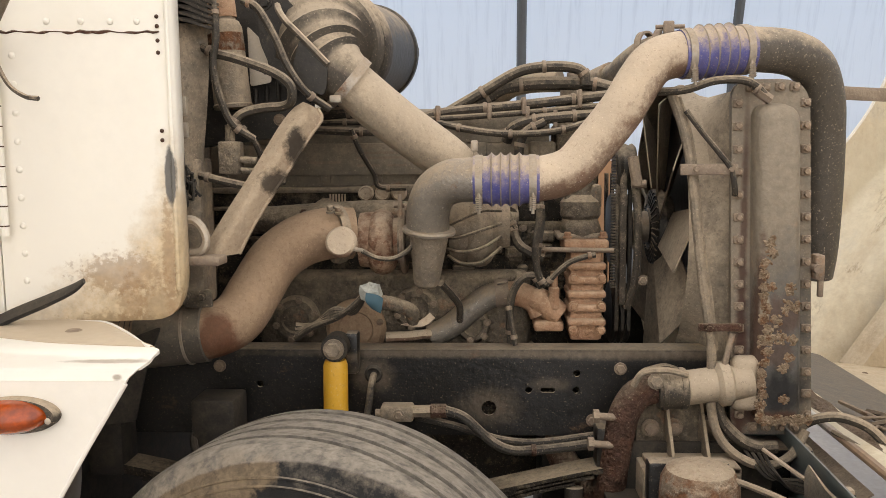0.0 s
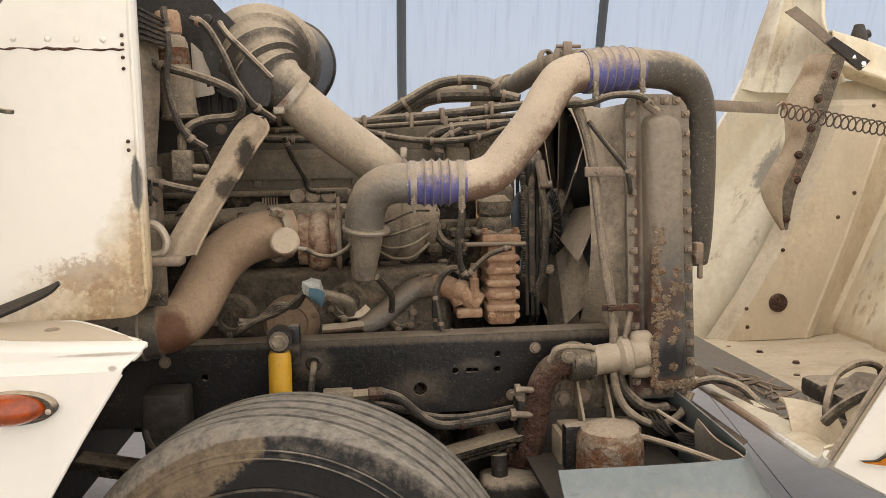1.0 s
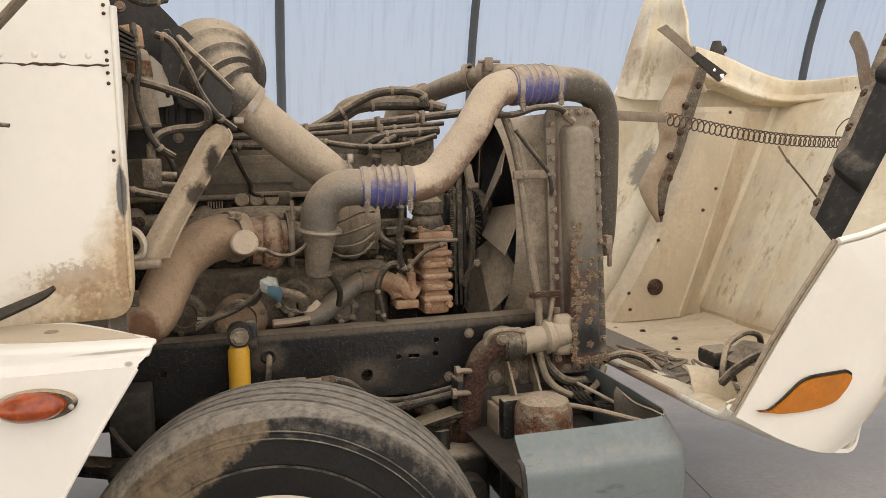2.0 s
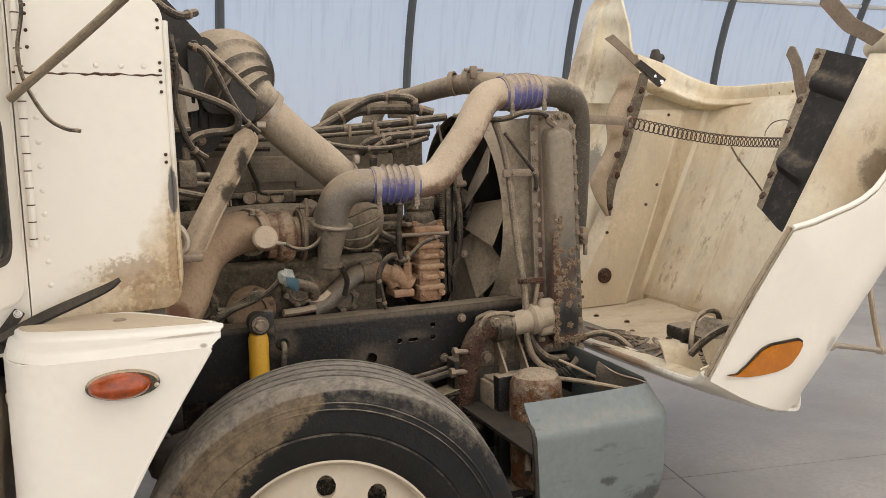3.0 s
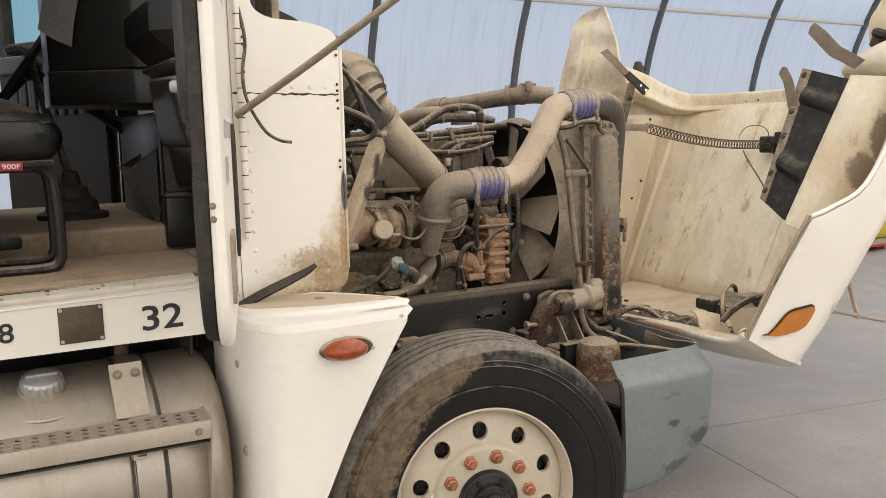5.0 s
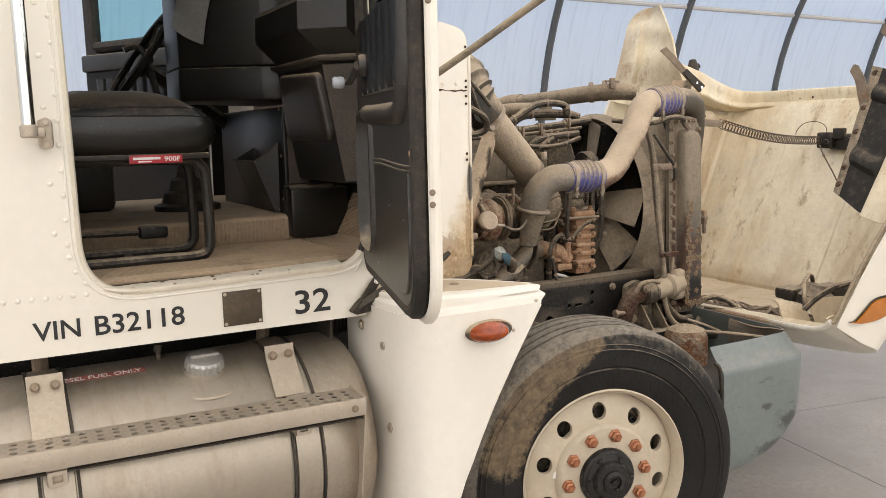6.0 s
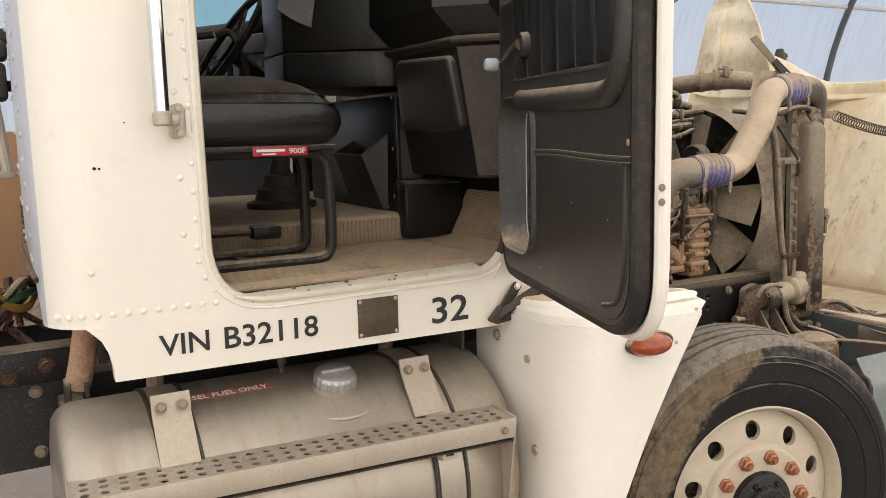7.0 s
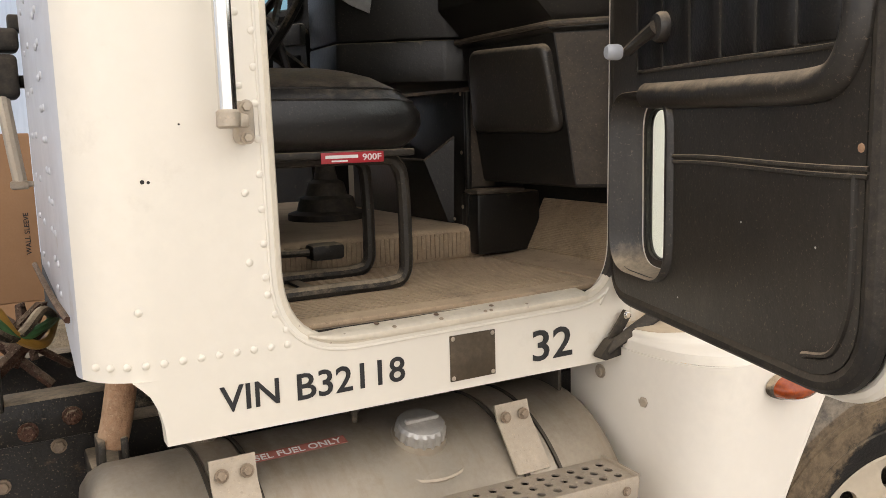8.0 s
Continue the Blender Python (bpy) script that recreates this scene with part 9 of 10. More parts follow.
brkt = single("sheet_tab", sheet([[(-0.245, 2.20, 1.10), (-0.215, 2.20, 1.095)], [(-0.19, 2.195, 1.115), (-0.18, 2.195, 1.098)], [(-0.165, 2.195, 1.135), (-0.15, 2.195, 1.12)]], 0.004, 2, 3), M_PIPE, "pale bent sheet tab", "bracket")
water = thing("water_pipe", (0.0, 2.38, 1.1), "grey dusty coolant pipe rising to the compressor", "pipe")
part("pipe", tube([(-0.175, 2.375, 1.030), (-0.12, 2.375, 1.058), (-0.062, 2.375, 1.106), (-0.01, 2.375, 1.145), (0.03, 2.375, 1.158)], 0.036, 18), M_ELBOW, water)
part("clamp", merged(lathe([(0.037, -0.02), (0.042, -0.02), (0.043, 0.02), (0.037, 0.02)], (0.035, 2.375, 1.158), (1, 0, 0.1), 24, True), rod((0.02, 2.33, 1.195), (0.05, 2.33, 1.20), 0.005)), M_BRACKET, water)
part("elbow", tube([(0.05, 2.375, 1.158), (0.09, 2.37, 1.155), (0.13, 2.365, 1.135), (0.15, 2.36, 1.10)], 0.036, 18), M_ORANGE, water)
part("stub", tube([(-0.30, 2.30, 1.045), (-0.24, 2.31, 1.045), (-0.20, 2.33, 1.045), (-0.17, 2.36, 1.04)], 0.014, 10), M_PIPE, water)
for pts, r in (([(0.06, 2.30, 1.02), (0.055, 2.295, 1.10), (0.062, 2.29, 1.17), (0.09, 2.285, 1.215), (0.125, 2.285, 1.222), (0.145, 2.29, 1.19)], 0.0115),
               ([(0.14, 2.26, 1.46), (0.135, 2.25, 1.38), (0.125, 2.25, 1.32), (0.128, 2.26, 1.26), (0.14, 2.27, 1.215), (0.155, 2.27, 1.20)], 0.010),
               ([(0.155, 2.27, 1.20), (0.185, 2.26, 1.235), (0.22, 2.255, 1.265), (0.262, 2.255, 1.28), (0.29, 2.255, 1.285)], 0.008),
               ([(0.06, 2.34, 1.36), (0.08, 2.32, 1.31), (0.115, 2.31, 1.285), (0.15, 2.31, 1.27)], 0.014),
               ([(0.05, 2.27, 1.14), (0.06, 2.265, 1.09), (0.07, 2.26, 1.03)], 0.007),
               ([(0.03, 2.36, 1.42), (0.05, 2.34, 1.39), (0.07, 2.33, 1.35)], 0.012),
               ([(0.13, 2.30, 1.46), (0.145, 2.29, 1.40), (0.14, 2.285, 1.34), (0.132, 2.28, 1.28)], 0.009)):
    banded(single("hose", tube(pts, r, 8), M_HOSE, "dusty black hose in the engine bay", "hose", "engine bay hoses"), pts, r, 0.12, 0.86)

# ---- lines over the engine ----
for pts, r in (([(-0.20, 2.43, 1.672), (-0.10, 2.43, 1.690), (0.10, 2.43, 1.705), (0.40, 2.43, 1.735)], 0.015),
               ([(-0.55, 2.42, 1.66), (-0.35, 2.42, 1.662), (-0.15, 2.42, 1.668), (0.10, 2.42, 1.682), (0.34, 2.42, 1.70)], 0.009),
               ([(-0.15, 2.40, 1.655), (-0.05, 2.38, 1.632), (0.06, 2.37, 1.62), (0.18, 2.37, 1.625), (0.30, 2.38, 1.655)], 0.010),
               ([(-0.12, 2.46, 1.69), (-0.02, 2.45, 1.745), (0.08, 2.45, 1.800), (0.16, 2.45, 1.815), (0.24, 2.45, 1.812), (0.275, 2.45, 1.795), (0.28, 2.45, 1.76)], 0.016),
               ([(-0.06, 2.48, 1.70), (0.0, 2.48, 1.735), (0.05, 2.48, 1.76), (0.15, 2.48, 1.77), (0.30, 2.48, 1.765), (0.36, 2.46, 1.75)], 0.020),
               ([(0.05, 2.44, 1.60), (0.07, 2.42, 1.64), (0.13, 2.41, 1.66), (0.22, 2.41, 1.668), (0.32, 2.42, 1.675)], 0.016),
               ([(0.10, 2.40, 1.45), (0.085, 2.40, 1.55), (0.10, 2.40, 1.62), (0.16, 2.40, 1.655)], 0.014),
               ([(-0.75, 2.40, 1.64), (-0.60, 2.40, 1.645), (-0.45, 2.40, 1.635), (-0.30, 2.41, 1.63)], 0.012),
               ([(-0.78, 2.43, 1.67), (-0.6, 2.44, 1.68), (-0.3, 2.44, 1.70)], 0.018)):
    banded(single("hose", tube(pts, r, 10), M_HOSE, "dusty line running over the engine", "hose", "lines over the engine"), pts, r, 0.18, 0.52, 0.84)
for x, z in ((-0.15, 1.685), (0.10, 1.706), (0.11, 1.68), (0.26, 1.725), (0.19, 1.668), (0.0, 1.69)):
    single("line_clamp", merged(lathe([(0.016, -0.008), (0.020, -0.007), (0.020, 0.007), (0.016, 0.008)], (x, 2.43, z), (1, 0, 0.05), 12), box((x - 0.006, 2.40, z - 0.03), (x + 0.006, 2.412, z + 0.02), 0.003)), M_BRACKET, "dusty clip on the lines", "clamp", "line clips")
upper = thing("coolant_crossover", (0.45, 2.8, 1.75), "wide dusty coolant pipe across the engine top", "pipe")
part("pipe", tube([(0.62, 2.36, 1.862), (0.54, 2.42, 1.868), (0.47, 2.54, 1.862), (0.45, 2.75, 1.852), (0.45, 2.95, 1.845), (0.44, 3.05, 1.842)], 0.040, 18), M_DUSTY, upper)
part("elbow", tube([(0.44, 3.04, 1.842), (0.42, 3.13, 1.838), (0.37, 3.18, 1.81), (0.34, 3.19, 1.74), (0.33, 3.19, 1.62)], 0.048, 18), M_DUSTY, upper)
part("clamp", merged(lathe([(0.043, -0.012), (0.049, -0.012), (0.049, 0.012), (0.043, 0.012)], (0.505, 2.445, 1.873), (-0.7, 0.65, -0.05), 24, True), lathe([(0.043, -0.010), (0.049, -0.010), (0.049, 0.010), (0.043, 0.010)], (0.46, 2.49, 1.868), (-0.7, 0.65, -0.05), 24, True), box((0.49, 2.385, 1.88), (0.52, 2.40, 1.93), 0.005), rod((0.47, 2.40, 1.915), (0.55, 2.40, 1.915), 0.006)), M_BRACKET, upper)
part("tee", merged(tube([(0.02, 2.80, 1.72), (0.05, 2.75, 1.77), (0.12, 2.68, 1.79), (0.22, 2.62, 1.79)], 0.035, 14), lathe([(0.05, 0), (0.05, 0.03), (0.03, 0.04), (0.03, 0.07), (0, 0.07)], (0.27, 2.6, 1.74), (0, 0, 1), 20)), M_DUSTY, upper)
single("intake_manifold", merged(box((-0.7, 2.92, 1.45), (0.2, 3.05, 1.66), 0.03, 3), *[tube([(x, 2.90, 1.60), (x, 2.97, 1.66), (x, 3.02, 1.62)], 0.035, 10) for x in (-0.5, -0.2, 0.08)]), M_DUSTY2, "dusty far-side intake manifold", "manifold")
single("thermostat_housing", merged(box((0.20, 2.50, 1.46), (0.33, 2.75, 1.66), 0.02, 3), lathe([(0.06, 0), (0.06, 0.06), (0.045, 0.07), (0, 0.07)], (0.265, 2.6, 1.655), (0, 0, 1), 20), bolt((0.22, 2.52, 1.66), (0, 0, 1), 0.01, 0.012), bolt((0.31, 2.52, 1.66), (0, 0, 1), 0.01, 0.012)), M_DUSTY2, "dusty cast thermostat housing", "housing")
single("far_carton", box((0.43, 5.0, 0.0), (0.75, 5.3, 1.52), 0.004), M_CARD, "brown carton standing behind the truck", "carton")

# ---- lines and pipes at the radiator ----
coolant = thing("coolant_lines", (0.55, 2.12, 0.9), "pair of dusty vertical coolant lines beside the radiator", "pipe")
part("line", tube([(0.455, 2.12, 1.715), (0.485, 2.115, 1.63), (0.503, 2.112, 1.55), (0.516, 2.112, 1.46), (0.535, 2.112, 1.30), (0.552, 2.112, 1.18), (0.570, 2.108, 1.05), (0.569, 2.10, 0.92), (0.59, 2.09, 0.83), (0.645, 2.08, 0.775), (0.715, 2.08, 0.757), (0.775, 2.085, 0.785), (0.812, 2.10, 0.845)], 0.0125, 10), M_DUSTY, coolant)
part("line", tube([(0.475, 2.135, 1.70), (0.507, 2.135, 1.60), (0.528, 2.135, 1.46), (0.548, 2.135, 1.30), (0.567, 2.13, 1.18), (0.582, 2.125, 1.05)], 0.0105, 10), M_DUSTY, coolant)
part("bracket", merged(box((0.476, 2.085, 1.505), (0.618, 2.098, 1.533), 0.003), bolt((0.515, 2.085, 1.519), (0, -1, 0), 0.008, 0.008), bolt((0.60, 2.085, 1.519), (0, -1, 0), 0.008, 0.008)), M_BRACKET, coolant)
part("bracket", merged(box((0.530, 2.082, 1.108), (0.64, 2.095, 1.128), 0.003), bolt((0.555, 2.08, 1.118), (0, -1, 0), 0.008, 0.010)), M_RUSTY, coolant)
for pts, r, m, lbl in (([(0.335, 2.20, 1.73), (0.40, 2.12, 1.715), (0.48, 2.08, 1.715), (0.55, 2.07, 1.735), (0.62, 2.07, 1.735), (0.66, 2.08, 1.715), (0.675, 2.085, 1.70)], 0.0105, M_HOSE, "vent hose over the radiator top"),
                       ([(0.49, 2.10, 1.665), (0.53, 2.09, 1.61), (0.57, 2.085, 1.56), (0.60, 2.085, 1.52), (0.612, 2.09, 1.47), (0.615, 2.10, 1.455)], 0.0075, M_HOSE, "thin hose bent to the radiator flange"),
                       ([(0.585, 2.12, 0.94), (0.60, 2.11, 0.87), (0.645, 2.10, 0.82), (0.69, 2.10, 0.80), (0.74, 2.10, 0.80)], 0.017, M_HOSE, "corrugated drain hose below the radiator"),
                       ([(0.82, 2.15, 0.84), (0.85, 2.12, 0.87), (0.90, 2.10, 0.88), (0.96, 2.08, 0.86), (1.0, 2.05, 0.82)], 0.013, M_RUBBER, "ribbed black cable to the hood"),
                       ([(0.62, 2.10, 1.10), (0.605, 2.09, 1.05), (0.595, 2.09, 1.0), (0.59, 2.10, 0.97)], 0.008, M_BRACKET, "thin rusty stay rod by the radiator"),
                       ([(0.33, 2.175, 0.790), (0.29, 2.168, 0.783), (0.20, 2.165, 0.770), (0.117, 2.165, 0.761), (0.056, 2.165, 0.760), (0.010, 2.165, 0.779), (-0.028, 2.165, 0.811), (-0.074, 2.165, 0.853), (-0.128, 2.168, 0.872)], 0.0135, M_BRAID, "dusty braided brake hose along the rail"),
                       ([(0.32, 2.195, 0.80), (0.142, 2.19, 0.776), (0.049, 2.19, 0.778), (-0.029, 2.19, 0.797), (-0.107, 2.19, 0.822), (-0.208, 2.19, 0.844)], 0.010, M_BRAID, "thin dusty line along the rail")):
    single("hose", tube(pts, r, 10), m, lbl, "hose", "radiator and rail hoses")
single("hose_end", merged(rod((0.655, 2.082, 1.712), (0.69, 2.088, 1.688), 0.013, 6), lathe([(0.0125, -0.006), (0.015, 0), (0.0125, 0.006)], (0.655, 2.08, 1.715), (1, 0, -0.5), 10)), M_BRACKET, "brass hose end on the radiator", "fitting")
brakefit = thing("brake_fitting", (-0.22, 2.18, 0.85), "dirty hose fitting block over the tyre", "fitting")
part("block", merged(box((-0.30, 2.15, 0.84), (-0.21, 2.20, 0.885), 0.008), rod((-0.215, 2.17, 0.866), (-0.13, 2.17, 0.868), 0.017, 6), rod((-0.315, 2.17, 0.86), (-0.295, 2.17, 0.86), 0.012), bolt((-0.25, 2.15, 0.862), (0, -1, 0), 0.012, 0.01)), M_DUSTY, brakefit)
part("nut", merged(rod((-0.165, 2.17, 0.868), (-0.12, 2.17, 0.868), 0.0195, 6, 0.003)), M_RUSTY, brakefit)
single("hose_clamp", lathe([(0.0135, -0.007), (0.0165, -0.006), (0.0165, 0.006), (0.0135, 0.007)], (0.117, 2.165, 0.761), (1, 0, 0.02), 16, True), M_RUSTY, "small rusty clamp on the brake hose", "clamp")
lower = thing("lower_radiator_pipe", (0.45, 2.12, 0.75), "rusty lower coolant elbow with a black hose joint", "pipe")
part("port", merged(tube([(0.665, 2.105, 0.976), (0.62, 2.10, 0.970), (0.56, 2.105, 0.962), (0.50, 2.11, 0.952)], 0.045, 24), lathe([(0.045, -0.02), (0.058, -0.01), (0.058, 0.012), (0.046, 0.02)], (0.60, 2.10, 0.968), (1, 0, 0.1), 24), box((0.618, 2.078, 0.897), (0.692, 2.13, 1.042), 0.022, 3)), M_INTAKE, lower, "dusty outlet neck")
part("hose_joint", lathe([(0.046, 0), (0.052, 0.003), (0.052, 0.075), (0.046, 0.078)], (0.51, 2.108, 0.953), (-1, 0.04, -0.05), 28), M_RUBBER, lower, "black rubber joint")
part("band", merged(*[lathe([(0.052, -0.007), (0.0545, -0.006), (0.0545, 0.006), (0.052, 0.007)], (x, 2.109, 0.953 - 0.05 * (0.51 - x)), (1, 0, 0.05), 28, True) for x in (0.497, 0.448)]), M_RUBBER, lower)
part("elbow", tube([(0.47, 2.11, 0.950), (0.425, 2.11, 0.952), (0.380, 2.115, 0.93), (0.352, 2.12, 0.88), (0.340, 2.125, 0.82), (0.328, 2.13, 0.74), (0.318, 2.14, 0.67), (0.29, 2.18, 0.635), (0.24, 2.22, 0.66), (0.20, 2.26, 0.71), (0.19, 2.33, 0.74)], 0.040, 20), M_RUSTY, lower, "flaking rusty elbow")
part("clip", merged(tube([(0.365, 2.07, 0.97), (0.39, 2.06, 1.008), (0.45, 2.06, 1.012), (0.50, 2.065, 1.0)], 0.009, 8), bolt((0.42, 2.06, 0.985), (0, -1, 0), 0.016, 0.014)), M_DUSTY, lower)
for x, z in ((0.318, 0.875), (0.305, 0.80)):
    part("bolt", merged(rod((x - 0.045, 2.10, z + 0.004), (x + 0.02, 2.10, z), 0.010), rod((x - 0.05, 2.10, z + 0.004), (x - 0.035, 2.10, z + 0.004), 0.018, 6)), M_BRACKET, lower)
mount = thing("radiator_mount", (0.5, 2.15, 0.75), "heavy dusty steel mounting bracket with large bolts", "bracket")
part("upright", holed(rounded([(0.385, 0.65), (0.63, 0.62), (0.64, 0.78), (0.60, 0.95), (0.47, 1.0), (0.40, 0.98)], 0.02, 3), [], 0.03, "xz", 2.165), M_DUSTY2, mount)
part("shelf", merged(box((0.40, 2.02, 0.68), (0.63, 2.032, 0.772), 0.005), box((0.40, 2.02, 0.755), (0.63, 2.17, 0.772), 0.005), box((0.385, 2.02, 0.60), (0.405, 2.17, 0.76), 0.005)), M_DUSTY, mount)
for x in (0.465, 0.555):
    part("gusset", holed([(2.05, 0.77), (2.16, 0.77), (2.16, 0.91)], [], 0.008, "yz", x), M_DUSTY, mount)
for x, z in ((0.428, 0.828), (0.49, 0.83), (0.578, 0.84), (0.41, 0.70), (0.62, 0.72)):
    part("bolt", bolt((x, 2.163, z), (0, -1, 0), 0.018, 0.018), M_BRACKET, mount)
part("lower_beam", box((0.36, 2.14, 0.58), (0.86, 2.26, 0.78), 0.02), M_BLACK, mount)
can = thing("filter_canister", (0.49, 1.89, 0.42), "rusty domed filter canister behind the bumper", "canister")
part("body", lathe([(0.088, 0.0), (0.092, 0.01), (0.092, 0.20), (0.095, 0.205), (0.095, 0.215), (0.0925, 0.22), (0.093, 0.33), (0.090, 0.365), (0.078, 0.39), (0.05, 0.403), (0, 0.407)], (0.492, 1.892, 0.43), (0, 0, 1), 36), M_CANRUST, can)
part("band", lathe([(0.096, -0.007), (0.099, -0.006), (0.099, 0.006), (0.096, 0.007)], (0.492, 1.892, 0.655), (0, 0, 1), 36, True), M_BRACKET, can)
part("bracket", merged(box((0.37, 1.85, 0.40), (0.60, 1.95, 0.43), 0.006), box((0.39, 1.98, 0.42), (0.59, 2.03, 0.80), 0.01), bolt((0.57, 1.85, 0.415), (0, -1, 0), 0.014, 0.012)), M_BLACK, can)
steerbox = thing("steering_gear", (0.28, 2.1, 0.5), "dark greasy steering gear box on the rail", "steering gear")
part("housing", box((0.16, 2.04, 0.36), (0.37, 2.18, 0.62), 0.03, 3), M_BLACKMET, steerbox)
part("sector_cover", rod((0.28, 2.04, 0.50), (0.28, 1.97, 0.50), 0.06, 20, 0.01), M_RUBSEAL, steerbox)
part("input_neck", rod((0.22, 2.10, 0.61), (0.22, 2.11, 0.68), 0.025), M_BLACKMET, steerbox)
part("drag_link", tube([(0.26, 1.98, 0.46), (0.0, 1.93, 0.48), (-0.25, 1.88, 0.50)], 0.022, 10), M_RUBSEAL, steerbox)
single("connector", merged(box((0.80, 1.93, 0.735), (0.87, 1.96, 0.755), 0.005), tube([(0.80, 1.95, 0.745), (0.74, 2.0, 0.78), (0.70, 2.08, 0.80)], 0.006, 6)), M_PIPE, "pale plug connector with a wire end", "connector")
single("wiring_loom", merged(*[tube([(0.66 + 0.015 * k, 2.10, 0.79), (0.70, 2.04 - 0.015 * k, 0.74 + 0.012 * k), (0.76, 2.0, 0.75 - 0.01 * k), (0.84 + 0.01 * k, 1.93, 0.74)], 0.0045, 6) for k in range(4)]), M_RUBSEAL, "bundle of dusty cables behind the bumper", "wiring")

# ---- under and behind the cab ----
# Dark casting colour replaces the tank's aluminium, so its shade is painted in.
single("far_tank", lathe([(0, 0), (0.30, 0), (0.318, 0.04), (0.318, 1.1), (0.30, 1.14), (0, 1.14)], (-2.28, 2 * MID - TY, TZ), (1, 0, 0), 40), M_DARKENG, "far side fuel tank, its shade given by a dark colour", "fuel tank")
single("far_fender", sheet([[mirror((-1.112, 1.86, z)), mirror((-1.10, 1.5, z)), mirror((-1.0, 1.404, z)), mirror((xf, 1.402, z))] for z, xf in ((0.40, -1.03), (0.70, -0.918), (1.0, -0.752), (1.2, -0.63))], 0.008, 3, 2), M_FENDER, "far white quarter fender", "fender")
brake = thing("brake_chamber", (-0.85, 2.0, 0.7), "dark air brake chamber and lines behind the wheel", "brake chamber")
part("chamber", lathe([(0, 0), (0.06, 0), (0.085, 0.03), (0.085, 0.09), (0.06, 0.12), (0, 0.12)], (-0.70, 1.98, 0.64), (-0.3, 0.3, 1), 24), M_RUBSEAL, brake)
part("line", tube([(-0.72, 2.0, 0.74), (-0.78, 2.05, 0.80), (-0.80, 2.13, 0.82), (-0.76, 2.16, 0.82), (-0.7, 2.19, 0.80)], 0.010, 8), M_RUBSEAL, brake)
part("bracket", merged(box((-0.80, 2.08, 0.74), (-0.68, 2.20, 0.92), 0.01)), M_RUBSEAL, brake)
subframe = thing("rear_subframe", (-3.5, 2.25, 1.03), "black rusted subframe beam on the rail behind the cab", "subframe")
part("beam", box((-6.0, 2.17, 1.029), (-2.17, 2.27, 1.125), 0.008), M_BLACK, subframe)
part("post", box((-2.62, 2.10, 1.126), (-2.40, 2.22, 1.50), 0.01), M_BLACK, subframe)
for x, z in ((-2.27, 1.08), (-2.36, 1.06), (-2.5, 1.3), (-2.45, 1.45)):
    part("bolt", bolt((x, 2.168 if z < 1.1 else 2.098, z), (0, -1, 0), 0.016, 0.014), M_RUSTY, subframe)
cabshock = thing("cab_damper", (-2.19, 2.0, 1.0), "rusty brown cab suspension damper", "damper")
part("body", tube([(-2.175, 2.02, 1.20), (-2.195, 2.02, 1.10), (-2.21, 2.02, 1.045)], 0.032, 14, 3), M_ORANGE, cabshock)
part("fork", merged(box((-2.24, 1.985, 0.98), (-2.225, 2.05, 1.07), 0.004), box((-2.195, 1.985, 0.98), (-2.18, 2.05, 1.07), 0.004), box((-2.25, 1.98, 0.93), (-2.17, 2.21, 0.985), 0.008)), M_BLACKMET, cabshock)
airline_mats = (surface("yellow_air_line", (0.55, 0.30, 0.06), 0.5), surface("green_air_line", (0.08, 0.22, 0.08), 0.5), M_RUBBER)
for k, m in enumerate(airline_mats):
    single("air_line", tube([(-2.55, 2.35 + 0.05 * k, 1.38), (-2.42, 2.30, 1.34 - 0.03 * k), (-2.36, 2.32, 1.24), (-2.30, 2.4, 1.20 + 0.04 * k), (-2.26, 2.6, 1.22)], 0.012, 8), m, ("yellow air line", "green air line", "black air line")[k] + " looped behind the cab", "air line", "air lines")
lampbar = thing("work_lamp", (-2.3, 2.75, 1.9), "black work lamp on a pole behind the cab", "lamp")
part("pole", tube([(-2.335, 2.72, 1.89), (-2.318, 2.72, 1.70), (-2.305, 2.72, 1.575)], 0.018, 10), M_STEP, lampbar, "pale metal pole")
part("housing", merged(box((-2.352, 2.70, 1.925), (-2.276, 2.80, 1.985), 0.014, 3), box((-2.352, 2.70, 1.80), (-2.284, 2.80, 1.918), 0.016, 3), box((-2.298, 2.72, 1.978), (-2.264, 2.78, 2.022), 0.006)), M_RUBSEAL, lampbar, "black lamp housing")
part("clamp", box((-2.295, 2.79, 1.835), (-2.236, 2.84, 1.868), 0.005), M_RUBSEAL, lampbar)
part("foot_bracket", merged(box((-2.33, 2.70, 1.560), (-2.285, 2.74, 1.582), 0.005), box((-2.29, 2.71, 1.566), (-2.235, 2.735, 1.580), 0.004)), M_CLAMP, lampbar)
rnd = random.Random(2)
clut = bm_new()
for k in range(18):
    x, y, z = rnd.uniform(-2.75, -2.32), rnd.uniform(2.4, 2.9), rnd.uniform(1.05, 1.3)
    merge(clut, tube([(x, y, z), (x + rnd.uniform(-0.1, 0.1), y + rnd.uniform(-0.1, 0.1), z + 0.06), (x + rnd.uniform(-0.15, 0.15), y, z - 0.1)], rnd.uniform(0.008, 0.02), 6, 3))
single("hose_clutter", clut, M_RUSTY, "tangle of dirty fittings between the rails", "fittings", kind="stuff")
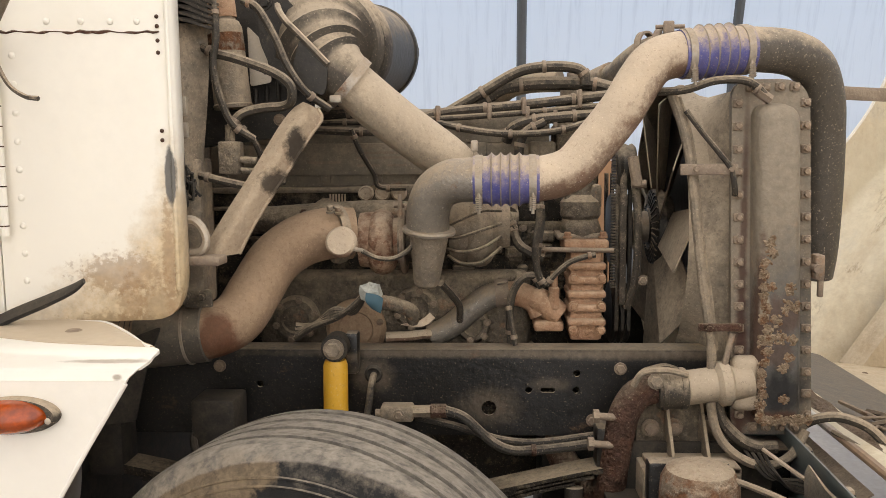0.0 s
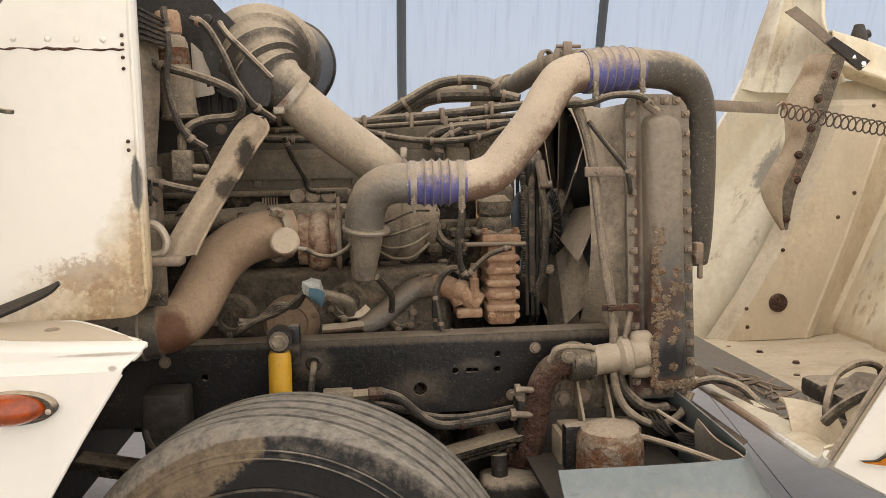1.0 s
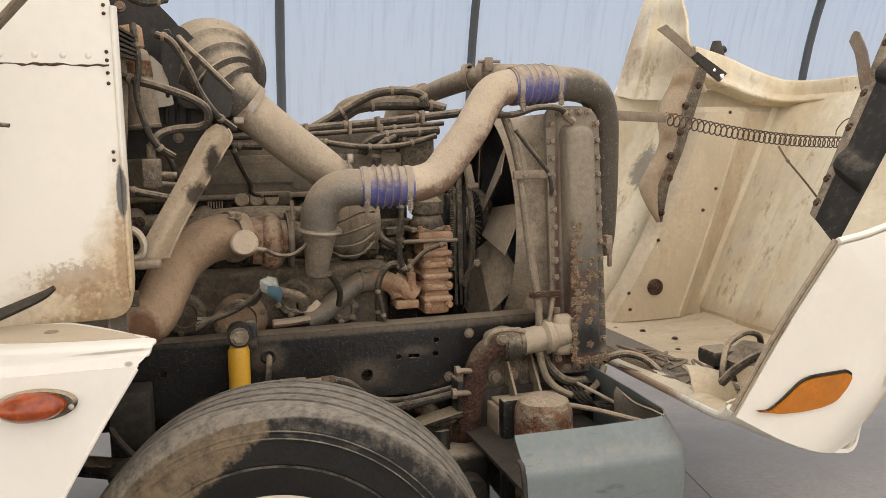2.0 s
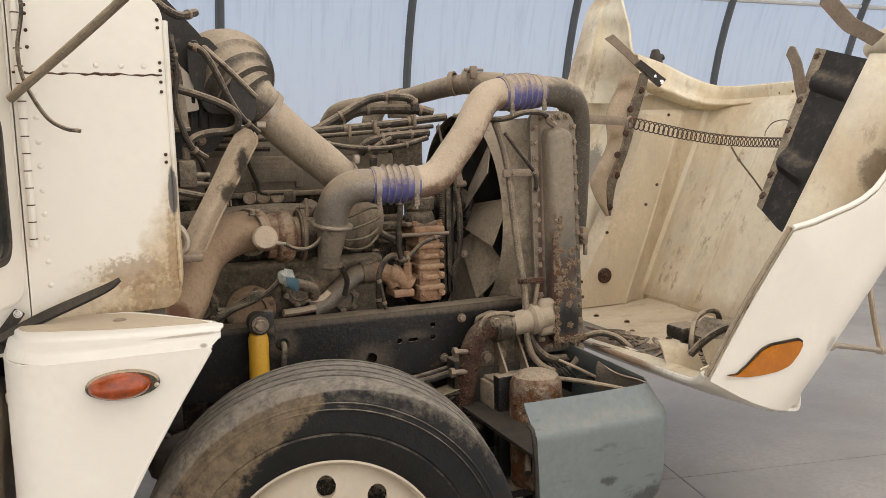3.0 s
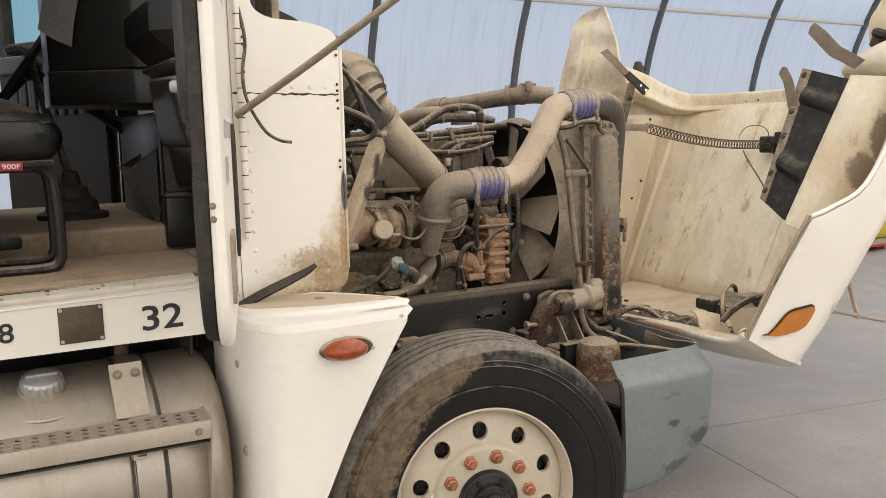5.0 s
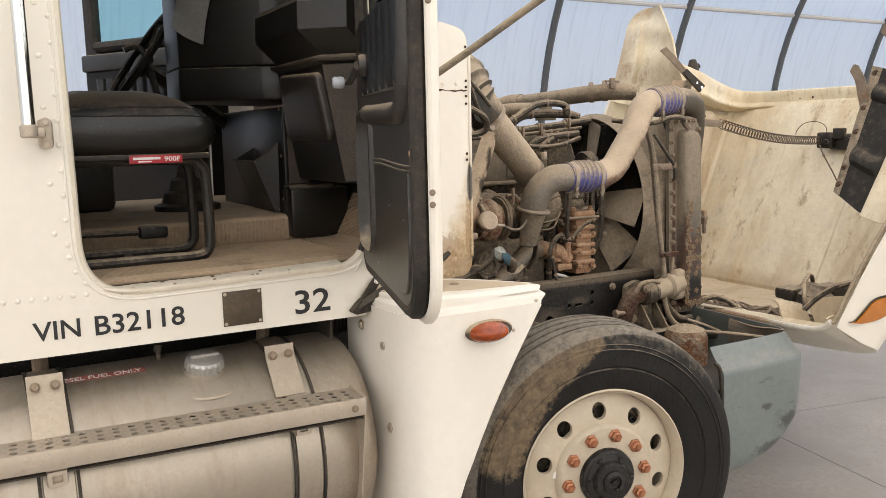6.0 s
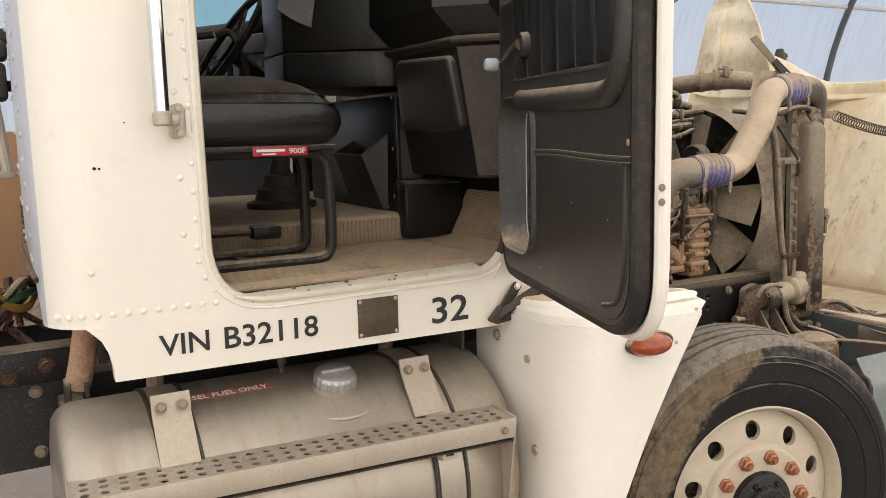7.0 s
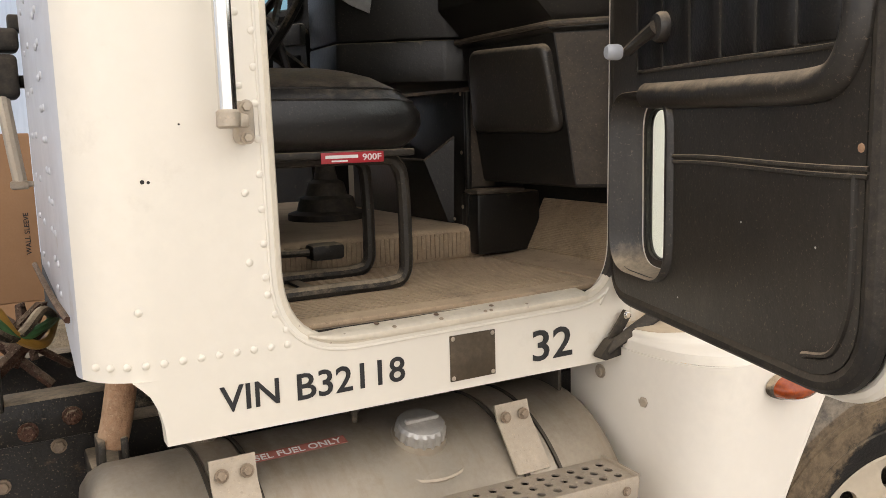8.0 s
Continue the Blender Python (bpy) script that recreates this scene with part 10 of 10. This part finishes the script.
for z0, z1, lbl in ((0.0, 0.85, "large plain brown cardboard carton"), (0.852, 1.73, "large brown carton with a printed side")):
    o = single("carton", box((-3.4, 5.0, z0), (-2.16, 5.9, z1), 0.006), M_CARD, lbl, "carton", "stacked cartons")
    if z0 > 0.5 and z0 < 1:
        lettering("lettering", "WALL SLEEVE", 0.035, Matrix.Translation((-2.20, 4.998, 1.10)) @ pose(0, 0, 0, 90, 0, 0) @ pose(0, 0, 0, 0, 0, 90), M_LETTER, o, 0.0005, 0.22)

# far end of the hall: bags and crates along the wall
def bag(name, x, y, m, s):
    rows = []
    for z, w, d in ((0.0, 0.20, 0.11), (0.06, 0.235, 0.15), (0.25, 0.24, 0.16), (0.45, 0.22, 0.12), (0.55, 0.21, 0.05), (0.60, 0.215, 0.02)):
        loop = rounded([(x - w, y - d), (x + w, y - d), (x + w, y + d), (x - w, y + d)], min(d, 0.08), 4)
        rows.append([(p[0] + 0.01 * math.sin(9 * z + p[1] * 7), p[1], z * s) for p in loop])
    b = bm_new()
    vr = [[b.verts.new(p) for p in r] for r in rows]
    for a, c in zip(vr, vr[1:]):
        for j in range(len(a)):
            b.faces.new((a[j], a[(j + 1) % len(a)], c[(j + 1) % len(a)], c[j]))
    b.faces.new(vr[0]), b.faces.new(vr[-1])
    bmesh.ops.recalc_face_normals(b, faces=b.faces[:])
    t = thing(name, (x, y, 0), "upright plump plastic bag of loose goods by the wall", "bag", "bags by the wall")
    part("sack", b, m, t, smooth=60)
    part("printed_band", box((x - 0.17, y - 0.17, 0.40 * s), (x + 0.17, y - 0.12, 0.47 * s), 0.01), M_RUBSEAL, t)


bag("plastic_bag", 9.60, 6.75, M_BAG, 1.15)
bag("plastic_bag", 10.15, 6.80, M_BAG, 1.0)
bag("plastic_bag", 10.75, 6.80, surface("green_plastic_bag", (0.25, 0.42, 0.06), 0.45, scale=6), 1.0)
crate = thing("black_crate", (9.1, 6.8, 0), "black slatted plastic crate on the floor", "crate", "crates")
for z in (0.02, 0.12, 0.22, 0.32):
    part("slat", merged(box((8.8, 6.55, z), (9.32, 6.57, z + 0.06), 0.004), box((8.8, 7.0, z), (9.32, 7.02, z + 0.06), 0.004), box((8.8, 6.55, z), (8.82, 7.02, z + 0.06), 0.004), box((9.3, 6.55, z), (9.32, 7.02, z + 0.06), 0.004)), M_RUBSEAL, crate)
part("base", box((8.8, 6.55, 0.0), (9.32, 7.02, 0.02)), M_RUBSEAL, crate)
for x, y in ((8.81, 6.56), (9.31, 6.56), (8.81, 7.01), (9.31, 7.01)):
    part("corner", box((x - 0.02, y - 0.02, 0), (x + 0.02, y + 0.02, 0.4), 0.004), M_RUBSEAL, crate)
copy_thing(crate, pose(9.1, 6.8, 0.41))
single("timber_rail", box((8.0, 7.35, 0.82), (16.0, 7.45, 0.98), 0.006), surface("brown_timber", (0.24, 0.13, 0.07), 0.7, scale=5, stretch=(1, 8, 8)), "long brown timber rail along the wall", "timber")
for x in (8.2, 11.0, 13.8):
    single("rail_post", box((x, 7.36, 0.0), (x + 0.1, 7.44, 0.82), 0.004), M_STEELPOST, "short grey post under the timber rail", "post", "rail posts")
trolley = thing("hand_pallet", (8.9, 6.2, 0), "low dark pallet with a red stripe on the floor", "pallet")
part("deck", box((8.55, 5.95, 0.06), (9.15, 6.35, 0.10), 0.005), M_BRACKET, trolley)
part("stripe", box((8.55, 5.94, 0.06), (9.15, 5.952, 0.09)), M_REDLBL, trolley)
for x in (8.6, 9.08):
    part("runner", box((x, 5.97, 0.0), (x + 0.06, 6.33, 0.062), 0.004), M_BRACKET, trolley)
